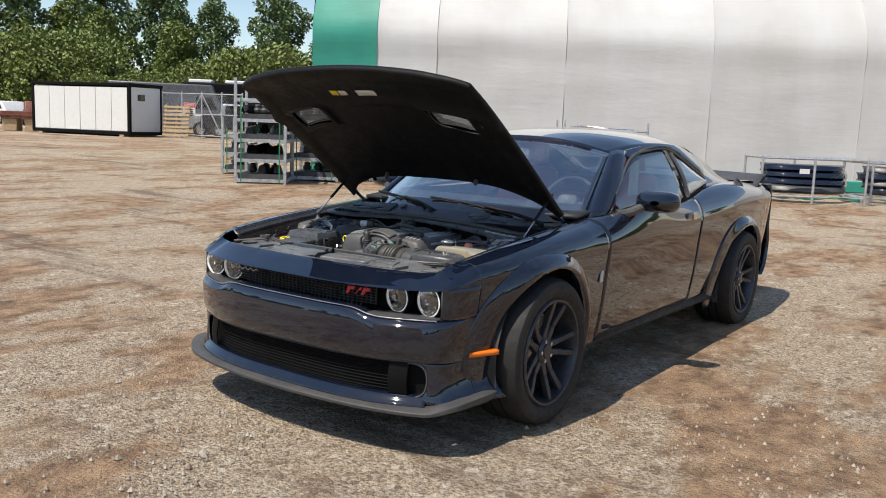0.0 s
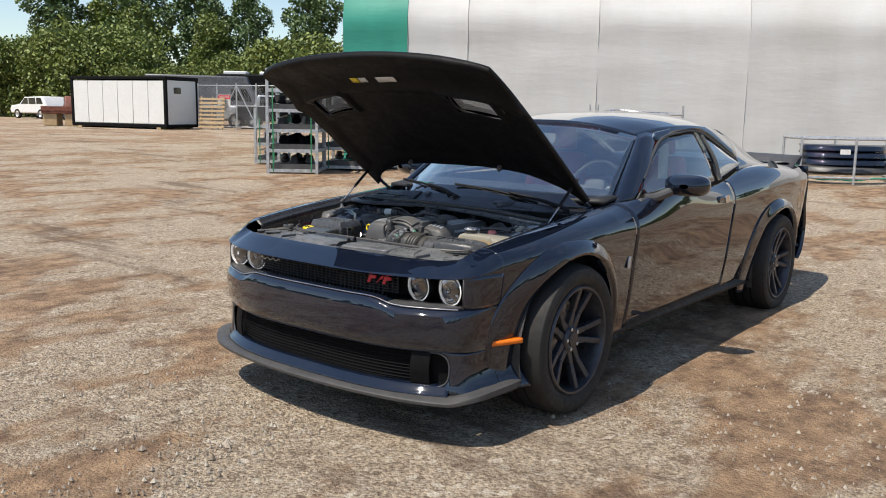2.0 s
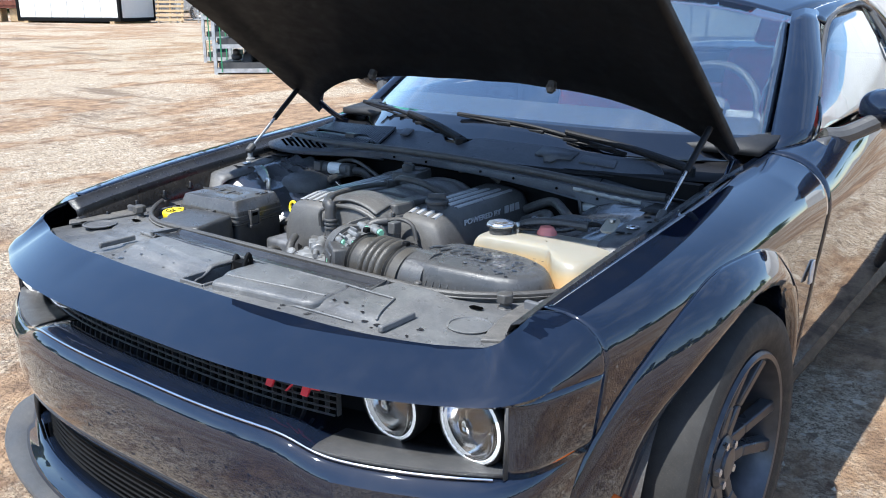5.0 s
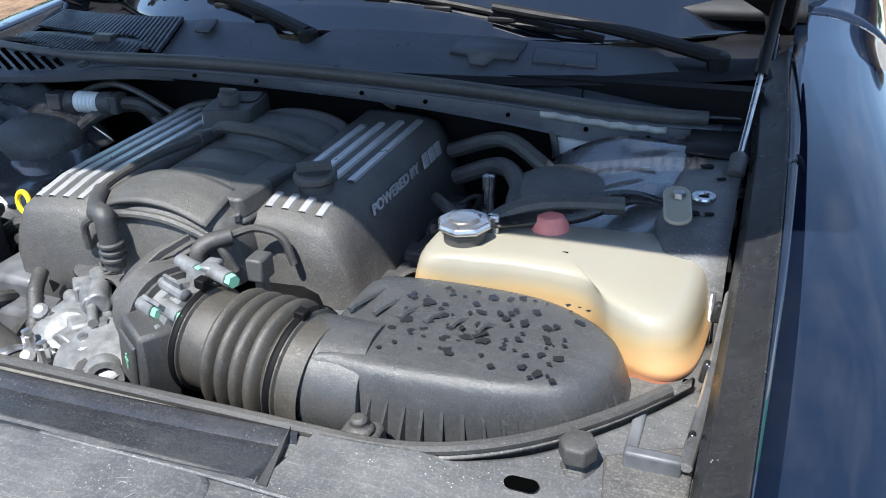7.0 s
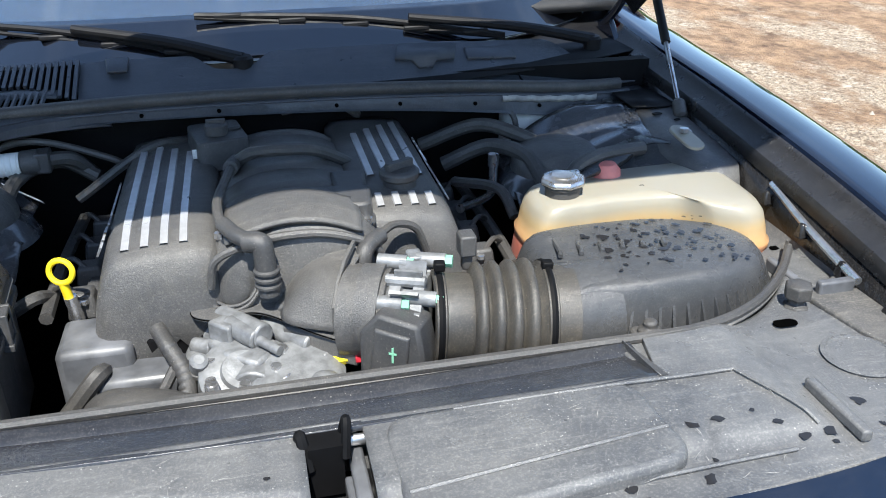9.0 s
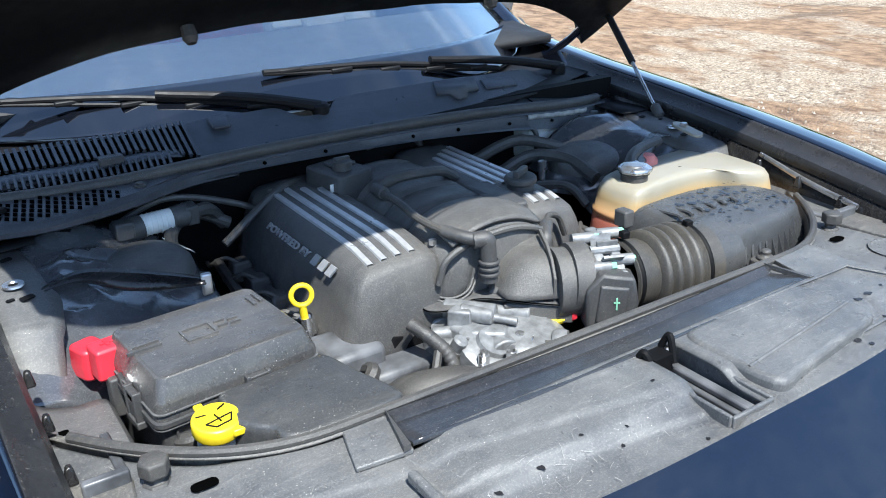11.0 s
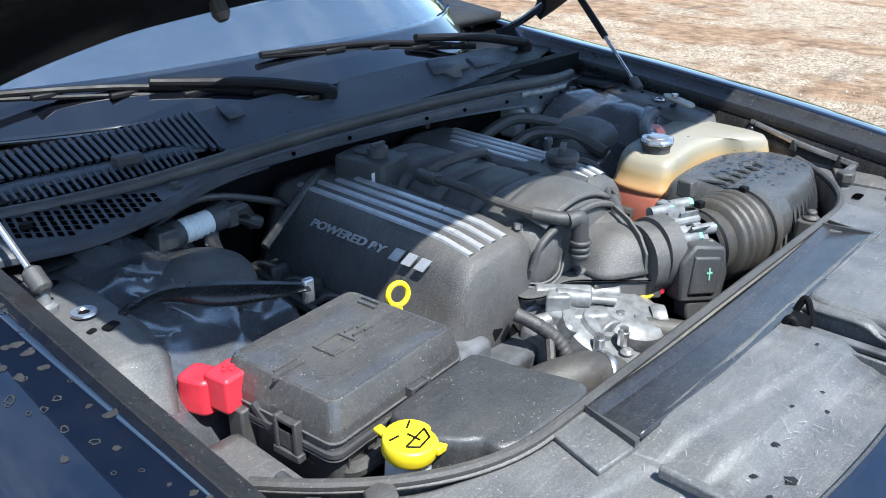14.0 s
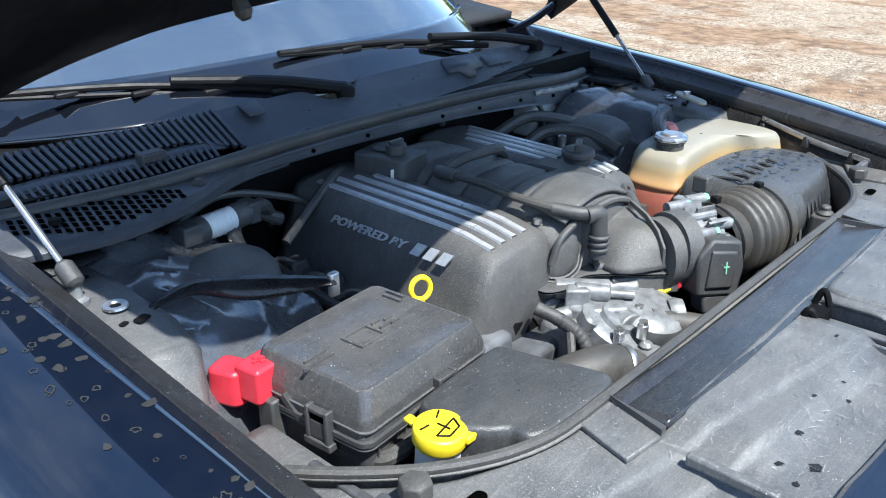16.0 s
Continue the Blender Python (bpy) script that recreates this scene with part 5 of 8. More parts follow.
cowl = part("cowl_panel", Shape().grid([face_row(x) for x in np.linspace(-0.735, 0.735, 200)]), M_COWL, car, "black plastic cowl panel", solid=0.003, sharp=30)
part("cowl_tray", Shape().grid([[(x, crest(x)[0] + d - (0.10 if x > -0.2 else 0.0) * (d == 0.0), z) for d, z in ((0.0, 0.915), (0.10, 0.925), (0.24, 0.915))] for x in np.linspace(-0.74, 0.74, 40)]), M_WIPER, cowl, solid=0.003)
part("cowl_seal", Shape().grid([[(x, seal_y(x) + 0.011 * math.cos(a) - 0.002, SEAL_Z(x) + (0.010 if math.sin(a) > 0 else 0.013) * math.sin(a)) for a in np.linspace(0, 2 * math.pi, 17)] for x in np.linspace(-0.715, 0.64, 120)]), M_RUBBER, cowl, "black rubber cowl seal")
part("seal_bead", Shape().tube([(x, seal_y(x) + 0.014, SEAL_Z(x) - 0.001) for x in np.linspace(-0.715, 0.64, 31)], 0.0042, 8, 150), M_COWL, cowl)
part("seal_lip", Shape().grid([[(x, seal_y(x) - d, SEAL_Z(x) - z) for d, z in ((0.004, 0.008), (0.013, 0.011), (0.016, 0.014))] for x in np.linspace(-0.72, 0.66, 80)]), M_COWL, cowl, solid=0.002)
rail = part("cowl_rail", Shape().grid([[(x, seal_y(x) - 0.012 - d, z0 * (1 - u) + RAIL_LOW(x) * u) for d, u, z0 in ((-0.02, 0.0, SEAL_Z(x) - 0.012), (0.0, 0.05, SEAL_Z(x) - 0.012), (0.003, 0.25, SEAL_Z(x) - 0.012), (0.003, 0.85, SEAL_Z(x) - 0.012), (0.006, 0.97, SEAL_Z(x) - 0.012), (0.002, 1.0, SEAL_Z(x) - 0.012), (-0.03, 1.02, SEAL_Z(x) - 0.012))] for x in np.linspace(-0.74, 0.69, 120)]), M_COWL, cowl, "folded black cowl flange", solid=0.002)
for x in (-0.40, -0.213, -0.09, 0.105, 0.215, 0.35, 0.47, 0.56):
    # black discs on the rail give the holes their darkness
    part("rail_hole_shade", Shape().cyl((x, seal_y(x) - 0.0185, (SEAL_Z(x) - 0.012 + RAIL_LOW(x)) / 2), (x, seal_y(x) - 0.014, (SEAL_Z(x) - 0.012 + RAIL_LOW(x)) / 2), 0.0034, None, 10), M_HOLE_SHADE, rail)
part("worn_tape", Shape().grid([[(x, seal_y(x) - 0.0175 - 0.001 * (k == 1), SEAL_Z(x) - 0.0135 - 0.011 * k / 2 - 0.001 * math.sin(x * 190)) for k in range(3)] for x in np.linspace(0.40, 0.585, 24)]), M_SCRATCH, rail, "scuffed pale edge strip", solid=0.001)
for x in (0.605, 0.655):
    part("cowl_bolt", Shape().lathe([(0.016, 0.0), (0.016, 0.002), (0.009, 0.003), (0.009, 0.010), (0.0, 0.011)], Matrix.Translation((x, seal_y(x) - 0.026, 0.853)), 12), M_STEEL, rail)
part("rail_end", Shape().box(0.64, 0.225, 0.845, 0.12, 0.06, 0.014), M_COWL, rail, bevel=0.004)
# moulded pocket, tab and outlined lid on the face
part("cowl_pocket", Shape().add([cowl_top(x, u) + Vector((0, -0.002, h)) for x, u, h in ((0.235, 0.97, 0.004), (0.345, 0.95, 0.004), (0.335, 0.62, 0.006), (0.30, 0.60, 0.006), (0.29, 0.45, 0.007), (0.265, 0.44, 0.007), (0.255, 0.62, 0.006), (0.225, 0.64, 0.006))], [tuple(range(8))]), M_COWL, cowl, solid=0.010)
part("cowl_pocket", Shape().add([cowl_top(x, u) + Vector((0, -0.002, 0.005)) for x, u in ((0.36, 0.88), (0.455, 0.86), (0.46, 0.62), (0.36, 0.62))], [(0, 1, 2, 3)]), M_COWL, cowl, bevel=0.003, solid=0.009)
part("cowl_tab", Shape().add([cowl_top(x, u) + Vector((0, -0.001, 0.004)) for x, u in ((-0.272, 0.98), (-0.232, 0.98), (-0.235, 0.66), (-0.268, 0.66))], [(0, 1, 2, 3)]), M_COWL, cowl, solid=0.007, bevel=0.003)
part("lid_seam", Shape().tube([cowl_top(x, u) + Vector((0, 0, 0.0012)) for x, u in ((0.455, 0.06), (0.452, 0.28), (0.475, 0.36), (0.56, 0.34), (0.60, 0.26), (0.605, 0.08))], 0.0016, 5, 60), M_DARK, cowl)
# slotted intake: slats over a black sheet that paints the shade between them
louvre = part("cowl_louvre", Shape().grid([[cowl_top(x, u) + Vector((0, 0, 0.002)) for u in (0.08, 0.5, 0.99)] for x in np.linspace(-0.70, -0.315, 24)]), M_HOLE_SHADE, cowl, "slotted air intake louvre", solid=0.002)
for k in range(34):
    x = -0.698 + 0.0115 * k
    low = 0.52 if x < -0.40 else 0.52 - 0.42 * (x + 0.40) / 0.085
    d = Vector((0.0031, 0, 0))
    a, b = cowl_top(x, low) + Vector((0, 0, 0.003)), cowl_top(x + 0.002, 1.0) + Vector((0, 0, 0.004))
    s_ = Shape()
    for p in (a, b):
        s_.add([p - d, p + d, p + d + Vector((0, -0.003, 0.006)), p - d + Vector((0, -0.003, 0.006))], [])
    s_.f += [(0, 1, 5, 4), (1, 2, 6, 5), (2, 3, 7, 6), (3, 0, 4, 7), (0, 3, 2, 1), (4, 5, 6, 7)]
    part("louvre_slat", s_, M_COWL, louvre)
for k in range(27):
    x = -0.66 + 0.0112 * k
    a, b = cowl_top(x, 0.06) + Vector((0, 0, 0.005)), cowl_top(x + 0.004, 0.34) + Vector((0, 0, 0.007))
    part("louvre_slat", Shape().tube([a, b], 0.0036, 5, 2), M_COWL, louvre)
part("louvre_rail", Shape().grid([[cowl_top(x, 0.36 + 0.02 * d - 0.10 * max((x + 0.43) / 0.09, 0) ** 2 - 0.12 * max((-0.60 - x) / 0.10, 0)) + Vector((0, 0, 0.006 + 0.003 * (abs(d) < 3))) for d in (-4, -2, 2, 4, 6)] for x in np.linspace(-0.70, -0.345, 40)]), M_COWL, louvre, solid=0.003)
part("louvre_block", Shape().box(*(cowl_top(-0.46, 0.36) + Vector((0, 0, 0.012))), 0.042, 0.022, 0.016), M_PLASTIC, louvre, bevel=0.003)

# perforated side panel in front of the rail
PANEL_F = curve_of([(0.20, 0.212), (0.30, 0.211), (0.34, 0.207), (0.393, 0.192), (0.449, 0.166), (0.499, 0.149), (0.545, 0.138), (0.588, 0.132), (0.628, 0.134), (0.666, 0.143), (0.74, 0.165)])


def panel_z(x, y):
    return 0.897 + 0.10 * max(y - 0.10, 0.0) - 0.02 * max(x - 0.6, 0)


panel = part("cowl_side_panel", Shape().grid([[(-x, PANEL_F(x) + 0.006, 0.882), (-x, PANEL_F(x), 0.886), (-x, PANEL_F(x), panel_z(x, PANEL_F(x)) - 0.006), (-x, PANEL_F(x) + 0.006, panel_z(x, PANEL_F(x)))] + [(-x, PANEL_F(x) + (seal_y(x) - 0.008 - PANEL_F(x)) * u, panel_z(x, PANEL_F(x) + (seal_y(x) - 0.008 - PANEL_F(x)) * u) + 0.002) for u in (0.15, 0.5, 0.9, 1.0)] for x in np.linspace(0.262, 0.738, 50)]), M_COWL, cowl, "perforated black cowl side panel", solid=0.003, sharp=30)
HOLE = [(0.0034 * a * 0.83 + 0.0048 * b * 0.19, -0.0034 * a * 0.55 + 0.0048 * b * 0.98) for a, b in ((-1, -1), (1, -1), (1, 1), (-1, 1))]
for i in range(20):
    for j in range(8):
        x = 0.480 + 0.0104 * i + 0.0033 * j
        y = 0.186 + 0.0069 * i - 0.0160 * j
        if x > 0.712 or y < PANEL_F(x) + 0.014 or y > seal_y(x) - 0.018:
            continue
        # each perforation is a black plate, its shade put in the colour
        part("vent_hole_shade", Shape().prism(HOLE, 0, 0.0014, Matrix.Translation((-x, y, panel_z(x, y) + 0.0024)) @ Matrix.Rotation(radians(5.5), 4, "X")), M_HOLE_SHADE, panel)
part("panel_bolt", Shape().lathe([(0.011, 0.0), (0.011, 0.003), (0.006, 0.004), (0.006, 0.007), (0.0, 0.008)], Matrix.Translation((-0.440, 0.196, 0.908)), 12), M_RUBBER, panel)
part("panel_bolt", Shape().lathe([(0.009, 0.0), (0.008, 0.006), (0.0, 0.007)], Matrix.Translation((-0.652, 0.200, 0.909)), 10), M_DARK, panel)
part("plenum_wall", Shape().grid([[(x, 0.565 + 0.06 * (abs(x) / 0.74) ** 2, z) for z in (0.72, 0.955 - 0.03 * (x / 0.74) ** 2)] for x in np.linspace(-0.745, 0.745, 30)]), M_WIPER, cowl, solid=0.004)
for s in (-1, 1):
    part("cowl_corner", Shape().net([[(s * 0.60, 0.40, 0.905), (s * 0.68, 0.41, 0.900), (s * 0.742, 0.40, 0.905)], [(s * 0.62, 0.52, 0.925), (s * 0.69, 0.52, 0.918), (s * 0.748, 0.52, 0.922)], [(s * 0.66, 0.70, 0.955), (s * 0.72, 0.70, 0.955), (s * 0.79, 0.70, 0.955)]], 10, 10), M_WIPER, cowl, solid=0.004)
    part("corner_wall", Shape().grid([[(s * 0.738, y, z) for z in (0.80, TOP_Z(y) - 0.03)] for y in np.linspace(0.44, 0.74, 8)]), M_WIPER, cowl, solid=0.003)
    part("cowl_end", Shape().grid([[(s * x, y, z) for x, z in ((0.62, 0.872), (0.68, 0.868), (0.738, 0.872))] for y in np.linspace(0.14, 0.42, 6)]), M_WIPER, cowl, solid=0.003)
FRAME[0] = BAY


# wipers
def wiper(pivot, tip, bend):
    p, t = Vector(pivot), Vector(tip)
    arm = part("wiper_arm", Shape().tube([p + Vector((0, 0, 0.006)), p + (t - p) * 0.22 + Vector((0, 0, 0.022)), p + (t - p) * 0.5 + Vector((0, 0, 0.026))], 0.0125, 10, 24, 0.008), M_WIPER, car, "black wiper arm with jointed blade")
    d = (t - p).normalized()
    b0, b1 = t - d * 0.56, t + d * 0.02
    bow = Vector((0, 0.006, 0.012))
    part("wiper_frame", Shape().tube([b0 + bow * 0.3, (b0 + b1) / 2 + bow * 1.4, b1 + bow * 0.3], 0.006, 8, 24), M_WIPER, arm)
    for k in range(5):
        c = b0 + (b1 - b0) * (0.1 + 0.2 * k)
        part("wiper_claw", Shape().box(*(c + bow * 0.55), 0.05, 0.012, 0.010), M_WIPER, arm, bevel=0.003)
    part("wiper_blade", Shape().tube([b0, (b0 + b1) / 2 + Vector((0, 0.004, 0.004)), b1], 0.004, 6, 20), M_WIPER, arm)
    part("pivot_cap", Shape().lathe([(0.017, -0.014), (0.018, 0.008), (0.014, 0.013), (0.0, 0.015)], Matrix.Translation(p), 18), M_WIPER, arm, bevel=0.0)


FRAME[0] = None
wiper((-0.043, 0.317, 0.950), (-0.62, 0.535, 1.003), 0)
wiper((0.637, 0.385, 0.930), (-0.10, 0.405, 1.012), 0)
FRAME[0] = BAY

# strut towers
def tower_rows(s):
    """A mat draped over the tower, with soft folds."""
    base = Shape().net([
        [(s * 0.40, 0.16, 0.80), (s * 0.52, 0.17, 0.875), (s * 0.64, 0.16, 0.883), (s * 0.728, 0.15, 0.88)],
        [(s * 0.40, 0.05, 0.79), (s * 0.50, 0.06, 0.82), (s * 0.62, 0.07, 0.866), (s * 0.728, 0.07, 0.872)],
        [(s * 0.40, -0.05, 0.75), (s * 0.49, -0.04, 0.80), (s * 0.62, -0.02, 0.852), (s * 0.728, -0.02, 0.862)],
        [(s * 0.43, -0.12, 0.66), (s * 0.52, -0.12, 0.75), (s * 0.63, -0.10, 0.825), (s * 0.728, -0.10, 0.845)],
        [(s * 0.50, -0.16, 0.55), (s * 0.58, -0.17, 0.65), (s * 0.66, -0.18, 0.74), (s * 0.728, -0.19, 0.77)]], 44, 44)
    out = []
    for x, y, z in base.v:
        fold = noise.noise((abs(x) * 7, y * 9 + abs(x) * 6, 1.3))
        ridge = 0.013 * (1 - abs(noise.noise((abs(x) * 8 + y * 3, y * 13, 5.0)))) ** 3
        k = min(max((0.665 - abs(x)) / 0.05, 0.0), 1.0)
        out.append((x, y, z + k * (1.0 if s < 0 else 0.35) * (0.016 * fold + 1.5 * ridge - 0.009)))
    base.v = out
    return base


for s in (-1, 1):
    tower = part("strut_tower", tower_rows(s), M_DRAPE, car, "black draped strut tower mat with dirt", solid=0.003)
    part("tower_cap", Shape().lathe([(0.084, -0.05), (0.083, -0.012), (0.079, 0.002), (0.070, 0.014), (0.056, 0.022), (0.035, 0.028), (0.0, 0.030)], at(s * 0.493, 0.066, 0.826), 40), M_COVER, tower, "rounded black strut cap")
    part("cap_skirt", Shape().lathe([(0.110, -0.055), (0.098, -0.036), (0.090, -0.026), (0.083, -0.022)], at(s * 0.493, 0.066, 0.826), 40, cap=False), M_DRAPE, tower)
    plate = part("tower_plate", Shape().grid([[(s * x, y, z) for x, y, z in row] for row in (
        [(0.736, 0.13, 0.884), (0.70, 0.13, 0.884), (0.672, 0.125, 0.882), (0.655, 0.118, 0.872)],
        [(0.736, 0.05, 0.878), (0.70, 0.05, 0.878), (0.662, 0.045, 0.875), (0.642, 0.04, 0.862)],
        [(0.736, -0.04, 0.868), (0.70, -0.04, 0.868), (0.660, -0.045, 0.865), (0.640, -0.05, 0.850)],
        [(0.736, -0.115, 0.858), (0.70, -0.118, 0.858), (0.668, -0.12, 0.853), (0.652, -0.122, 0.84)],
        [(0.736, -0.128, 0.852), (0.70, -0.132, 0.850), (0.672, -0.135, 0.842), (0.660, -0.136, 0.83)],
        [(0.736, -0.16, 0.76), (0.70, -0.165, 0.755), (0.682, -0.165, 0.75), (0.672, -0.165, 0.745)],
        [(0.736, -0.20, 0.70), (0.70, -0.22, 0.69), (0.69, -0.22, 0.69), (0.68, -0.22, 0.69)])]), M_TOWER, tower, "dusty grey steel plate", solid=0.003, sharp=40)
    part("plate_hole", Shape().lathe([(0.007, 0.001), (0.009, 0.003), (0.015, 0.003), (0.016, 0.0)], at(s * 0.695, -0.008, 0.8745), 20, cap=False), M_STEEL, plate, "bright ring round a hole")
    # dark disc painted as the shade inside the ring, with no hole cut
    part("plate_hole", Shape().lathe([(0.0, 0.0012), (0.0075, 0.0012), (0.0075, 0.0)], at(s * 0.695, -0.008, 0.8742), 14), M_DARK, plate)
    for x, y, z, w in ((0.684, -0.050, 0.8682, 0.014), (0.706, -0.046, 0.8682, 0.008), (0.712, 0.048, 0.8788, 0.008), (0.69, 0.085, 0.8806, 0.012)):
        # dark plates on the steel paint further shaded holes
        part("plate_hole", Shape().prism(rounded(w * 1.5, w, w * 0.3, 2), 0, 0.0012, at(s * x, y, z, 20)), M_DARK, plate)
    ridge = spline([(0.662, -0.022, 0.866), (0.64, -0.022, 0.874), (0.60, -0.030, 0.883), (0.55, -0.052, 0.879), (0.50, -0.085, 0.872), (0.452, -0.125, 0.866)], 30)
    hem = spline([(0.662, -0.024, 0.864), (0.645, -0.030, 0.866), (0.605, -0.046, 0.868), (0.555, -0.082, 0.854), (0.505, -0.110, 0.853), (0.455, -0.136, 0.856)], 30)
    part("rubber_flap", Shape().grid([[(s * (a[0] + (b[0] - a[0]) * u), a[1] + (b[1] - a[1]) * u - 0.012 * math.sin(math.pi * u), a[2] + (b[2] - a[2]) * u) for u in (0.0, 0.2, 0.4, 0.6, 0.8, 1.0)] for a, b in zip(ridge, hem)]), M_WING, tower, "wavy black rubber flap", solid=0.003)
    part("flap_clip", Shape().box(s * 0.449, -0.130, 0.854, 0.016, 0.010, 0.036), M_STEEL, tower, bevel=0.003)
    part("inner_rail", Shape().box(s * 0.71, -0.30, 0.62, 0.05, 0.40, 0.22), M_INNER, car, bevel=0.02)
brake = part("brake_fluid_tank", Shape().prism(rounded(0.11, 0.07, 0.015), 0.79, 0.862, at(0.495, 0.235, 0)), M_WHITE, car, "white brake fluid tank", bevel=0.008)
part("hose", Shape().tube([(0.455, 0.19, 0.80), (0.45, 0.185, 0.86), (0.43, 0.21, 0.89)], 0.006, 8), M_RUBBER, brake)
FRAME[0] = None
ac = part("pipe_fitting", Shape().cyl((-0.452, 0.178, 0.845), (-0.402, 0.180, 0.846), 0.0185), M_WHITE, car, "pale pipe wrap with black fittings")
for k in range(6):
    part("wrap_ring", Shape().lathe([(0.0186, -0.002), (0.0198, 0.0), (0.0186, 0.002)], Matrix.Translation((-0.448 + 0.0085 * k, 0.1782 + 0.0003 * k, 0.845)) @ Matrix.Rotation(radians(90), 4, "Y"), 18, cap=False), M_WHITE, ac)
part("fitting_end", Shape().cyl((-0.500, 0.172, 0.842), (-0.452, 0.178, 0.845), 0.021).box(-0.485, 0.165, 0.85, 0.03, 0.03, 0.03), M_PLASTIC, ac, bevel=0.003)
part("fitting_end", Shape().cyl((-0.402, 0.180, 0.846), (-0.372, 0.182, 0.847), 0.020).box(-0.368, 0.182, 0.847, 0.022, 0.034, 0.034), M_PLASTIC, ac, bevel=0.003)
part("fitting_hose", Shape().tube([(-0.372, 0.182, 0.847), (-0.33, 0.20, 0.84), (-0.30, 0.22, 0.80)], 0.012, 8), M_RUBBER, ac)
part("foil_tail", Shape().grid([[(-0.43 + 0.05 * u + 0.004 * v, 0.150 + 0.01 * u, 0.828 - 0.040 * u - 0.006 * v) for v in (0, 1)] for u in np.linspace(0, 1, 5)]), M_LABEL, ac, "loose pale tape end", solid=0.001)
part("bay_cable", Shape().tube([(-0.62, 0.14, 0.84), (-0.52, 0.20, 0.835), (-0.40, 0.215, 0.87), (-0.28, 0.20, 0.84), (-0.22, 0.20, 0.80)], 0.006, 8, 40), M_RUBBER, ac)
FRAME[0] = BAY

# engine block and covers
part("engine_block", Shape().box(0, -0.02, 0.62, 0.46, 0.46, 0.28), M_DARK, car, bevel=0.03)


def cover_section(y, front):
    """Half of a cover's cross-section from the outer foot to the inner edge."""
    return [(0.290, 0.715), (0.276, 0.735), (0.262, 0.80), (0.250, 0.835), (0.236, 0.858), (0.222, 0.866), (0.18, 0.871), (0.13, 0.872), (0.106, 0.868), (0.096, 0.858), (0.092, 0.82), (0.092, 0.75)]


def valve_cover(s, y0, y1, name):
    rows = []
    n = 22
    for i in range(n + 1):
        y = y0 + (y1 - y0) * i / n
        dip = -0.014 * max(0.0, 1 - i / 5) ** 2 - 0.006 * (1 - i / n)
        rows.append([(s * x, y + (0.012 if j < 2 else 0), z + dip) for j, (x, z) in enumerate(cover_section(y, i == 0))])
    front = [[(x, y, z) for x, y, z in rows[0]]]
    cx = s * 0.18
    lip = [(cx + (x - cx) * 0.96, y - 0.012, z - 0.012) for x, y, z in rows[0]]
    low = []
    for k, (x, y, z) in enumerate(lip):
        u = k / (len(lip) - 1)
        scallop = 0.05 * math.exp(-((u - 0.62) / 0.13) ** 2)
        low.append((s * (0.272 - 0.178 * u), y - 0.016, 0.662 + 0.03 * u + scallop))
    mids = [[(p[0] + (q[0] - p[0]) * t, p[1] + (q[1] - p[1]) * t, p[2] + (q[2] - p[2]) * t) for p, q in zip(lip, low)] for t in (0.3, 0.65, 1.0)]
    shape = Shape().grid(list(reversed(mids)) + [lip] + rows)
    return part(name, shape, M_COVER, car, "grained black engine cover with silver stripes", solid=0.004, sharp=50)


cover_p = valve_cover(-1, -0.225, 0.215, "engine_cover")
cover_d = valve_cover(1, -0.175, 0.235, "engine_cover")
for s, cv, y0, y1, yf in ((-1, cover_p, -0.215, 0.175, -0.225), (1, cover_d, -0.065, 0.20, -0.175)):
    for k in range(4):
        x = 0.215 - 0.0255 * k
        z0 = 0.8715 if k else 0.868
        for a, b in ((y0, y1 - 0.02 * k),) if s < 0 else ((y0, y1 - 0.02 * k), (-0.163, -0.13)):
            def top(y, x=x, s=s, yf=yf):
                i = (y - yf) / (0.44 if s < 0 else 0.41) * 22
                return float(np.interp(x, (0.106, 0.13, 0.18, 0.222), (0.868, 0.872, 0.871, 0.866))) - 0.014 * max(0.0, 1 - i / 5) ** 2 - 0.006 * (1 - i / 22)
            part("silver_stripe", Shape().grid([[(s * (x + d), y, top(y) + (0.0035 if abs(d) < 0.006 else -0.001)) for d in (-0.0062, -0.005, 0.005, 0.0062)] for y in np.linspace(a, b, 8)]), M_SILVER, cv, "silver stripe")
    part("coil_rail", Shape().box(s * 0.292, 0.02, 0.715, 0.03, 0.36, 0.05, taper=0.7), M_PLASTIC, cv, bevel=0.006)
    for k in range(4):
        part("coil", Shape().box(s * 0.300, -0.12 + 0.09 * k, 0.735, 0.045, 0.045, 0.04, taper=0.75), M_PLASTIC, cv, bevel=0.005)


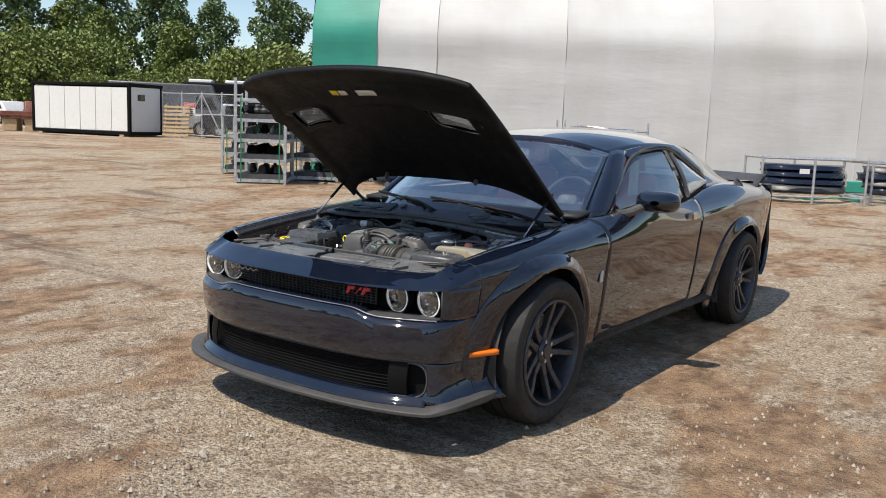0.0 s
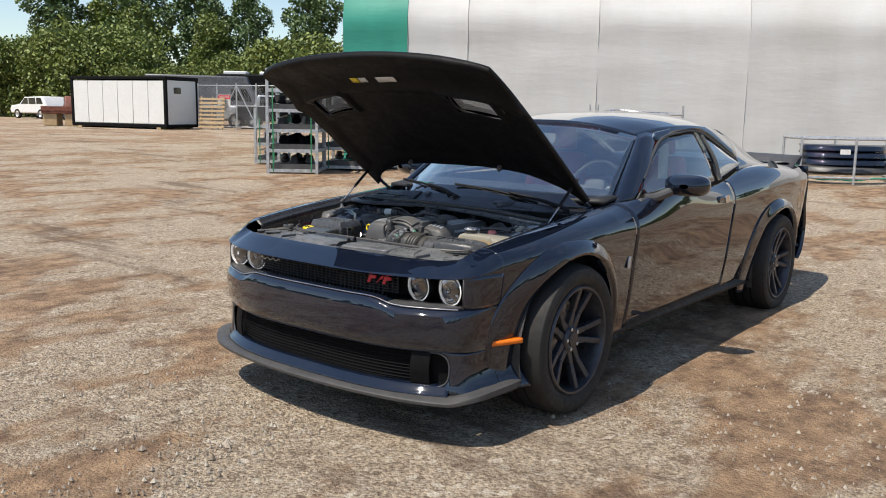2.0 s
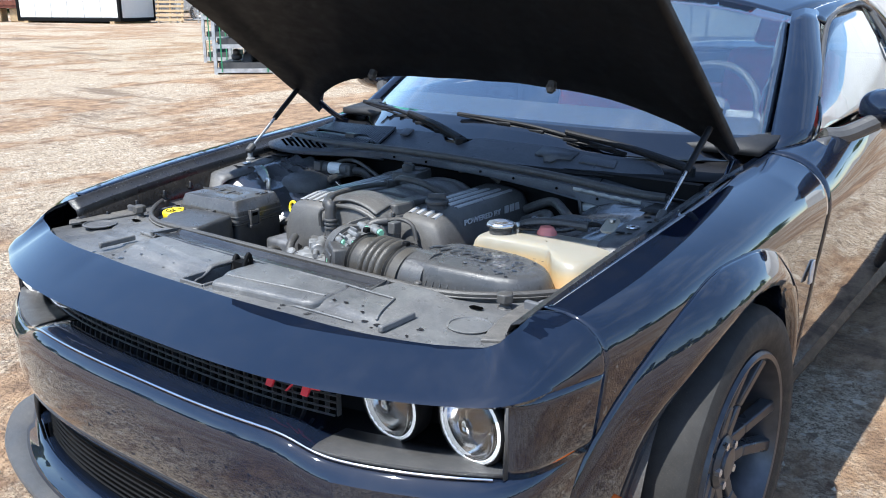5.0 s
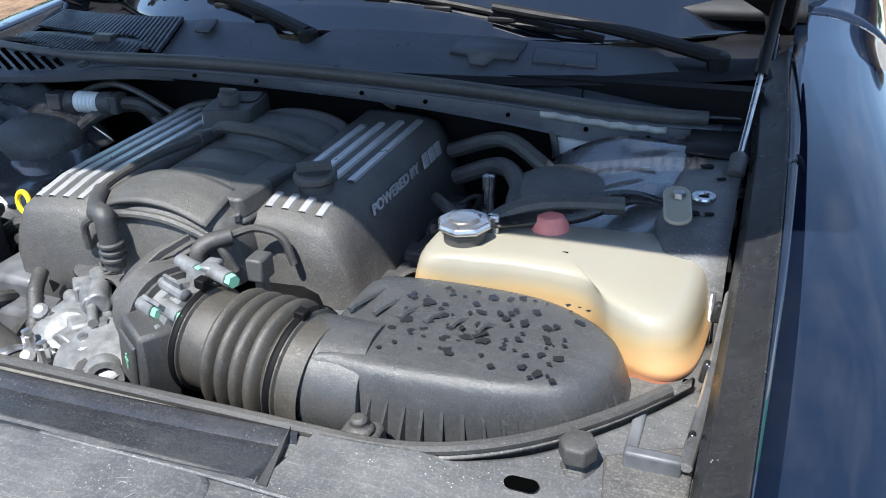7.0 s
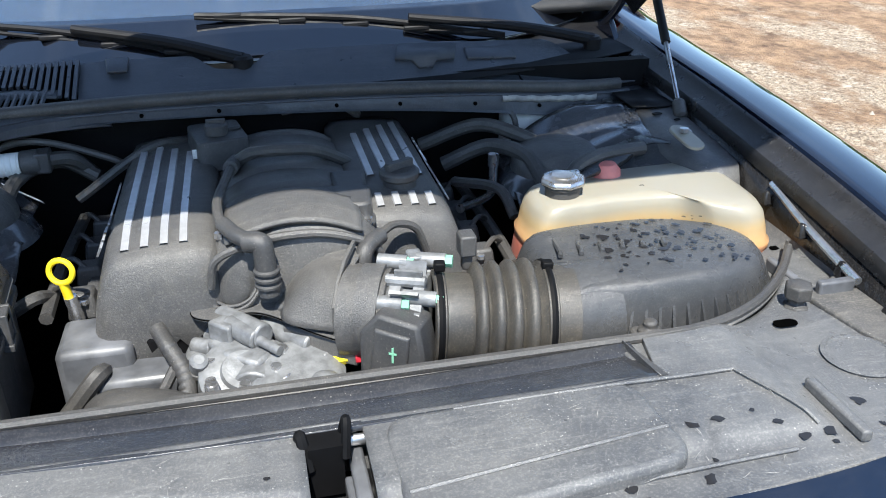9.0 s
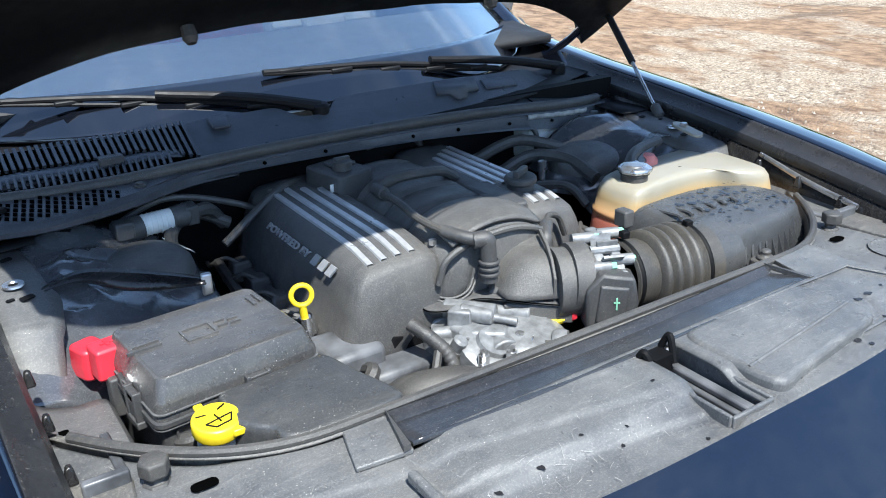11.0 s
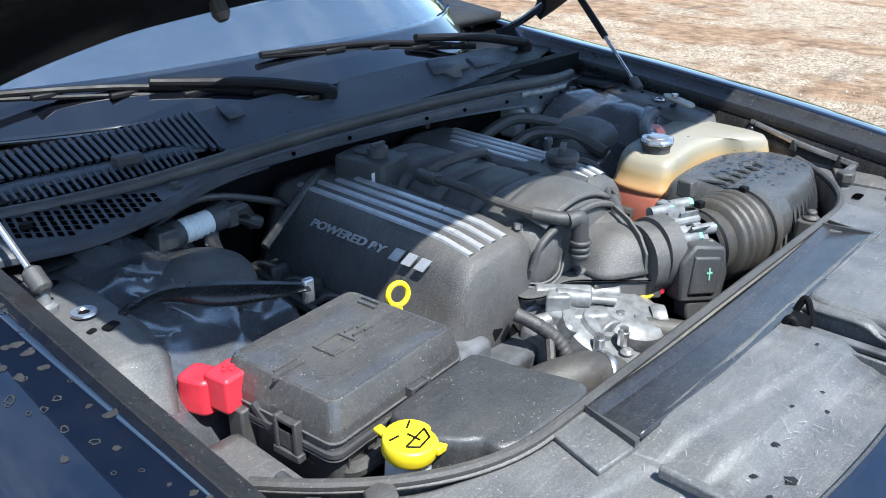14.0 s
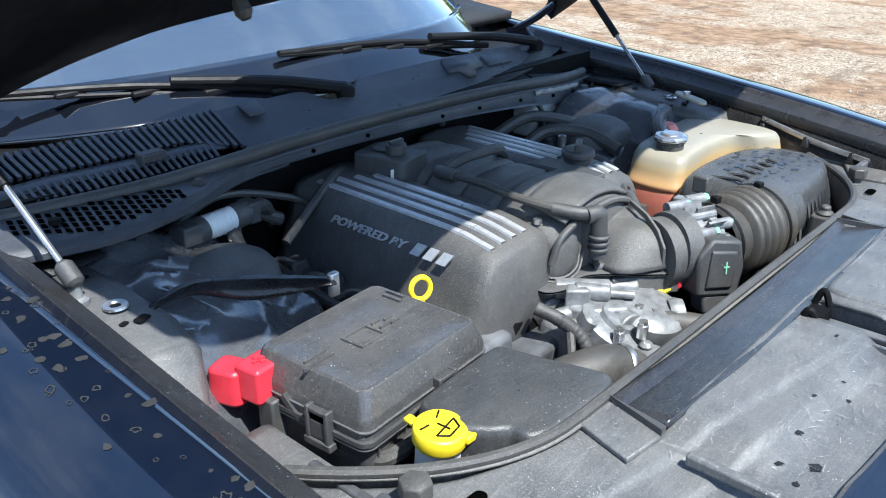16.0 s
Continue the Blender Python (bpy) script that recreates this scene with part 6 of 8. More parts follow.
def letters(s, parent):
    """POWERED BY, then three slanted bars for the maker's mark."""
    data = bpy.data.curves.new("lettering", "FONT")
    data.body, data.size, data.extrude, data.shear = "POWERED BY", 0.0190, 0.0012, 0.36
    data.offset = 0.0005
    text = new("lettering", data)
    # outward slope of the cover's shoulder
    dy = -1.0 if s < 0 else 1.0
    along, up = Vector((0, dy, 0)), Vector((-s * 0.45, 0, 0.89)).normalized()
    out = along.cross(up)
    m = Matrix((along, up, out)).transposed().to_4x4()
    y0 = 0.100 if s < 0 else -0.085
    m.translation = Vector((s * 0.2555, y0, 0.8235)) + out * 0.003
    text.matrix_world = m
    dg = bpy.context.evaluated_depsgraph_get()
    me = bpy.data.meshes.new_from_object(text.evaluated_get(dg))
    bpy.data.objects.remove(text)
    me.transform(BAY @ m @ Matrix.Diagonal((1.46, 1.0, 1.0, 1.0)))
    me.materials.clear()
    me.materials.append(M_SILVER)
    ob = new("lettering", me)
    ob.parent = parent
    ob["label"] = "raised silver lettering"
    for k in range(3):
        o = m @ Matrix.Translation((0.188 + 0.027 * k, -0.003, 0.001))
        b = Shape().prism([(0.0, 0.0), (0.019, 0.0), (0.030, 0.020), (0.011, 0.020)], -0.001, 0.002, o)
        part("maker_mark", b, M_SILVER, parent)


letters(-1, cover_p)
letters(1, cover_d)
oil = part("oil_cap", Shape().lathe([(0.026, -0.02), (0.026, 0.0), (0.031, 0.002), (0.031, 0.012), (0.026, 0.016), (0.0, 0.017)], at(0.178, -0.098, 0.874), 24).box(0, 0, 0.021, 0.048, 0.012, 0.014, at(0.178, -0.098, 0.874, 30)), M_PLASTIC, car, "black oil filler cap", bevel=0.002)
part("cover_bracket", Shape().prism([(0.075, -0.145), (0.12, -0.15), (0.13, -0.06), (0.075, -0.055)], 0.862, 0.880), M_PLASTIC, car, bevel=0.006)
dip = part("dipstick", Shape().lathe([(0.0165 + 0.0042 * math.cos(a), 0.0042 * math.sin(a)) for a in np.linspace(0, 2 * math.pi, 9)], at(-0.312, -0.160, 0.806, -14, 80), 24, cap=False), M_YELLOW, car, "yellow dipstick ring")
part("dipstick_stem", Shape().cyl((-0.312, -0.160, 0.788), (-0.300, -0.150, 0.68), 0.0065), M_YELLOW, dip)
part("dipstick_tube", Shape().cyl((-0.308, -0.157, 0.765), (-0.29, -0.145, 0.60), 0.009), M_STEEL, dip)

# intake manifold: one ribbed barrel between the covers, drawn in the car's frame
FRAME[0] = None


def barrel():
    rows = []
    for y in np.linspace(0.225, -0.208, 90):
        g = sum(math.exp(-((y - c) / 0.008) ** 2) for c in (0.165, 0.085, 0.005, -0.075))
        end = min(max((-0.165 - y) / 0.043, 0.0), 1.0)
        back = min(max((y - 0.17) / 0.055, 0.0), 1.0)
        k = (1 - 0.085 * g) * (1 - 0.10 * end ** 3 - 0.25 * back ** 2)
        lift = 0.010 * math.exp(-((y + 0.15) / 0.05) ** 2)
        slim = 1 - 0.30 * min(max((-0.12 - y) / 0.09, 0.0), 1.0)
        rows.append([(0.004 + 0.116 * k * (slim if a < 0 else 1.0) * math.copysign(abs(math.sin(a)) ** 0.85, math.sin(a)), y, 0.765 + (0.104 + lift) * k * max(math.cos(a), 0.0) ** 0.72) for a in np.linspace(-math.pi / 2, math.pi / 2, 33)])
    rows.append([(0.004 + (x - 0.004) * 0.93, -0.216, 0.765 + (z - 0.765) * 0.80) for x, y, z in rows[-1]])
    rows.append([(0.004 + (x - 0.004) * 0.90, -0.218, 0.70 + (z - 0.765) * 0.4) for x, y, z in rows[-1]])
    return Shape().grid(rows)


manifold = part("intake_manifold", barrel(), M_COVER, car, "ribbed black intake manifold", sharp=40)
part("front_lip", Shape().tube([(-0.112, -0.206, 0.79), (-0.10, -0.213, 0.832), (-0.05, -0.216, 0.852), (0.0, -0.217, 0.858), (0.05, -0.216, 0.852), (0.10, -0.212, 0.828), (0.118, -0.205, 0.79)], 0.0055, 8, 60), M_COVER, manifold)
part("front_visor", Shape().net([[(x, -0.13, 0.884 - 2.6 * x * x) for x in (-0.085, -0.04, 0.0, 0.04, 0.085)], [(x, -0.175, 0.884 - 2.8 * x * x) for x in (-0.09, -0.045, 0.0, 0.045, 0.09)], [(x, -0.210, 0.874 - 3.0 * x * x) for x in (-0.088, -0.045, 0.0, 0.045, 0.088)]], 10, 24), M_COVER, manifold, solid=0.006)
box = part("sensor_box", Shape().prism(rounded(0.085, 0.11, 0.012), 0.835, 0.884, Matrix.Translation((-0.095, 0.150, 0)) @ Matrix.Rotation(radians(12), 4, "Z"), 0.94).prism(rounded(0.05, 0.045, 0.010), 0.884, 0.889, Matrix.Translation((-0.085, 0.165, 0)) @ Matrix.Rotation(radians(12), 4, "Z")), M_PLASTIC, manifold, "black sensor housing", bevel=0.004)
part("box_knob", Shape().lathe([(0.018, 0.884), (0.018, 0.900), (0.013, 0.903), (0.0, 0.9035)], Matrix.Translation((-0.095, 0.135, 0)), 18).box(-0.095, 0.135, 0.905, 0.030, 0.008, 0.006), M_PLASTIC, box, bevel=0.001)
part("sensor_label", Shape().box(-0.128, 0.1085, 0.862, 0.013, 0.0012, 0.015).box(-0.108, 0.1005, 0.864, 0.008, 0.0012, 0.007).box(-0.108, 0.1005, 0.854, 0.008, 0.0012, 0.007), M_LABEL, box, "small white printed label")
part("side_box", Shape().prism(rounded(0.088, 0.075, 0.012), 0.838, 0.866, Matrix.Translation((0.070, -0.118, 0)) @ Matrix.Rotation(radians(-8), 4, "Z"), 0.93).prism(rounded(0.095, 0.082, 0.012), 0.830, 0.840, Matrix.Translation((0.070, -0.118, 0)) @ Matrix.Rotation(radians(-8), 4, "Z")), M_PLASTIC, manifold, "black resonator lid", bevel=0.004)
part("cross_hose", Shape().tube([(-0.075, 0.055, 0.858), (-0.045, 0.035, 0.882), (0.0, 0.025, 0.887), (0.05, 0.03, 0.880), (0.09, 0.05, 0.855), (0.118, 0.065, 0.83)], 0.0095, 10, 40), M_RUBBER, manifold)
for x, y in ((-0.095, -0.165), (0.10, -0.165)):
    part("manifold_bolt", Shape().lathe([(0.007, 0), (0.007, 0.008), (0, 0.009)], Matrix.Translation((x, y, 0.84)), 6), M_STEEL, manifold)
FRAME[0] = BAY
plen = part("intake_elbow", Shape().net([
    [(-0.030, -0.225, 0.785), (-0.015, -0.212, 0.82), (0.01, -0.20, 0.845), (0.06, -0.20, 0.85), (0.10, -0.20, 0.82)],
    [(-0.020, -0.268, 0.775), (0.0, -0.252, 0.808), (0.03, -0.24, 0.832), (0.07, -0.23, 0.835), (0.11, -0.22, 0.80)],
    [(-0.015, -0.325, 0.775), (0.01, -0.308, 0.812), (0.04, -0.295, 0.832), (0.08, -0.28, 0.832), (0.12, -0.26, 0.80)],
    [(0.070, -0.378, 0.775), (0.068, -0.362, 0.815), (0.09, -0.335, 0.838), (0.115, -0.305, 0.828), (0.13, -0.28, 0.79)]], 24, 20), M_COVER, car, "black moulded intake elbow", solid=0.004)
FRAME[0] = None
part("elbow_collar", Shape().cyl((0.070, -0.296, 0.786), (0.096, -0.306, 0.785), 0.0555, 0.0575, 28), M_COVER, plen)
lobe = part("port_lobe", Shape().net([
    [(-0.085, -0.13, 0.842), (-0.07, -0.145, 0.850), (-0.05, -0.16, 0.854), (-0.03, -0.175, 0.854), (-0.015, -0.185, 0.846)],
    [(-0.104, -0.15, 0.832), (-0.090, -0.174, 0.842), (-0.070, -0.195, 0.845), (-0.048, -0.207, 0.844), (-0.028, -0.205, 0.832)],
    [(-0.113, -0.158, 0.812), (-0.102, -0.188, 0.816), (-0.081, -0.208, 0.818), (-0.058, -0.217, 0.818), (-0.036, -0.208, 0.812)],
    [(-0.115, -0.165, 0.786), (-0.106, -0.192, 0.786), (-0.086, -0.212, 0.786), (-0.063, -0.218, 0.789), (-0.042, -0.205, 0.79)],
    [(-0.111, -0.170, 0.760), (-0.105, -0.192, 0.760), (-0.089, -0.208, 0.760), (-0.067, -0.213, 0.767), (-0.046, -0.200, 0.775)]], 20, 20), M_COVER, plen, "rounded intake port", solid=0.003)
for k in range(2):
    d = 0.004 * k
    part("lobe_lip", Shape().tube([(-0.118 - d, -0.160, 0.770 - d), (-0.110 - d, -0.194 - d, 0.765 - d), (-0.090, -0.214 - d, 0.764 - d), (-0.066, -0.220 - d, 0.774 - d), (-0.050 + d, -0.213 - d, 0.795), (-0.040 + d, -0.208, 0.822)], 0.0022, 6, 40), M_COVER, lobe)
SEAM = spline([(-0.142, -0.195, 0.757), (-0.136, -0.214, 0.756), (-0.112, -0.229, 0.757), (-0.085, -0.228, 0.759), (-0.065, -0.227, 0.761), (-0.038, -0.243, 0.761), (0.004, -0.288, 0.760), (0.035, -0.314, 0.758), (0.066, -0.338, 0.757)], 56)
part("elbow_seam", Shape().grid([[(x + 0.012, y + 0.022, z + 0.003), (x, y - 0.002, z + 0.003), (x - 0.001, y - 0.005, z + 0.002), (x - 0.001, y - 0.005, z - 0.002), (x, y - 0.002, z - 0.003), (x + 0.012, y + 0.026, z - 0.003)] for x, y, z in SEAM]), M_COVER, plen, "moulded flange seam", sharp=25)
# thin black bead painted as the shade in the seam
part("seam_groove", Shape().tube([(x - 0.001, y - 0.0045, z) for x, y, z in SEAM], 0.0012, 5), M_HOLE_SHADE, plen)


def elbow_wall(x, y, z, rise):
    """From the seam up a flat side wall to its ridge, then over the duct."""
    h = float(np.interp(x, (-0.07, -0.04, 0.035, 0.07), (0.006, 0.008, 0.040, 0.044))) * rise
    return [(x + 0.003, y + 0.005, z), (x + 0.005, y + 0.008, z + h - 0.002), (x + 0.006, y + 0.010, z + h), (x + 0.014, y + 0.020, z + h + 0.002), (x + 0.026, y + 0.040, z + h + 0.022), (x + 0.042, y + 0.064, 0.826), (x + 0.058, y + 0.092, 0.832), (x + 0.075, y + 0.125, 0.815)]


part("elbow_panel", Shape().grid([elbow_wall(x, y, z, 1.0) for x, y, z in SEAM if -0.040 < x < 0.034]), M_COVER, plen, "flat-sided duct wall", solid=0.004, sharp=30)
part("elbow_box", Shape().prism([(0.040, -0.313), (0.068, -0.334), (0.078, -0.305), (0.050, -0.285)], 0.757, 0.803), M_COVER, plen, bevel=0.003)
part("elbow_under", Shape().grid([[(x + 0.004, y + 0.010, z - 0.002), (x + 0.008, y + 0.018, z - 0.022), (x + 0.024, y + 0.045, z - 0.050)] for x, y, z in SEAM]), M_COVER, plen, solid=0.004)
part("elbow_tray", Shape().prism([(-0.030, -0.262), (0.020, -0.304), (0.056, -0.333), (0.075, -0.31), (0.0, -0.235)], 0.724, 0.754, None, 0.97), M_COVER, plen, bevel=0.003)
web = Matrix.Translation((0.034, -0.312, 0.760)) @ Matrix.Rotation(radians(66), 4, "Z") @ Matrix.Rotation(radians(90), 4, "X")
part("elbow_rib", Shape().prism([(-0.002, 0.0), (0.012, 0.0), (0.012, 0.035), (0.028, 0.056), (0.055, 0.070), (0.095, 0.078), (0.095, 0.086), (0.052, 0.079), (0.020, 0.064), (-0.001, 0.040)], -0.0024, 0.0024, web), M_COVER, plen, bevel=0.001)
hose_a = part("breather_hose", Shape().tube([(-0.075, 0.030, 0.866), (-0.085, -0.05, 0.872), (-0.095, -0.125, 0.871), (-0.086, -0.195, 0.868), (-0.055, -0.230, 0.861), (-0.048, -0.234, 0.860)], 0.0068, 10, 60), M_RUBBER, car, "black breather hose")
part("hose_sleeve", Shape().tube([(-0.068, 0.062, 0.862), (-0.072, 0.045, 0.864), (-0.077, 0.015, 0.868)], 0.0112, 12, 10), M_PLASTIC, hose_a)
part("hose_sleeve", Shape().tube([(-0.088, -0.185, 0.868), (-0.07, -0.218, 0.864), (-0.047, -0.235, 0.860)], 0.0105, 12, 10), M_PLASTIC, hose_a)
elbow = part("hose_elbow", Shape().tube([(-0.062, -0.228, 0.860), (-0.044, -0.236, 0.860), (-0.041, -0.238, 0.845), (-0.039, -0.240, 0.79)], 0.0135, 14, 24), M_PLASTIC, hose_a, "black ribbed hose elbow")
for k in range(3):
    part("elbow_ring", Shape().lathe([(0.0135, 0), (0.0168, 0.002), (0.0168, 0.005), (0.0135, 0.007)], Matrix.Translation((-0.0395, -0.2395, 0.800 + 0.010 * k)), 16, cap=False), M_PLASTIC, elbow)
vac = part("vacuum_elbow", Shape().tube([(0.082, -0.232, 0.79), (0.084, -0.228, 0.822), (0.094, -0.215, 0.832), (0.112, -0.196, 0.834)], 0.0115, 12, 20), M_PLASTIC, car, "black vacuum elbow with thin hose")
part("vacuum_hose", Shape().tube([(0.108, -0.198, 0.834), (0.135, -0.175, 0.838), (0.165, -0.165, 0.825), (0.18, -0.168, 0.79)], 0.0055, 8, 24), M_RUBBER, vac)
part("vacuum_ring", Shape().lathe([(0.0115, 0), (0.015, 0.002), (0.0115, 0.004)], Matrix.Translation((0.0825, -0.231, 0.80)), 14, cap=False), M_STEEL, vac)
FRAME[0] = BAY

# throttle body, bellows, airbox
tb_m = at(0.118, -0.352, 0.785) @ Vector((0.86, -0.36, 0)).to_track_quat("Z", "Y").to_matrix().to_4x4()
tb = part("throttle_body", Shape().lathe([(0.052, 0.0), (0.056, 0.004), (0.056, 0.018), (0.05, 0.02), (0.05, 0.032), (0.056, 0.034), (0.056, 0.048), (0.05, 0.05)], tb_m, 32), M_ALU, car, "cast aluminium throttle body")
for k in range(7):
    a = radians(51 * k)
    part("casting_boss", Shape().lathe([(0.008, 0), (0.008, 0.05), (0.004, 0.052)], tb_m @ Matrix.Translation((0.058 * math.cos(a), 0.058 * math.sin(a), -0.002)), 10), M_ALU, tb)
FRAME[0] = None
for x, y, z in ((0.165, -0.292, 0.838), (0.140, -0.352, 0.820), (0.118, -0.285, 0.838), (0.10, -0.345, 0.815)):
    part("flange_bolt", Shape().cyl((x - 0.022, y + 0.009, z), (x + 0.012, y - 0.005, z), 0.0095, None, 12), M_ALU, tb)
    part("bolt_head", Shape().cyl((x + 0.012, y - 0.005, z), (x + 0.020, y - 0.008, z), 0.0078, None, 6), M_GREENMARK, tb, "green-marked bolt head")
for k in range(4):
    part("casting_web", Shape().box(0.128, -0.318, 0.792 + 0.0, 0.034, 0.004, 0.112, Matrix.Translation((0.128, -0.318, 0.785)) @ Matrix.Rotation(radians(-22), 4, "Z") @ Matrix.Rotation(radians(-50 + 30 * k), 4, "X") @ Matrix.Translation((-0.128, 0.318, -0.785))), M_ALU, tb)
FRAME[0] = BAY
part("plenum_throat", Shape().lathe([(0.058, -0.06), (0.060, -0.01), (0.062, 0.0), (0.055, 0.0)], tb_m, 32), M_COVER, tb)
MOTOR = at(0.128, -0.392, 0.770, -32, 86)
motor = part("throttle_motor", Shape().prism([(-0.045, -0.045), (0.034, -0.052), (0.044, 0.0), (0.036, 0.046), (-0.02, 0.055), (-0.046, 0.025)], 0, 0.046, MOTOR, 0.95), M_PLASTIC, tb, "black throttle motor cover", bevel=0.005)
part("motor_rib", Shape().prism([(-0.03, -0.03), (0.02, -0.034), (0.026, 0.03), (-0.022, 0.036)], 0.046, 0.051, MOTOR, 0.9), M_PLASTIC, tb, bevel=0.002)
part("motor_plug", Shape().box(0.0, -0.06, 0.025, 0.06, 0.035, 0.035, MOTOR, taper=0.9), M_PLASTIC, tb, bevel=0.004)
part("green_mark", Shape().box(0.004, 0.004, 0.052, 0.0025, 0.020, 0.0012, MOTOR), M_GREENMARK, tb)
part("green_mark", Shape().box(0.004, 0.006, 0.0521, 0.010, 0.0025, 0.0012, MOTOR), M_GREENMARK, tb)
part("connector", Shape().box(0.155, -0.325, 0.848, 0.02, 0.028, 0.018, at(0, 0, 0)), M_ALU, tb, bevel=0.003)
part("sensor_clip", Shape().box(0.225, -0.325, 0.862, 0.022, 0.028, 0.03, at(0, 0, 0)).box(0.225, -0.325, 0.84, 0.014, 0.014, 0.03), M_PLASTIC, tb, bevel=0.003)


def bellows():
    a, b = Vector((0.165, -0.372, 0.783)), Vector((0.345, -0.392, 0.772))
    m = Matrix.Translation(a) @ (b - a).to_track_quat("Z", "Y").to_matrix().to_4x4()
    L = (b - a).length
    prof = [(0.058, 0.0), (0.064, 0.002), (0.064, 0.014), (0.060, 0.016), (0.060, 0.045)]
    for k in range(4):
        h = 0.050 + 0.021 * k
        prof += [(0.058 + 0.002 * k, h), (0.069 + 0.002 * k, h + 0.003), (0.0735 + 0.0015 * k, h + 0.007), (0.0735 + 0.0015 * k, h + 0.011), (0.069 + 0.002 * k, h + 0.015), (0.058 + 0.002 * k, h + 0.018)]
    prof += [(0.070, 0.138), (0.074, 0.140), (0.074, 0.152), (0.070, 0.154), (0.070, L)]
    return Shape().lathe(prof, m, 40, cap=False), m


bell_shape, bell_m = bellows()
bell = part("intake_bellows", bell_shape, M_BELLOWS, car, "ribbed black rubber intake bellows", sharp=60)
for h in (0.008, 0.146):
    part("hose_clamp", Shape().lathe([(0.0655 + (0.010 if h > 0.1 else 0), h - 0.004), (0.067 + (0.010 if h > 0.1 else 0), h), (0.0655 + (0.010 if h > 0.1 else 0), h + 0.004)], bell_m, 40, cap=False), M_DARK, bell, "dark steel hose clamp")
    part("clamp_screw", Shape().box(0, 0.076, h, 0.014, 0.012, 0.014, bell_m), M_DARK, bell, bevel=0.002)

AIR = [(0.322, -0.430), (0.322, -0.36), (0.322, -0.28), (0.330, -0.238), (0.37, -0.224), (0.46, -0.220), (0.56, -0.230), (0.635, -0.275), (0.652, -0.335), (0.625, -0.395), (0.56, -0.425), (0.46, -0.437), (0.37, -0.436)]


def airbox():
    ring = outline(AIR, 36)
    rows = []
    cx, cy = 0.48, -0.345
    for k, z in ((1.10, 0.66), (1.09, 0.71), (1.06, 0.755), (1.03, 0.785), (1.0, 0.804), (0.965, 0.817), (0.92, 0.8255), (0.86, 0.830), (0.78, 0.832), (0.4, 0.836), (0.02, 0.836)):
        rows.append([(cx + (x - cx) * k, cy + (y - cy) * k, z + 0.012 * (-(y - cy)) * (1 if z > 0.8 else 0) - 0.02 * max(x - 0.5, 0) * (1 if z > 0.8 else 0)) for x, y in ring + ring[:1]])
    return Shape().grid(rows)


air = part("air_filter_box", airbox(), M_AIRBOX, car, "black air filter box with wet spots", sharp=60)
part("box_base", stack(AIR, [(1.10, 0.60), (1.16, 0.655), (1.16, 0.700), (0.9, 0.702)], None, 36, (0.48, -0.345)), M_AIRBOX, air)
part("box_neck", Shape().cyl((0.305, -0.388, 0.775), (0.40, -0.385, 0.775), 0.068, 0.066, 32), M_AIRBOX, air)
ring = outline(AIR, 26)
for x, y in ring:
    if y < -0.345 and x > 0.33:
        dx, dy = x - 0.48, y + 0.345
        d = math.hypot(dx, dy)
        dx, dy = dx / d, dy / d
        pts = [(x + dx * o - dy * w, y + dy * o + dx * w, z) for w in (-0.0019, 0.0019) for o, z in ((d * 0.10 + 0.020, 0.690), (-0.02, 0.690), (-0.02, 0.785), (d * 0.012, 0.797), (d * 0.06 + 0.011, 0.755))]
        part("box_rib", Shape().add(pts, [(0, 1, 2, 3, 4), (9, 8, 7, 6, 5), (0, 4, 9, 5), (4, 3, 8, 9), (3, 2, 7, 8), (1, 0, 5, 6), (2, 1, 6, 7)]), M_AIRBOX, air)
for k in range(6):
    x = 0.365 + 0.03 * k
    part("top_rib", Shape().tube([(x, -0.265 - 0.01 * k, 0.826), (x - 0.012, -0.33, 0.8375), (x - 0.016, -0.345, 0.837)], 0.0035, 6, 8), M_AIRBOX, air)
part("box_mount", Shape().prism(rounded(0.05, 0.05, 0.012), 0.735, 0.786, at(0.420, -0.476, 0), 0.8).lathe([(0.015, 0.786), (0.015, 0.792), (0.009, 0.793), (0.009, 0.803), (0.0, 0.805)], at(0.420, -0.476, 0), 14), M_RUBBER, air, bevel=0.003)


def on_air(rng):
    x, y = rng.uniform(0.40, 0.60), rng.uniform(-0.405, -0.25)
    c = Vector((x, y, 0.0))
    k = max(abs((x - 0.48) / 0.165), abs((y + 0.345) / 0.118))
    z = float(np.interp(k, (0.4, 0.78, 0.86, 0.92, 0.965), (0.836, 0.832, 0.830, 0.8255, 0.817))) + 0.012 * -(y + 0.345) - 0.02 * max(x - 0.5, 0)
    return Vector((x, y, z + 0.0016)), Vector(((x - 0.48) * 1.4 * k ** 3, (y + 0.345) * 2.2 * k ** 3, 1)).normalized()


blots("wet_spot", 110, on_air, 0.0055, M_WET, "dark wet spots", air)

# coolant reservoir
RES = [(0.368, -0.205), (0.362, -0.12), (0.40, -0.085), (0.50, -0.07), (0.62, -0.062), (0.705, -0.065), (0.722, -0.12), (0.715, -0.25), (0.68, -0.285), (0.63, -0.265), (0.585, -0.215), (0.50, -0.205), (0.43, -0.21)]


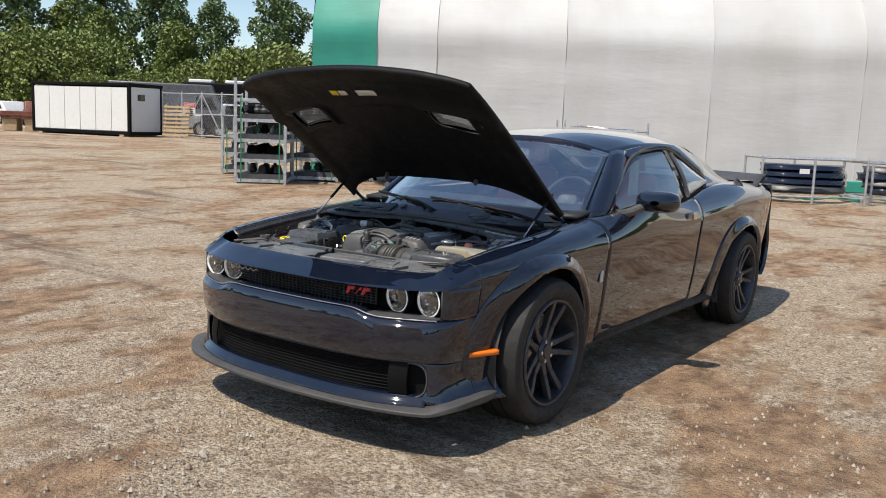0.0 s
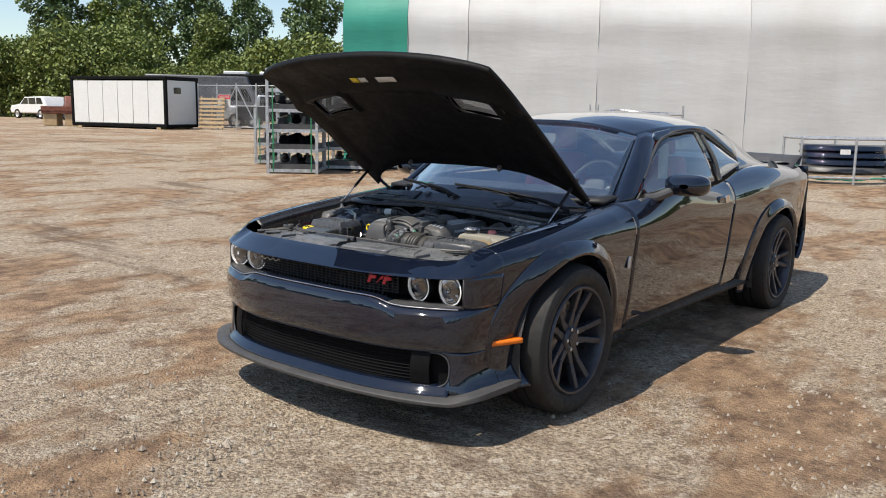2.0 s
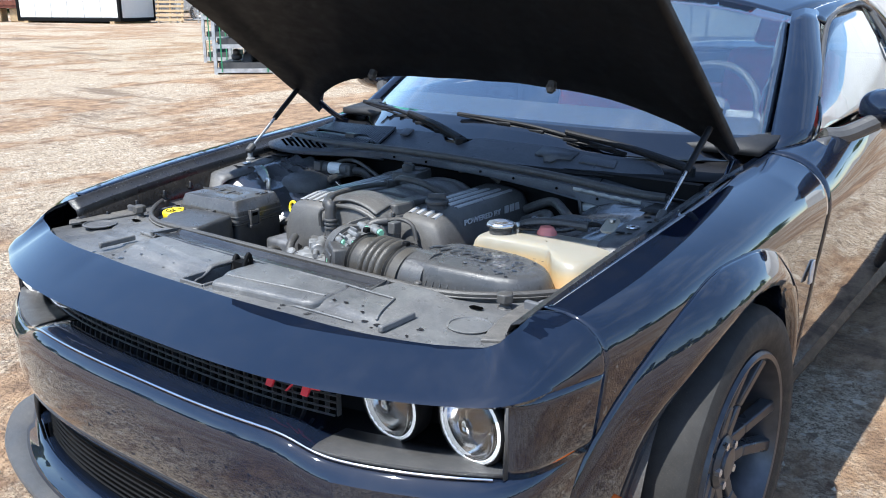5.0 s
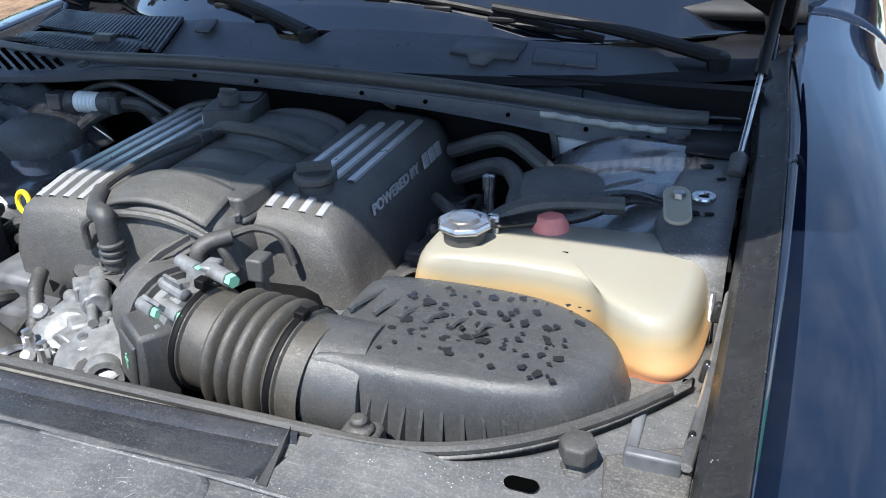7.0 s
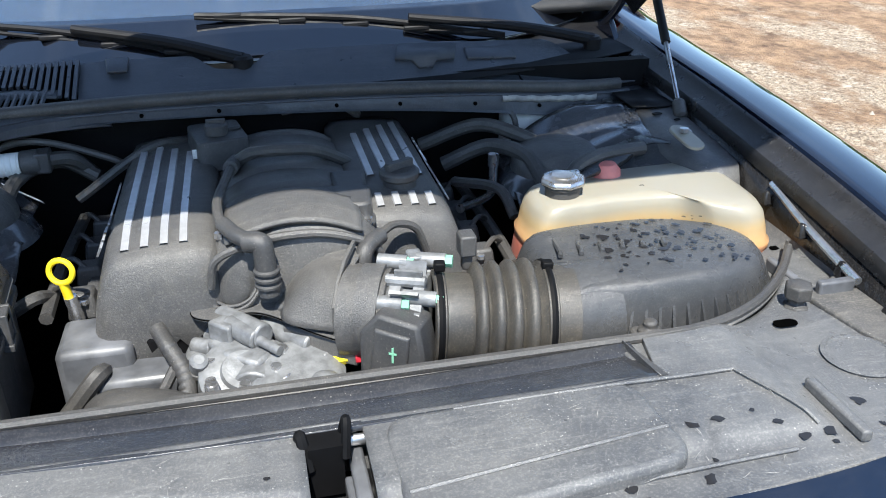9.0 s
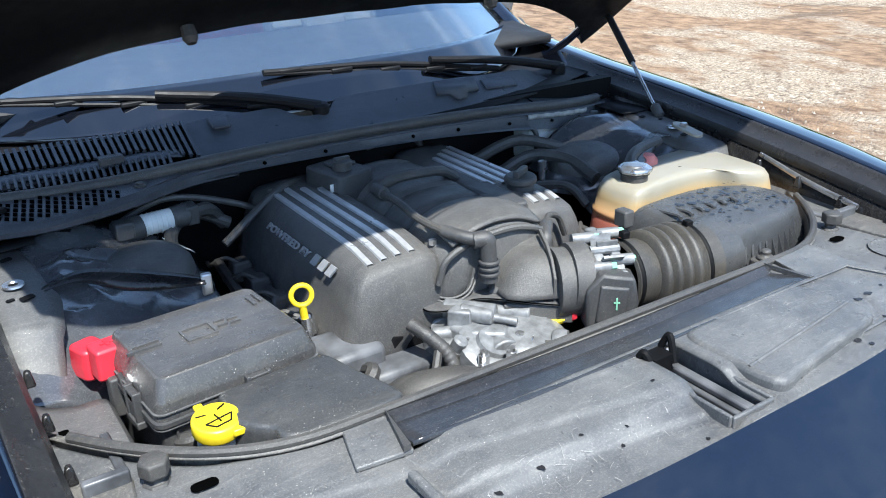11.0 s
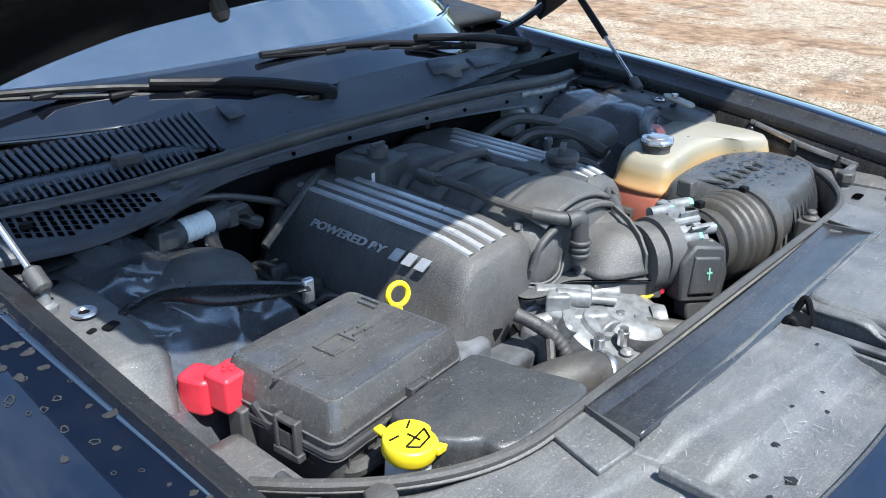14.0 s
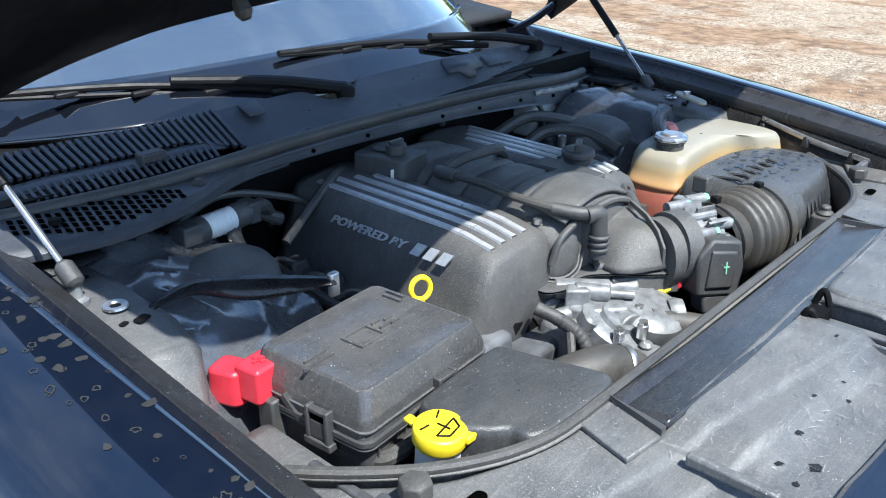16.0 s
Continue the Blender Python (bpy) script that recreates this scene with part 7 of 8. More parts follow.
def reservoir():
    ringr = outline(RES, 50)
    cx, cy = 0.55, -0.16
    rows = []
    for k, z in ((0.98, 0.58), (1.04, 0.62), (1.05, 0.74), (1.03, 0.768), (1.015, 0.775), (1.03, 0.778), (1.03, 0.786), (1.005, 0.789), (0.985, 0.81), (0.955, 0.830), (0.91, 0.841), (0.84, 0.846), (0.4, 0.848), (0.02, 0.848)):
        rows.append([(cx + (x - cx) * k, cy + (y - cy) * k, z) for x, y in ringr + ringr[:1]])
    return Shape().grid(rows)


res = part("coolant_reservoir", reservoir(), M_RESERVOIR, car, "yellowed translucent coolant reservoir", sharp=60)
cap = part("reservoir_cap", Shape().lathe([(0.027, -0.02), (0.027, 0.0), (0.030, 0.002), (0.030, 0.006)], at(0.420, -0.158, 0.858), 24), M_RUBBER, res, "steel pressure cap")
part("cap_top", Shape().lathe([(0.034, 0.0), (0.036, 0.004), (0.033, 0.010), (0.022, 0.011), (0.020, 0.014), (0.0, 0.015)], at(0.420, -0.158, 0.864), 8), M_STEEL, cap, bevel=0.003)
part("pink_dome", Shape().lathe([(0.026, -0.01), (0.024, 0.008), (0.016, 0.018), (0.0, 0.021)], at(0.515, -0.098, 0.848), 20), M_PINK, res, "pink plastic dome")
part("reservoir_tab", Shape().prism(rounded(0.034, 0.075, 0.016), 0, 0.006, at(0.668, -0.070, 0.884, 10, 14)), M_RESERVOIR, res, bevel=0.002)
part("tab_bolt", Shape().lathe([(0.008, 0.005), (0.008, 0.012), (0.0, 0.013)], at(0.668, -0.060, 0.888), 6), M_STEEL, res)
part("cap_hose", Shape().tube([(0.44, -0.125, 0.855), (0.47, -0.10, 0.868), (0.52, -0.075, 0.872), (0.60, -0.05, 0.868)], 0.012, 10, 24), M_RUBBER, res)
valve = part("service_port", Shape().lathe([(0.008, -0.04), (0.008, 0.0), (0.010, 0.002), (0.010, 0.024), (0.007, 0.026)], at(0.377, 0.074, 0.812), 12), M_STEEL, car, "grey capped service port")
part("service_pipe", Shape().tube([(0.377, 0.074, 0.78), (0.36, 0.05, 0.765), (0.30, 0.02, 0.76)], 0.008, 8), M_STEEL, valve)
part("heater_hose", Shape().tube([(0.30, 0.14, 0.80), (0.38, 0.12, 0.835), (0.43, 0.05, 0.835), (0.44, -0.03, 0.81)], 0.014, 10, 30), M_RUBBER, car, "black coolant hose")
part("heater_hose", Shape().tube([(0.27, 0.20, 0.82), (0.37, 0.17, 0.86), (0.44, 0.12, 0.85), (0.50, 0.08, 0.82)], 0.013, 10, 30), M_RUBBER, car, "black coolant hose")
part("heater_hose", Shape().tube([(-0.30, 0.18, 0.82), (-0.36, 0.19, 0.85), (-0.42, 0.14, 0.84), (-0.44, 0.05, 0.80)], 0.012, 10, 30), M_RUBBER, car, "black coolant hose")

# sheet-metal shelves between the boxes and the wings
FRAME[0] = None
for s in (-1, 1):
    shelf = part("side_shelf", Shape().net([[(s * 0.712, y, 0.80 - 0.02 * (y < -0.40)), (s * 0.690, y, 0.772), (s * 0.655, y - 0.01, 0.764), (s * 0.612, y - 0.01, 0.758), (s * 0.600, y - 0.01, 0.70)] for y in (-0.17, -0.26, -0.35, -0.43)], 16, 16), M_TOWER, car, "dusty grey inner wing shelf", solid=0.003)
    for x, y, w in ((0.655, -0.30, 0.02), (0.64, -0.36, 0.012), (0.68, -0.24, 0.010)):
        # uncut sheet: a black plate paints each hole's shade
        part("shelf_hole_shade", Shape().prism(rounded(w * 1.8, w, w * 0.3, 2), 0, 0.0015, Matrix.Translation((s * x, y, 0.7675))), M_HOLE_SHADE, shelf)
    part("shelf_bracket", Shape().box(s * 0.662, -0.395, 0.782, 0.05, 0.012, 0.036).box(s * 0.64, -0.33, 0.772, 0.012, 0.09, 0.018), M_INNER, shelf, bevel=0.003)
part("support_rod", Shape().tube([(0.706, -0.17, 0.838), (0.700, -0.28, 0.812), (0.690, -0.40, 0.796)], 0.006, 8, 20), M_STEEL, car, "thin steel support rod")
FRAME[0] = BAY

# fuse box
FB = at(-0.490, -0.244, 0.021, 5)
fuse = part("fuse_box", Shape().prism(rounded(0.226, 0.182, 0.010), 0.60, 0.768, FB), M_PLASTIC, car, "dusty black fuse box", bevel=0.002)
lid = part("fuse_lid", stack(rounded(0.236, 0.192, 0.014), [(1.0, 0.748), (1.0, 0.786), (0.99, 0.790), (0.905, 0.8155), (0.893, 0.8180), (0.878, 0.8192), (0.86, 0.8195), (0.845, 0.8190), (0.5, 0.8195), (0.01, 0.8195)], FB), M_LID, fuse, "dusty moulded lid", sharp=20)
part("lid_lip", stack(rounded(0.244, 0.200, 0.015), [(0.95, 0.7745), (0.987, 0.7745), (0.987, 0.776), (0.95, 0.776)], FB), M_TOWER, fuse, "worn pale lid edge", sharp=35)
part("lid_lip", stack(rounded(0.244, 0.200, 0.015), [(0.95, 0.756), (1.0, 0.757), (1.0, 0.763), (0.95, 0.764)], FB), M_PLASTIC, fuse, sharp=35)
part("lid_lip", stack(rounded(0.242, 0.198, 0.015), [(0.95, 0.7525), (1.004, 0.7525), (1.004, 0.7538), (0.95, 0.7538)], FB), M_TOWER, fuse, sharp=35)
for x, y, turn in ((0.02, -0.101, 0), (-0.124, -0.03, 90), (-0.01, 0.101, 0), (0.124, -0.03, 90)):
    cm = FB @ Matrix.Translation((x, y, 0)) @ Matrix.Rotation(radians(turn), 4, "Z")
    clip = part("lid_clip", Shape().box(-0.015, 0, 0.763, 0.006, 0.012, 0.052, cm).box(0.015, 0, 0.763, 0.006, 0.012, 0.052, cm).box(0, 0, 0.784, 0.030, 0.010, 0.006, cm).box(0, 0, 0.760, 0.026, 0.008, 0.024, cm).box(0, 0, 0.742, 0.042, 0.014, 0.010, cm), M_PLASTIC, fuse, bevel=0.0015)
    # black block painted as the shaded opening of the clip
    part("clip_gap_shade", Shape().box(0, 0, 0.776, 0.020, 0.0074, 0.008, cm), M_HOLE_SHADE, clip)
# raised mould marks on the lid
for x0, y0, w, d in ((-0.012, 0.012, 0.036, 0.003), (-0.012, -0.016, 0.036, 0.003), (-0.029, -0.002, 0.003, 0.031), (0.005, -0.002, 0.003, 0.031), (0.017, 0.008, 0.012, 0.003), (0.017, -0.004, 0.012, 0.003), (0.032, 0.004, 0.012, 0.003), (0.032, -0.006, 0.012, 0.003), (-0.075, 0.0, 0.04, 0.003), (-0.07, 0.010, 0.03, 0.003), (0.07, 0.03, 0.004, 0.03), (0.08, 0.034, 0.004, 0.03)):
    part("mould_mark", Shape().box(x0 * 1.2, y0 * 1.2, 0.8204, w * 1.2, d * 1.0, 0.0046, FB), M_LID, lid)
plus = part("terminal_cover", Shape().prism(rounded(0.050, 0.044, 0.006), 0.780, 0.826, at(-0.613, -0.180, 0.004, 8), 0.90).prism(rounded(0.046, 0.050, 0.012), 0.772, 0.818, at(-0.632, -0.147, 0.002, 20), 0.88).box(-0.60, -0.166, 0.775, 0.02, 0.02, 0.04), M_RED, car, "red battery terminal cover", bevel=0.004)
part("plus_mark", Shape().box(0, 0, 0.825, 0.018, 0.005, 0.002, at(-0.613, -0.180, 0.0062, 8)).box(0, 0, 0.825, 0.005, 0.018, 0.002, at(-0.613, -0.180, 0.0062, 8)), M_RED, plus)
part("terminal_bracket", Shape().box(-0.61, -0.200, 0.76, 0.03, 0.03, 0.06), M_PLASTIC, plus, bevel=0.003)
part("battery_cable", Shape().tube([(-0.604, -0.22, 0.80), (-0.60, -0.245, 0.775), (-0.592, -0.29, 0.752), (-0.575, -0.335, 0.745), (-0.555, -0.35, 0.748), (-0.51, -0.345, 0.752), (-0.47, -0.32, 0.75)], 0.0115, 10, 50), M_RUBBER, car, "taped black battery cable")
for k in range(5):
    p = Vector((-0.585 + 0.022 * k, -0.325 - 0.006 * math.sin(k), 0.742))
    part("cable_clip", Shape().box(*p, 0.018, 0.022, 0.026, at(0, 0, 0)), M_PLASTIC, fuse, bevel=0.003)
FRAME[0] = None
BAT = [(-0.516, -0.370), (-0.512, -0.322), (-0.500, -0.308), (-0.44, -0.301), (-0.370, -0.297), (-0.352, -0.306), (-0.338, -0.36), (-0.318, -0.425), (-0.322, -0.444), (-0.345, -0.452), (-0.40, -0.455), (-0.455, -0.452), (-0.478, -0.440), (-0.482, -0.418), (-0.500, -0.400)]
part("battery_cover", stack(BAT, [(1.02, 0.66), (1.0, 0.775), (0.995, 0.787), (0.975, 0.795), (0.94, 0.7985), (0.88, 0.800), (0.5, 0.802), (0.01, 0.802)], None, 70), M_TRAY, car, "smooth dusty black cover tray", sharp=50)
FRAME[0] = BAY

# washer filler
wash = part("washer_filler", Shape().lathe([(0.025, -0.09), (0.026, -0.01), (0.027, 0.0)], at(-0.543, -0.408, 0.793, 0, 6), 24), M_WHITE, car, "white washer filler neck with yellow cap")
wcap = part("washer_cap", Shape().lathe([(0.029, -0.006), (0.031, -0.002), (0.031, 0.012), (0.029, 0.016), (0.0, 0.0165)], at(-0.543, -0.408, 0.793, 0, 6), 30).box(0.020, -0.024, 0.007, 0.022, 0.018, 0.010, at(-0.543, -0.408, 0.793, 0, 6)).box(-0.010, 0.034, 0.008, 0.012, 0.016, 0.006, at(-0.543, -0.408, 0.793, 0, 6)), M_YELLOW, wash, "yellow plastic cap", bevel=0.002)
sym = Shape()
wm = at(-0.543, -0.408, 0.793, 0, 6) @ at(0, 0, 0.017, 12)
for pts in ([(-0.018, -0.006, 0), (0.018, -0.006, 0)], [(-0.018, -0.006, 0), (-0.010, -0.018, 0)], [(0.018, -0.006, 0), (0.010, -0.018, 0)], [(-0.010, -0.018, 0), (0.010, -0.018, 0)], [(0, -0.012, 0), (0, 0.004, 0)], [(-0.02, 0.014, 0), (-0.008, 0.010, 0)], [(0.02, 0.014, 0), (0.008, 0.010, 0)]):
    sym.tube([wm @ Vector(p) for p in pts], 0.0012, 5)
part("washer_symbol", sym, M_DARK, wcap, "black printed washer symbol")

# front of the engine
FRAME[0] = Matrix.Translation((-0.025, 0.012, 0.020)) @ BAY
alt = part("alternator", Shape().prism(rounded(0.15, 0.10, 0.02), 0.64, 0.715, at(-0.015, -0.315, 0, -42)), M_ALU, car, "cast aluminium pump housing", bevel=0.008)
alt.data.update()
for p0, p1, r in (((-0.075, -0.262, 0.735), (-0.02, -0.33, 0.735), 0.017), ((-0.085, -0.27, 0.70), (-0.075, -0.245, 0.70), 0.022), ((-0.02, -0.275, 0.722), (0.04, -0.345, 0.722), 0.014), ((0.03, -0.33, 0.70), (0.06, -0.365, 0.70), 0.02), ((-0.03, -0.345, 0.69), (-0.04, -0.385, 0.688), 0.03)):
    part("casting", Shape().cyl(p0, p1, r, None, 18), M_ALU, alt, bevel=0.003)
for p in ((-0.045, -0.315, 0.722), (0.0, -0.35, 0.72), (0.03, -0.30, 0.722), (-0.06, -0.35, 0.70)):
    part("bolt", Shape().lathe([(0.009, 0.0), (0.009, 0.008), (0.0, 0.009)], at(*p), 6), M_STEEL, alt)
part("casting", Shape().lathe([(0.0, 0.0), (0.052, 0.0), (0.056, 0.006), (0.056, 0.05), (0.048, 0.056), (0.03, 0.058), (0.028, 0.066), (0.0, 0.067)], at(-0.06, -0.335, 0.655, 20, 30), 28), M_ALU, alt, sharp=40)
part("casting", Shape().box(-0.10, -0.30, 0.672, 0.07, 0.08, 0.07, taper=0.7), M_ALU, alt, bevel=0.01)
for k in range(5):
    a = radians(72 * k)
    part("casting_ear", Shape().lathe([(0.012, 0.0), (0.012, 0.06), (0.007, 0.064)], at(-0.06, -0.335, 0.655, 20, 30) @ Matrix.Translation((0.058 * math.cos(a), 0.058 * math.sin(a), 0)), 12), M_ALU, alt)
part("brass_fitting", Shape().cyl((0.058, -0.36, 0.705), (0.085, -0.378, 0.715), 0.009, 0.007, 6), M_YELLOW, alt, "brass fitting")
part("red_plug", Shape().box(0.097, -0.385, 0.722, 0.012, 0.014, 0.016, at(0, 0, 0)), M_RED, alt, bevel=0.002)
part("stub_hose", Shape().tube([(0.0, -0.385, 0.69), (0.03, -0.42, 0.688), (0.06, -0.45, 0.68)], 0.020, 14, 12), M_RUBBER, alt)
part("clamp_ring", Shape().lathe([(0.022, 0), (0.024, 0.003), (0.022, 0.006)], at(0.005, -0.39, 0.69) @ Vector((0.6, -0.75, 0)).to_track_quat("Z", "Y").to_matrix().to_4x4(), 18, cap=False), M_STEEL, alt)
FRAME[0] = None
PUMP = Matrix.Translation((-0.075, -0.268, 0.0)) @ Matrix.Rotation(radians(-42), 4, "Z")
part("casting", Shape().prism([(-0.055, -0.02), (-0.035, 0.026), (0.03, 0.03), (0.045, 0.012), (0.045, -0.03), (-0.02, -0.034)], 0.655, 0.738, PUMP, 0.92), M_ALU, alt, bevel=0.005)
part("casting", Shape().prism([(-0.055, -0.012), (-0.045, 0.022), (-0.02, 0.026), (-0.012, -0.014)], 0.70, 0.762, PUMP, 0.9), M_ALU, alt, bevel=0.004)
part("casting", Shape().cyl(PUMP @ Vector((-0.035, 0.008, 0.752)), PUMP @ Vector((0.018, 0.004, 0.748)), 0.0135, None, 18), M_ALU, alt, bevel=0.003)
part("casting", Shape().cyl(PUMP @ Vector((0.018, 0.004, 0.747)), PUMP @ Vector((0.055, 0.0, 0.744)), 0.0065, None, 12), M_ALU, alt)
part("casting", Shape().cyl(PUMP @ Vector((-0.075, -0.018, 0.724)), PUMP @ Vector((-0.045, -0.012, 0.724)), 0.010, 0.013, 14), M_ALU, alt, bevel=0.002)
part("casting", Shape().lathe([(0.0, 0.0), (0.056, 0.0), (0.058, 0.006), (0.058, 0.030), (0.050, 0.038), (0.030, 0.042), (0.0, 0.042)], Matrix.Translation((-0.015, -0.315, 0.690)) @ Matrix.Rotation(radians(14), 4, "X"), 28), M_ALU, alt, sharp=40)
part("port_ring", Shape().lathe([(0.014, 0.0), (0.024, 0.0), (0.026, 0.010), (0.022, 0.022), (0.014, 0.022), (0.013, 0.002)], Matrix.Translation((0.008, -0.345, 0.708)) @ Vector((0.65, -0.72, 0.15)).to_track_quat("Z", "Y").to_matrix().to_4x4(), 22, cap=False), M_ALU, alt)
for k in range(6):
    p = PUMP @ Vector((0.02 + 0.022 * math.cos(k * 1.05 + 0.3) * 1.9, -0.03 + 0.03 * math.sin(k * 1.05 + 0.3) * 1.6, 0.728))
    part("bolt", Shape().lathe([(0.0085, -0.02), (0.0085, 0.0), (0.0065, 0.001), (0.0065, 0.007), (0.0, 0.008)], Matrix.Translation(p), 10), M_STEEL, alt)
FRAME[0] = Matrix.Translation((-0.025, 0.012, 0.020)) @ BAY
hose = part("radiator_hose", Shape().tube([(-0.09, -0.42, 0.655), (-0.13, -0.405, 0.675), (-0.17, -0.395, 0.682), (-0.215, -0.37, 0.67), (-0.24, -0.33, 0.62)], 0.034, 18, 30), M_RUBBER, car, "dusty grey radiator hose")
part("hose_clamp", Shape().lathe([(0.035, 0), (0.037, 0.003), (0.037, 0.010), (0.035, 0.013)], at(-0.118, -0.409, 0.67) @ Vector((0.85, -0.3, -0.3)).to_track_quat("Z", "Y").to_matrix().to_4x4(), 24, cap=False), M_STEEL, hose)
part("thermostat", Shape().prism(rounded(0.07, 0.06, 0.02), 0.63, 0.68, at(-0.07, -0.425, 0, 20)).lathe([(0.012, 0.68), (0.012, 0.69), (0, 0.692)], at(-0.055, -0.42, 0), 6), M_ALU, car, "aluminium thermostat housing", bevel=0.006)
FRAME[0] = BAY
FRAME[0] = None
loom = part("wiring_loom", Shape().tube([(-0.182, -0.232, 0.755), (-0.168, -0.262, 0.742), (-0.152, -0.286, 0.720), (-0.150, -0.305, 0.692), (-0.168, -0.322, 0.655)], 0.0105, 12, 40), M_RUBBER, car, "taped black wiring loom")
for k in range(9):
    c = spline([(-0.168, -0.262, 0.742), (-0.152, -0.286, 0.720), (-0.150, -0.305, 0.692)], 9)[k]
    part("loom_tape", Shape().lathe([(0.0107, -0.003), (0.0114, 0.0), (0.0107, 0.003)], Matrix.Translation(c) @ Vector((0.3, -0.6, -0.7)).to_track_quat("Z", "Y").to_matrix().to_4x4(), 14, cap=False), M_PLASTIC, loom)
part("loom_branch", Shape().tube([(-0.152, -0.286, 0.720), (-0.128, -0.290, 0.712), (-0.112, -0.280, 0.700)], 0.008, 8, 20), M_RUBBER, loom)
part("loom_branch", Shape().tube([(-0.158, -0.275, 0.73), (-0.185, -0.30, 0.69), (-0.20, -0.31, 0.64)], 0.007, 8, 20), M_RUBBER, loom)
FRAME[0] = BAY
part("head_casting", Shape().box(-0.27, -0.215, 0.69, 0.10, 0.10, 0.09, at(0, 0, 0)).box(-0.20, -0.27, 0.66, 0.14, 0.06, 0.09), M_INNER, car, "oily engine casting", bevel=0.01)
part("head_casting", Shape().box(0.26, -0.20, 0.68, 0.12, 0.09, 0.10).box(0.15, -0.24, 0.66, 0.16, 0.06, 0.10), M_INNER, car, "oily engine casting", bevel=0.01)
pulley = part("belt_pulley", Shape().lathe([(0.012, 0.0), (0.05, 0.0), (0.055, 0.006), (0.05, 0.012), (0.055, 0.018), (0.05, 0.024), (0.02, 0.026)], at(0.10, -0.40, 0.62, 0, 90), 28), M_DARK, car, "dark belt pulley")
part("drive_belt", Shape().tube([(0.045, -0.41, 0.62), (-0.03, -0.41, 0.60), (-0.10, -0.41, 0.63)], 0.009, 6), M_RUBBER, pulley)
part("wedge_bracket", Shape().box(0.13, -0.45, 0.66, 0.12, 0.05, 0.015, at(0, 0, 0)).box(0.22, -0.44, 0.64, 0.05, 0.03, 0.08), M_INNER, car, bevel=0.004)

for s in (-1, 1):
    for k in range(4):
        y = -0.13 + 0.09 * k
        part("coil_wire", Shape().tube([(s * 0.305, y, 0.752), (s * 0.325, y + 0.02, 0.760), (s * 0.345, y + 0.045, 0.742), (s * 0.342, y + 0.075, 0.735)], 0.0045, 6, 16), M_RUBBER, cover_p if s < 0 else cover_d)
    part("wire_duct", Shape().tube([(s * 0.345, -0.16, 0.735), (s * 0.348, 0.0, 0.738), (s * 0.335, 0.17, 0.75)], 0.010, 8, 24), M_RUBBER, cover_p if s < 0 else cover_d)
    part("foot_bolt", Shape().lathe([(0.007, 0), (0.007, 0.006), (0, 0.007)], at(s * 0.296, -0.14, 0.742), 6), M_STEEL, cover_p if s < 0 else cover_d)
for x0, y0, z0, x1, y1, z1, r in ((-0.12, 0.21, 0.86, -0.33, 0.13, 0.80, 0.008), (0.02, 0.215, 0.90, 0.16, 0.225, 0.88, 0.007), (-0.35, -0.10, 0.74, -0.42, -0.13, 0.72, 0.010), (0.30, 0.05, 0.80, 0.37, -0.08, 0.78, 0.009), (-0.26, -0.26, 0.70, -0.31, -0.30, 0.66, 0.012), (0.06, -0.43, 0.68, 0.24, -0.47, 0.70, 0.008)):
    mid = ((x0 + x1) / 2 + 0.02, (y0 + y1) / 2 - 0.015, max(z0, z1) + 0.012)
    part("engine_hose", Shape().tube([(x0, y0, z0), mid, (x1, y1, z1)], r, 8, 20), M_RUBBER, car, "black engine hose")


# pale scuffs on the shield
def scuffs():
    rng = random.Random(77)
    s = Shape()
    for _ in range(150):
        x = rng.uniform(-0.68, 0.68)
        y = rng.uniform(bay_front(x) + 0.01, shield_rear(x) - 0.085 if abs(x) < 0.45 else shield_rear(x) - 0.02)
        if -0.03 < x < 0.10:
            continue
        if rng.random() < 0.3:
            x, y = rng.gauss(-0.26, 0.10), bay_front(x) + 0.012 + abs(rng.gauss(0, 0.035))
        a, bend, r, w = rng.gauss(0.5, 0.9), rng.uniform(-0.3, 0.3), rng.uniform(0.004, 0.018), rng.uniform(0.00012, 0.00032)
        pts, n = [], 5
        for i in range(n + 1):
            t = i / n
            ang = a + bend * t
            px, py = x + r * t * math.cos(ang), y + r * t * math.sin(ang)
            q = w * math.sin(math.pi * (0.1 + 0.8 * t))
            for d in (-q, q):
                u, v = px - d * math.sin(ang), py + d * math.cos(ang)
                pts.append((u, v, shield_z(u, v) + 0.0042))
        s.add(pts, [(2 * i, 2 * i + 1, 2 * i + 3, 2 * i + 2) for i in range(n)])
    return s


tagged(part("scuff", scuffs(), M_SCRATCH, cover, "pale scuffs and scratches"), kind="stuff")

for k in range(9):
    part("box_fin", Shape().box(-0.095 + 0.024 * k, -0.0915, 0.715, 0.003, 0.006, 0.07, FB), M_PLASTIC, fuse)
for k in range(5):
    part("box_fin", Shape().box(0.1075, -0.06 + 0.03 * k, 0.715, 0.006, 0.003, 0.07, FB), M_PLASTIC, fuse)
for k in range(8):
    a = Vector((-0.60, -0.245, 0.775)).lerp(Vector((-0.575, -0.335, 0.745)), k / 7)
    part("cable_tape", Shape().lathe([(0.0118, -0.004), (0.0128, 0.0), (0.0118, 0.004)], Matrix.Translation(a) @ Vector((0.1, -0.9, -0.3)).to_track_quat("Z", "Y").to_matrix().to_4x4(), 12, cap=False), M_PLASTIC, fuse)

# ---- the yard ----
FRAME[0] = None


def yard(a, d, z=0.0, turn=0.0):
    """A pose in the yard: a metres across, d metres away from the start of the walk."""
    return YARD @ Matrix.Translation((a, d, z + ground_rise(d))) @ Matrix.Rotation(radians(turn), 4, "Z")


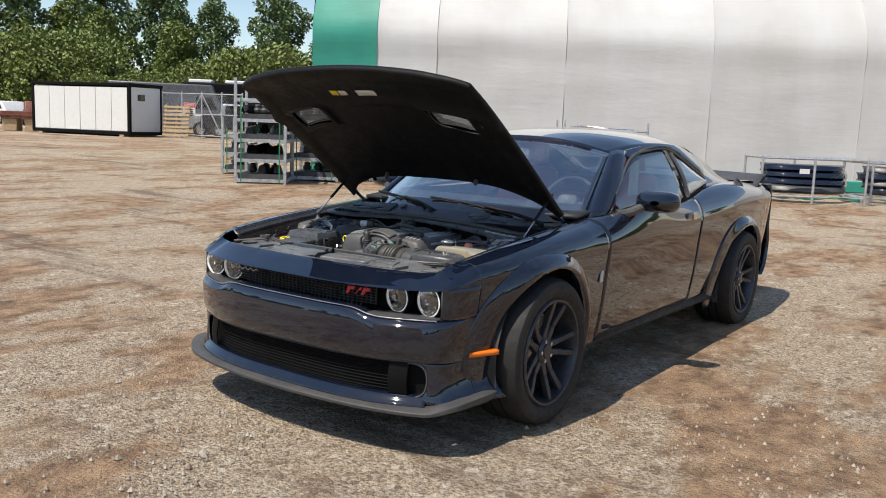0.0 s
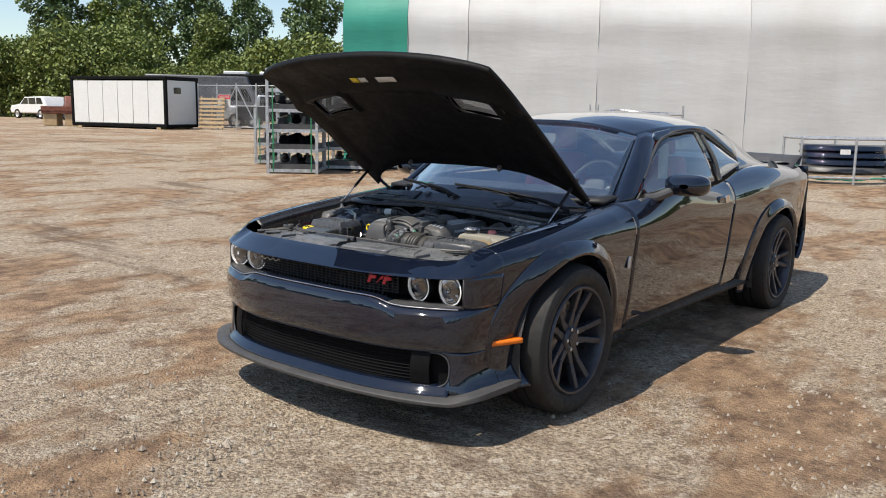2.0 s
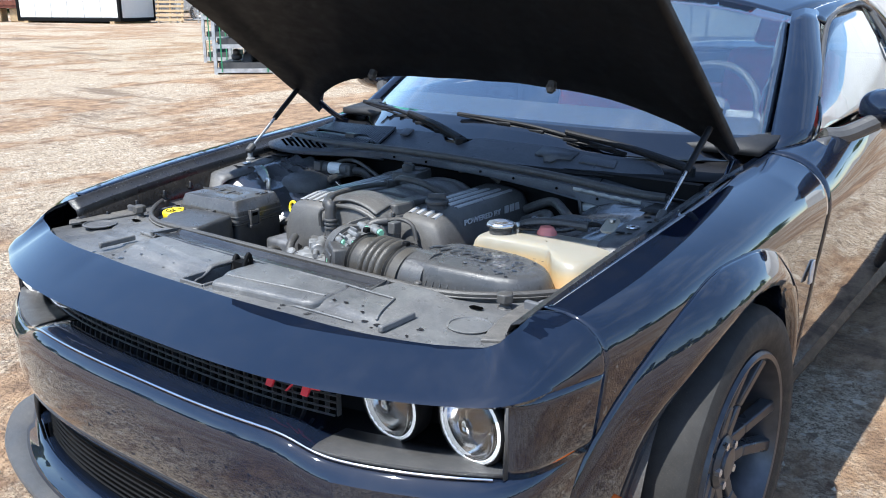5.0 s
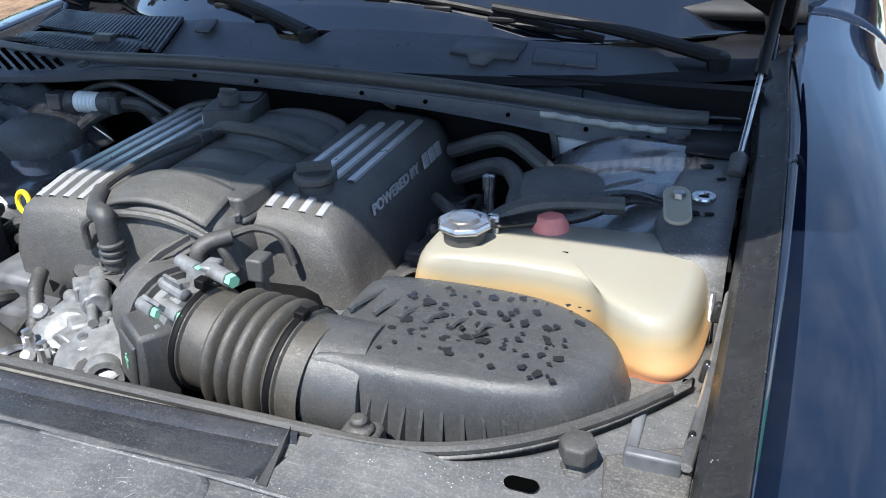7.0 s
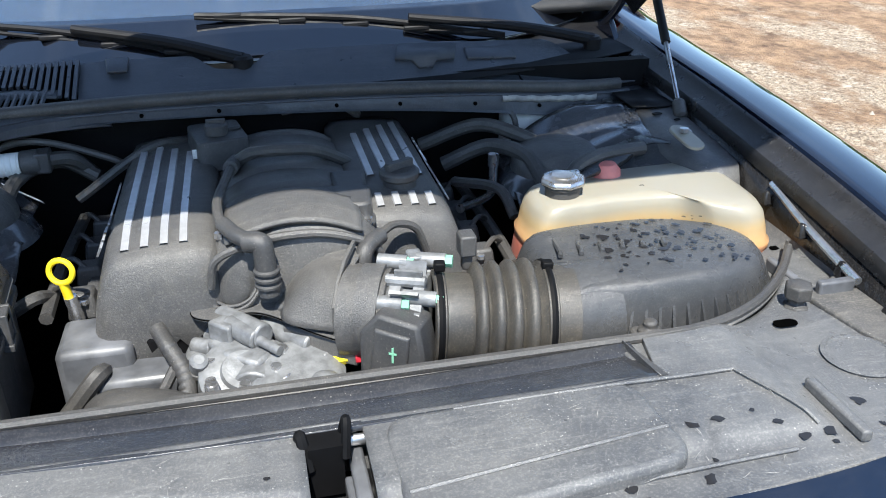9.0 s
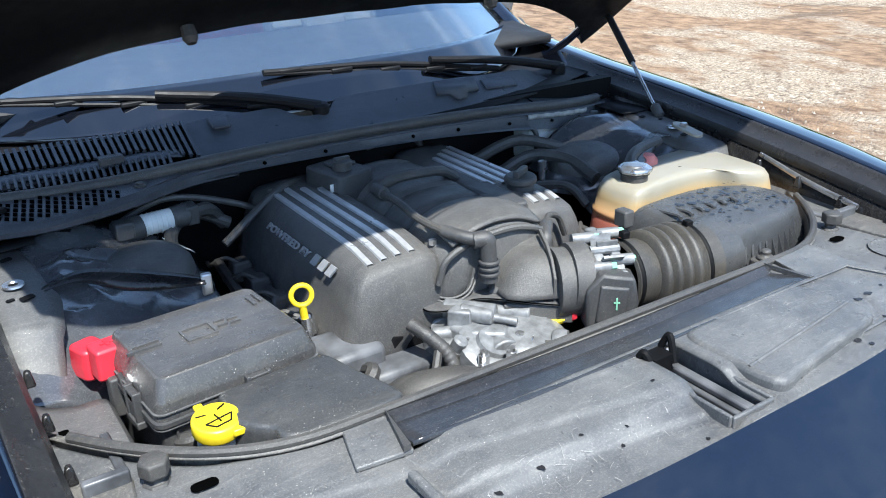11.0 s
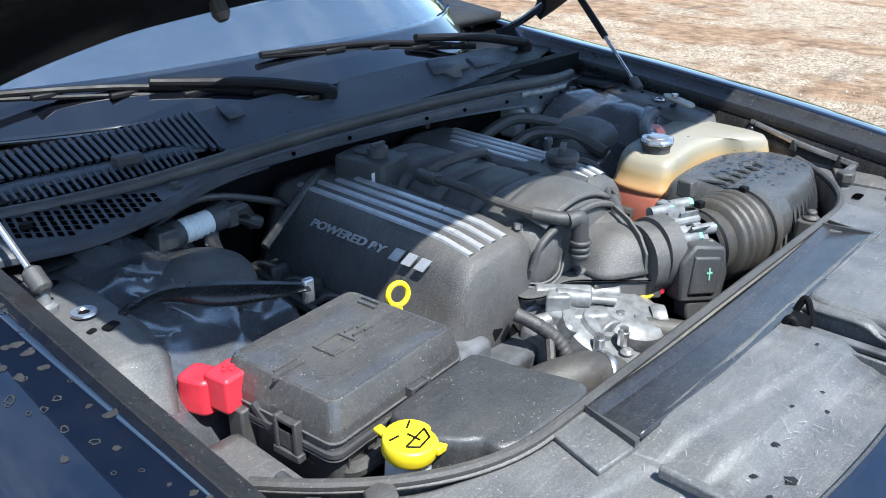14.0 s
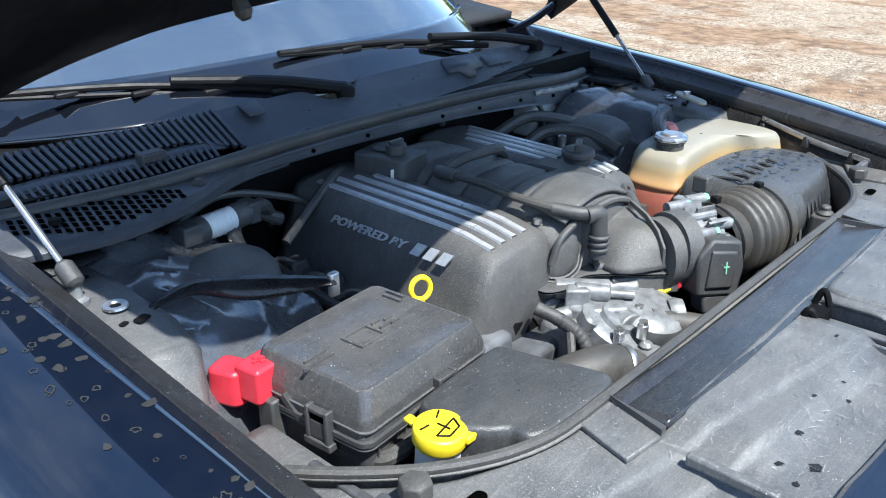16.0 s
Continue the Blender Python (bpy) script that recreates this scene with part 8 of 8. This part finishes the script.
# tarpaulin hall
RIBS = [-3.05, -1.63, -0.30, 2.54, 5.77, 9.1, 12.4, 15.7, 19.0, 22.3]
HALL = curve_of([(0.0, 0.0), (0.30, 0.0), (0.42, 0.04), (0.50, 0.5), (0.62, 1.8), (0.78, 4.0), (1.0, 7.0)])
HALL_Z = curve_of([(0.0, -0.05), (0.30, 2.5), (0.42, 3.38), (0.50, 4.15), (0.62, 5.4), (0.78, 6.7), (1.0, 7.5)])


def hall_point(a, u, sag=0.0):
    side = 1 if u <= 1 else -1
    k = u if u <= 1 else 2 - u
    d = HALL(k) + sag
    return Vector((a, 19.3 + (d if side > 0 else 14.0 - d) - 0.012 * a, 0.30 + HALL_Z(k) - sag * (0.6 if k > 0.5 else 0.0)))


hall = thing("tarpaulin_hall", "large arched white tarpaulin hall with green end strip", "building")
for i in range(len(RIBS) - 1):
    a0, a1 = RIBS[i], RIBS[i + 1]
    rows = []
    for j in range(17):
        s = j / 16
        a = a0 + (a1 - a0) * s
        belly = 0.05 * math.sin(math.pi * s) ** 0.6 * min((a1 - a0) / 3, 1)
        row = []
        for u in np.linspace(0, 2, 81):
            w = 0.025 * noise.noise((a * 0.8, u * 9, 1.0)) + 0.012 * noise.noise((a * 1.1, u * 34, 7.0))
            lean = 0.5 * max((u if u <= 1 else 2 - u) - 0.42, 0)
            p = hall_point(a, u, belly * (0.35 if u < 0.42 else 1.0) + w)
            row.append(YARD @ (p + Vector((lean, 0, 0))))
        rows.append(row)
    part("wall_panel", Shape().grid(rows), M_TENTGREEN if i == 0 else M_TENT, hall, "green tarpaulin bay" if i == 0 else "white tarpaulin bay")
for a in RIBS[1:]:
    part("rib", Shape().tube([YARD @ (hall_point(a, u) + Vector((0.5 * max((u if u <= 1 else 2 - u) - 0.42, 0), -0.006, 0.006))) for u in np.linspace(0, 2, 41)], 0.009, 6, 80), M_TENT if a > -1 else M_TENTGREEN, hall)
end = [YARD @ hall_point(RIBS[0], u) for u in np.linspace(0, 2, 41)]
part("end_wall", Shape().add(end, [tuple(range(41))]), M_TENTGREEN, hall, "green end wall")
part("base_skirt", Shape().box(10.0, 19.2, 0.40, 26.0, 0.10, 0.26, YARD), M_TENTGREEN, hall, "green base skirt", bevel=0.02)


# container
def container():
    c = thing("site_container", "white panelled site container with dark steel frame", "container", at=yard(-15.3, 41.5, 0.0, 180 - 20))
    L, W, H = 6.06, 2.44, 2.55
    part("floor_frame", Shape().box(L / 2, -W / 2, 0.16, L, W, 0.16), M_DARK, c, bevel=0.02)
    part("roof_frame", Shape().box(L / 2, -W / 2, H - 0.06, L + 0.04, W + 0.04, 0.14), M_DARK, c, bevel=0.02)
    for x in (0.07, L - 0.07):
        for y in (-0.07, -W + 0.07):
            part("corner_post", Shape().box(x, y, H / 2 + 0.05, 0.15, 0.15, H - 0.2), M_DARK, c, bevel=0.015)
    for k in range(6):
        w = (L - 0.3) / 6
        for y in (-0.06, -W + 0.06):
            part("wall_panel", Shape().box(0.15 + w * (k + 0.5), y, H / 2 + 0.03, w - 0.03, 0.06, H - 0.46), M_WHITE, c, bevel=0.01)
    part("wall_trim", Shape().box(L / 2, -0.08, H / 2, L - 0.2, 0.03, H - 0.4), M_GALV, c)
    for x in (0.06, L - 0.06):
        part("end_panel", Shape().box(x, -W / 2, H / 2 + 0.03, 0.06, W - 0.3, H - 0.4), M_WHITE, c, bevel=0.01)
    part("vent", Shape().box(0.02, -W * 0.36, H * 0.74, 0.04, 0.5, 0.30), M_DARKGLASS, c, bevel=0.01)
    for x in (0.5, L - 0.5):
        part("skid", Shape().box(x, -W / 2, 0.04, 0.25, W, 0.10), M_WOOD, c)
    return c


container()


# stacked steel racks with car parts
def rack(levels, w, d, seed, name="steel_rack"):
    rng = random.Random(seed)
    r = thing(name, "galvanised steel rack stacked with black car parts", "rack", "racks of parts")
    step = 0.365
    top = levels * step + 0.45
    for x in (0, w):
        for y in (0, d):
            part("post", Shape().box(x, y, top / 2, 0.05, 0.05, top), M_GALV, r)
    for k in range(levels + 1):
        z = 0.06 + step * k
        for y in (0, d):
            part("beam", Shape().box(w / 2, y, z, w, 0.045, 0.06), M_GALV, r)
        for x in (0, w):
            part("beam", Shape().box(x, d / 2, z, 0.045, d, 0.06), M_GALV, r)
        if k < levels:
            part("tray", Shape().box(w / 2, d / 2, z + 0.07, w - 0.08, d - 0.08, 0.10), M_PLASTIC, r)
            n = rng.randint(3, 5)
            for j in range(n):
                x = 0.12 + (w - 0.24) * (j + 0.5) / n
                m = at(x, d * 0.45, z + 0.13, rng.uniform(-20, 20), rng.uniform(-8, 8))
                kind = rng.random()
                if kind < 0.5:
                    s = Shape().lathe([(0.05, 0.0), (0.085, 0.02), (0.09, 0.07), (0.06, 0.10), (0.06, 0.15), (0.03, 0.17)], m, 14)
                else:
                    s = Shape().prism(rounded(0.17, d * 0.6, 0.04, 3), 0.0, 0.14, m, 0.7).cyl(m @ Vector((0, -0.2, 0.1)), m @ Vector((0, 0.2, 0.16)), 0.03)
                part("stored_part", s, rng.choice((M_PLASTIC, M_DARK, M_RUBBER)), r, bevel=0.008)
                if rng.random() < 0.4:
                    part("metal_part", Shape().cyl(m @ Vector((-0.08, -0.25, 0.12)), m @ Vector((0.1, -0.2, 0.17)), 0.014), M_STEEL, r)
    part("strap", Shape().box(0.10, -0.03, top * 0.42, 0.02, 0.006, top * 0.8), M_GREENPAINT, r)
    part("strap", Shape().box(w - 0.10, -0.03, top * 0.42, 0.02, 0.006, top * 0.8), M_GREENPAINT, r)
    return r


r1 = rack(4, 0.90, 1.1, 1)
r1.matrix_world = yard(-3.86, 15.7, 0, 3)
r2 = rack(4, 0.90, 1.1, 2)
r2.matrix_world = yard(-3.05, 16.9, 0, 0)
r3 = rack(3, 1.0, 1.1, 3)
r3.matrix_world = yard(-2.55, 17.6, 0, 0)
r4 = rack(2, 0.5, 1.0, 4)
r4.matrix_world = yard(-4.75, 18.2, 0, 0)


# low pens with bumper covers
def pen(w, d, h, seed):
    rng = random.Random(seed)
    p = thing("steel_pen", "low galvanised pen holding black bumper covers", "cage", "pens by the hall")
    for z in (0.12, h):
        for y in (0, d):
            part("rail", Shape().cyl((0, y, z), (w, y, z), 0.022, None, 8), M_GALV, p)
        for x in (0, w):
            part("rail", Shape().cyl((x, 0, z), (x, d, z), 0.022, None, 8), M_GALV, p)
    for x in (0, w * 0.5, w):
        for y in (0, d):
            part("post", Shape().cyl((x, y, 0), (x, y, h + 0.03), 0.024, None, 8), M_GALV, p)
    for k in range(4):
        z = 0.16 + 0.13 * k
        off = rng.uniform(-0.1, 0.1)
        rows = []
        for u in np.linspace(-1, 1, 15):
            x = w / 2 + off + u * w * 0.42
            y = 0.25 + 0.35 * abs(u) ** 3 + 0.04 * k
            rows.append([(x, y + 0.06, z + 0.16), (x, y, z + 0.12), (x, y - 0.03, z + 0.05), (x, y + 0.05, z)])
        part("bumper_cover", Shape().grid(rows), rng.choice((M_PAINT, M_PLASTIC)), p, "black bumper cover", solid=0.012)
    part("tarp", Shape().net([[(x, 0.1 + 0.2 * math.sin(3 * x), 0.10 + 0.05 * math.sin(5 * x + y)) for x in np.linspace(0.1, w - 0.1, 5)] for y in (0, 1, 2)], 6, 16), M_TENTGREEN, p, solid=0.01)
    part("paper_tag", Shape().box(w * 0.40, -0.03, h * 0.72, 0.18, 0.006, 0.09), M_WHITE, p)
    return p


p1 = pen(1.9, 1.1, 0.82, 5)
p1.matrix_world = yard(5.85, 15.9, 0, -3)
p2 = pen(1.9, 1.1, 0.78, 6)
p2.matrix_world = yard(7.95, 16.0, 0, 2)
p3 = pen(1.75, 1.0, 1.20, 7)
p3.matrix_world = yard(2.1, 16.6, 0, 0)
part("bent_pipe", Shape().tube([(0.2, 0.3, 1.2), (0.6, 0.4, 1.26), (1.1, 0.3, 1.22), (1.6, 0.5, 1.21)], 0.03, 8), M_STEEL, p3)
for x in (0.0, 0.15, 1.75):
    part("tall_post", Shape().cyl((x, 0, 1.1), (x, 0, 1.36), 0.02, None, 8), M_GALV, p3)


# fence, sign, pallet
def fence():
    f = thing("chain_link_fence", "chain-link fence with steel posts and gate", "fence")
    n = 4
    for k in range(n + 1):
        part("post", Shape().cyl(yard(-14.4 + 1.1 * k, 43.6 - 0.4 * k) @ Vector((0, 0, 0)), yard(-14.4 + 1.1 * k, 43.6 - 0.4 * k) @ Vector((0, 0, 2.3)), 0.035, None, 8), M_GALV, f)
    for z in (0.15, 1.2, 2.2):
        part("rail", Shape().cyl(yard(-14.4, 43.6, z).translation, yard(-10.0, 42.0, z).translation, 0.022, None, 8), M_GALV, f)
    part("brace", Shape().cyl(yard(-13.3, 43.2, 0.2).translation, yard(-12.2, 42.8, 2.2).translation, 0.025, None, 8), M_GALV, f)
    part("brace", Shape().cyl(yard(-12.2, 42.8, 2.2).translation, yard(-11.1, 42.4, 0.2).translation, 0.025, None, 8), M_GALV, f)
    w = Shape()
    for k in range(46):
        a = -14.4 + 4.4 * k / 45
        for lean in (-1, 1):
            b = min(max(a + lean * 1.0, -14.4), -10.0)
            w.tube([yard(a, 43.6 - (a + 14.4) * 0.364, 0.1).translation, yard(b, 43.6 - (b + 14.4) * 0.364, 0.1 + 2.1 * min(1, abs(b - a))).translation], 0.004, 3)
    tagged(part("wire_mesh", w, M_GALV, f), kind="stuff")
    return f


fence()
sign = thing("notice_sign", "white notice sign with red header on fence", "sign", at=yard(-12.85, 42.9, 1.35))
part("board", Shape().box(0, 0, 0, 0.62, 0.02, 0.78), M_WHITE, sign, bevel=0.004)
part("header", Shape().box(0, -0.014, 0.27, 0.60, 0.008, 0.2), M_SIGNRED, sign)
tx = bpy.data.curves.new("sign_word", "FONT")
tx.body, tx.size, tx.extrude, tx.align_x = "NOTICE", 0.14, 0.002, "CENTER"
to = new("sign_word", tx)
dgs = bpy.context.evaluated_depsgraph_get()
word = new("header_word", bpy.data.meshes.new_from_object(to.evaluated_get(dgs)))
bpy.data.objects.remove(to)
word.data.materials.clear()
word.data.materials.append(M_WHITE)
word.data.transform(Matrix.Translation((0, -0.022, 0.225)) @ Matrix.Rotation(radians(90), 4, "X"))
word.parent = sign
for k in range(4):
    part("text_bar", Shape().box(0, -0.012, 0.08 - 0.1 * k, 0.42 - 0.05 * (k % 2), 0.004, 0.035), M_DARK, sign)
pallet = thing("wooden_pallet", "pale wooden pallets leaning on the fence", "pallet", at=yard(-14.0, 42.4, 0.0) @ Matrix.Rotation(radians(-12), 4, "X"))
for k in range(8):
    part("slat", Shape().box(0.6, 0, 0.15 + 0.2 * k, 1.3, 0.03, 0.10), M_WOOD, pallet)
for x in (0.05, 0.6, 1.15):
    part("stringer", Shape().box(x, 0.06, 0.85, 0.06, 0.09, 1.65), M_WOOD, pallet)


# far vehicles
def vehicle(name, label, paint, length, height, wheel_r, profile, glass, m):
    """A vehicle from its side outline, with windows and wheels."""
    v = thing(name, label, "vehicle", at=m)
    w = 1.85 if height < 2.3 else 2.4
    side = Matrix(((1, 0, 0, 0), (0, 0, 1, 0), (0, 1, 0, 0), (0, 0, 0, 1)))
    part("body", Shape().prism(profile, -w / 2, w / 2, side), paint, v, bevel=0.09, segments=3)
    for g in glass:
        for y in (-w / 2 - 0.006, w / 2 + 0.006):
            part("window", Shape().prism(g, -0.008, 0.008, Matrix.Translation((0, y, 0)) @ side), M_DARKGLASS, v)
    for x in (length * 0.18, length * 0.80):
        for y in (-w / 2 + 0.08, w / 2 - 0.08):
            t = part("tyre", Shape().lathe([(wheel_r * 0.62, -0.1), (wheel_r * 0.95, -0.11), (wheel_r, -0.07), (wheel_r, 0.07), (wheel_r * 0.95, 0.11), (wheel_r * 0.62, 0.1)], at(x, y, wheel_r, 0, 90), 24, cap=False), M_TYRE, v)
            part("rim", Shape().lathe([(wheel_r * 0.62, -0.1), (wheel_r * 0.5, -0.05), (0.02, -0.06), (0.02, 0.06), (wheel_r * 0.5, 0.05), (wheel_r * 0.62, 0.1)], at(x, y, wheel_r, 0, 90), 20, cap=False), M_STEEL, v)
    for y in (-0.6, 0.6):
        part("lamp", Shape().box(length - 0.03, y, height * 0.48, 0.1, 0.3, 0.14), M_LABEL, v, bevel=0.02)
    return v


PICK = [(0, 0.45), (5.6, 0.42), (5.65, 0.75), (5.5, 1.08), (4.3, 1.15), (3.7, 1.78), (2.2, 1.82), (2.0, 1.2), (0.05, 1.18)]
PICK_G = [[(3.3, 1.2), (4.15, 1.2), (3.65, 1.7), (3.3, 1.72)], [(2.3, 1.22), (3.2, 1.2), (3.2, 1.72), (2.35, 1.72)]]
SUV = [(0.05, 0.4), (4.5, 0.4), (4.6, 0.7), (4.45, 0.98), (3.4, 1.08), (2.75, 1.62), (0.6, 1.68), (0.15, 1.1), (0.0, 0.8)]
SUV_G = [[(2.3, 1.1), (3.2, 1.1), (2.7, 1.54), (2.3, 1.56)], [(1.35, 1.1), (2.2, 1.1), (2.2, 1.56), (1.4, 1.58)], [(0.5, 1.12), (1.25, 1.1), (1.25, 1.58), (0.75, 1.58)]]
BUS = [(0, 0.4), (9.4, 0.4), (9.6, 1.0), (9.5, 2.6), (9.1, 3.1), (0.2, 3.15), (0.0, 2.9)]
BUS_G = [[(0.5 + 1.45 * k, 1.5), (1.8 + 1.45 * k, 1.5), (1.8 + 1.45 * k, 2.6), (0.5 + 1.45 * k, 2.6)] for k in range(6)]
vehicle("pickup_truck", "silver pickup truck parked behind the fence", M_SILVERPAINT, 5.6, 1.8, 0.40, PICK, PICK_G, yard(-14.6, 47.5, 0, 12))
vehicle("pickup_truck", "dark grey pickup truck parked behind the racks", M_DARK, 5.6, 1.8, 0.42, PICK, PICK_G, yard(-13.2, 46.0, 0, 15))
vehicle("white_suv", "white family SUV parked at the yard's edge", M_WHITEPAINT, 4.6, 1.68, 0.36, SUV, SUV_G, yard(-31.9, 64.0, 0, 152))
vehicle("sedan", "dark saloon parked behind the container", M_RUST, 4.6, 1.68, 0.36, SUV, SUV_G, yard(-27.4, 58.0, 0, 118))
bus = vehicle("coach", "dark touring coach with pale roof", M_DARK, 9.6, 3.1, 0.5, BUS, BUS_G, yard(-16.6, 54.0, 0, 8))
for k in range(4):
    part("roof_unit", Shape().box(1.2 + 2.2 * k, 0, 3.22, 1.4, 1.6, 0.22), M_WHITEPAINT, bus, bevel=0.06)
vehicle("camper", "grey camper van parked by the coach", M_INNER, 7.0, 3.0, 0.42, [(0, 0.4), (6.8, 0.4), (6.9, 1.2), (6.2, 2.2), (5.9, 2.95), (0, 3.0)], [[(0.8, 1.6), (1.8, 1.6), (1.8, 2.3), (0.8, 2.3)], [(5.0, 1.5), (6.2, 1.5), (5.9, 2.2), (5.0, 2.2)]], yard(-20.2, 52.0, 0, 10))
flat = thing("flatbed_trailer", "rust-red flatbed on pale concrete blocks", "trailer", at=yard(-23.2, 45.2, 0, 10))
part("bed", Shape().box(0.9, 0, 0.72, 1.9, 1.2, 0.16), M_RUST, flat, bevel=0.02)
part("side_board", Shape().box(0.9, -0.6, 0.90, 1.9, 0.06, 0.24), M_RUST, flat, bevel=0.01)
for x in (0.35, 1.45):
    part("concrete_block", Shape().box(x, 0, 0.32, 0.7, 1.0, 0.64), M_WOOD, flat, bevel=0.03)


# trees and bushes
def crown(seed, blobs, leaf, per):
    """Leaf cards in uneven clumps."""
    rng = random.Random(seed)
    v, f = [], []
    for bx, by, bz, br in blobs:
        for _ in range(int(per * br * br)):
            th, ph = rng.uniform(0, 6.283), math.acos(rng.uniform(-0.85, 1))
            rr = br * rng.uniform(0.62, 1.08) * (1 + 0.25 * noise.noise((bx + math.cos(th) * 2, by + math.sin(th) * 2, bz + ph * 2)))
            c = Vector((bx + rr * math.sin(ph) * math.cos(th), by + rr * math.sin(ph) * math.sin(th), bz + rr * 0.85 * math.cos(ph)))
            n = Vector((rng.gauss(0, 1), rng.gauss(0, 1), rng.gauss(0.5, 1))).normalized()
            a = n.orthogonal().normalized() * leaf * rng.uniform(0.6, 1.3)
            b = n.cross(a).normalized() * leaf * rng.uniform(0.45, 1.0)
            k = len(v)
            v += [c - a, c - b * 0.9 + a * 0.2, c + a * 1.1, c + b]
            f.append((k, k + 1, k + 2, k + 3))
    me = bpy.data.meshes.new("crown")
    me.from_pydata(v, [], f)
    return me


def tree(seed, height, spread, dark):
    rng = random.Random(seed)
    t = thing("tree", "leafy green broadleaf tree at the yard's edge", "tree", "trees round the yard")
    s = Shape().tube([(0, 0, -0.2), (0.1, 0, height * 0.3), (0.0, 0.15, height * 0.75)], height * 0.022, 8, 10, height * 0.006)
    part("trunk", s, M_BARK, t)
    blobs = []
    for k in range(16):
        u = k / 15
        z = height * (0.22 + 0.72 * u)
        r = spread * math.sin(math.pi * min(0.18 + 0.74 * u, 1)) * rng.uniform(0.4, 1.0)
        a = k * 2.4 + rng.uniform(-0.4, 0.4)
        p = (r * 0.8 * math.cos(a), r * 0.8 * math.sin(a), z)
        blobs.append((*p, spread * rng.uniform(0.28, 0.5)))
        if k % 2 == 0:
            part("limb", Shape().tube([(0.03, 0.03, z * 0.62), (p[0] * 0.5, p[1] * 0.5, z * 0.85), p], height * 0.007, 5, 6, height * 0.002), M_BARK, t)
    ob = new("crown", crown(seed, blobs, 0.17, 330))
    ob.data.materials.append(M_LEAF2 if dark else M_LEAF)
    ob.parent = t
    return t


def bush(seed, height, width):
    rng = random.Random(seed)
    t = thing("bush", "dense light-green bush at the yard's edge", "bush", "bushes round the yard")
    blobs = []
    for k in range(12):
        blobs.append((rng.uniform(-width, width), rng.uniform(-width, width) * 0.6, height * rng.uniform(0.15, 0.72), height * rng.uniform(0.22, 0.36)))
    part("stem", Shape().tube([(0, 0, -0.2), (0.1, 0.1, height * 0.5)], 0.06, 6, 4, 0.02), M_BARK, t)
    ob = new("crown", crown(seed, blobs, 0.13, 400))
    ob.data.materials.append(M_LEAF)
    ob.parent = t
    return t


kinds = [tree(11, 13.5, 3.6, True), tree(12, 11.0, 3.6, False), tree(13, 15.5, 3.6, True), tree(14, 10.0, 3.4, False)]
shrubs = [bush(21, 7.0, 3.2), bush(22, 6.0, 3.6), bush(23, 8.0, 3.0)]
rng = random.Random(5)
spots = []
# behind the container, thick
for k in range(15):
    spots.append((-44 + 3.6 * k + rng.uniform(-1, 1), 84 + rng.uniform(-5, 8)))
for i, (a, d) in enumerate(spots):
    m = yard(a, d, 0, rng.uniform(0, 360)) @ Matrix.Scale(rng.uniform(0.7, 1.1), 4)
    src = kinds[i % 4]
    if i < 4:
        src.matrix_world = m
    else:
        t = copy_thing(src, m)
        t.scale = m.to_scale()
for k in range(22):
    a = -46 + 2.4 * k + rng.uniform(-0.6, 0.6)
    m = yard(a, 72 + rng.uniform(-3, 4), 0, rng.uniform(0, 360)) @ Matrix.Scale(rng.uniform(0.6, 1.2), 4)
    src = shrubs[k % 3]
    if k < 3:
        src.matrix_world = m
    else:
        t = copy_thing(src, m)
        t.scale = m.to_scale()
# the rest of the horizon
for k in range(34):
    ang = radians(58 + 250 * k / 33)
    d = 88 + rng.uniform(-8, 14)
    m = YARD @ Matrix.Rotation(-ang, 4, "Z") @ Matrix.Translation((0, d, 0)) @ Matrix.Rotation(rng.uniform(0, 6), 4, "Z") @ Matrix.Scale(rng.uniform(0.8, 1.15), 4)
    t = copy_thing(kinds[k % 4], m)
    t.scale = m.to_scale()
    m2 = YARD @ Matrix.Rotation(-ang - 0.05, 4, "Z") @ Matrix.Translation((0, d - 12, 0)) @ Matrix.Rotation(rng.uniform(0, 6), 4, "Z") @ Matrix.Scale(rng.uniform(0.9, 1.3), 4)
    t = copy_thing(shrubs[k % 3], m2)
    t.scale = m2.to_scale()


# loose stones on the dirt
def stones():
    rng = random.Random(3)
    v, f = [], []
    for _ in range(11000):
        r = 1.2 + 9.0 * rng.random() ** 1.3
        a = rng.uniform(0, 6.283)
        x, y = 1.4 + r * math.cos(a), -1.2 + r * math.sin(a)
        if abs(x) < 0.85 and -0.9 < y < 4.0:
            continue
        s = rng.uniform(0.003, 0.011) * (2.0 if rng.random() < 0.04 else 1)
        k = len(v)
        turn = rng.uniform(0, 6.28)
        for i in range(5):
            t = turn + 6.283 * i / 5
            q = s * rng.uniform(0.7, 1.3)
            v.append((x + q * math.cos(t), y + q * math.sin(t), -0.008))
        v.append((x, y, s * rng.uniform(0.5, 1.0)))
        f += [(k + i, k + (i + 1) % 5, k + 5) for i in range(5)]
    me = bpy.data.meshes.new("loose_stones")
    me.from_pydata(v, [], f)
    m = Nodes("stone")
    m.color(m.mix(m.island(), (0.20, 0.155, 0.115), (0.50, 0.44, 0.36)))
    m.set(Roughness=0.9)
    me.materials.append(m.mat)
    ob = new("loose_stones", me)
    return tagged(ob, "small pale loose stones on the dirt", "stones", kind="stuff")


stones()
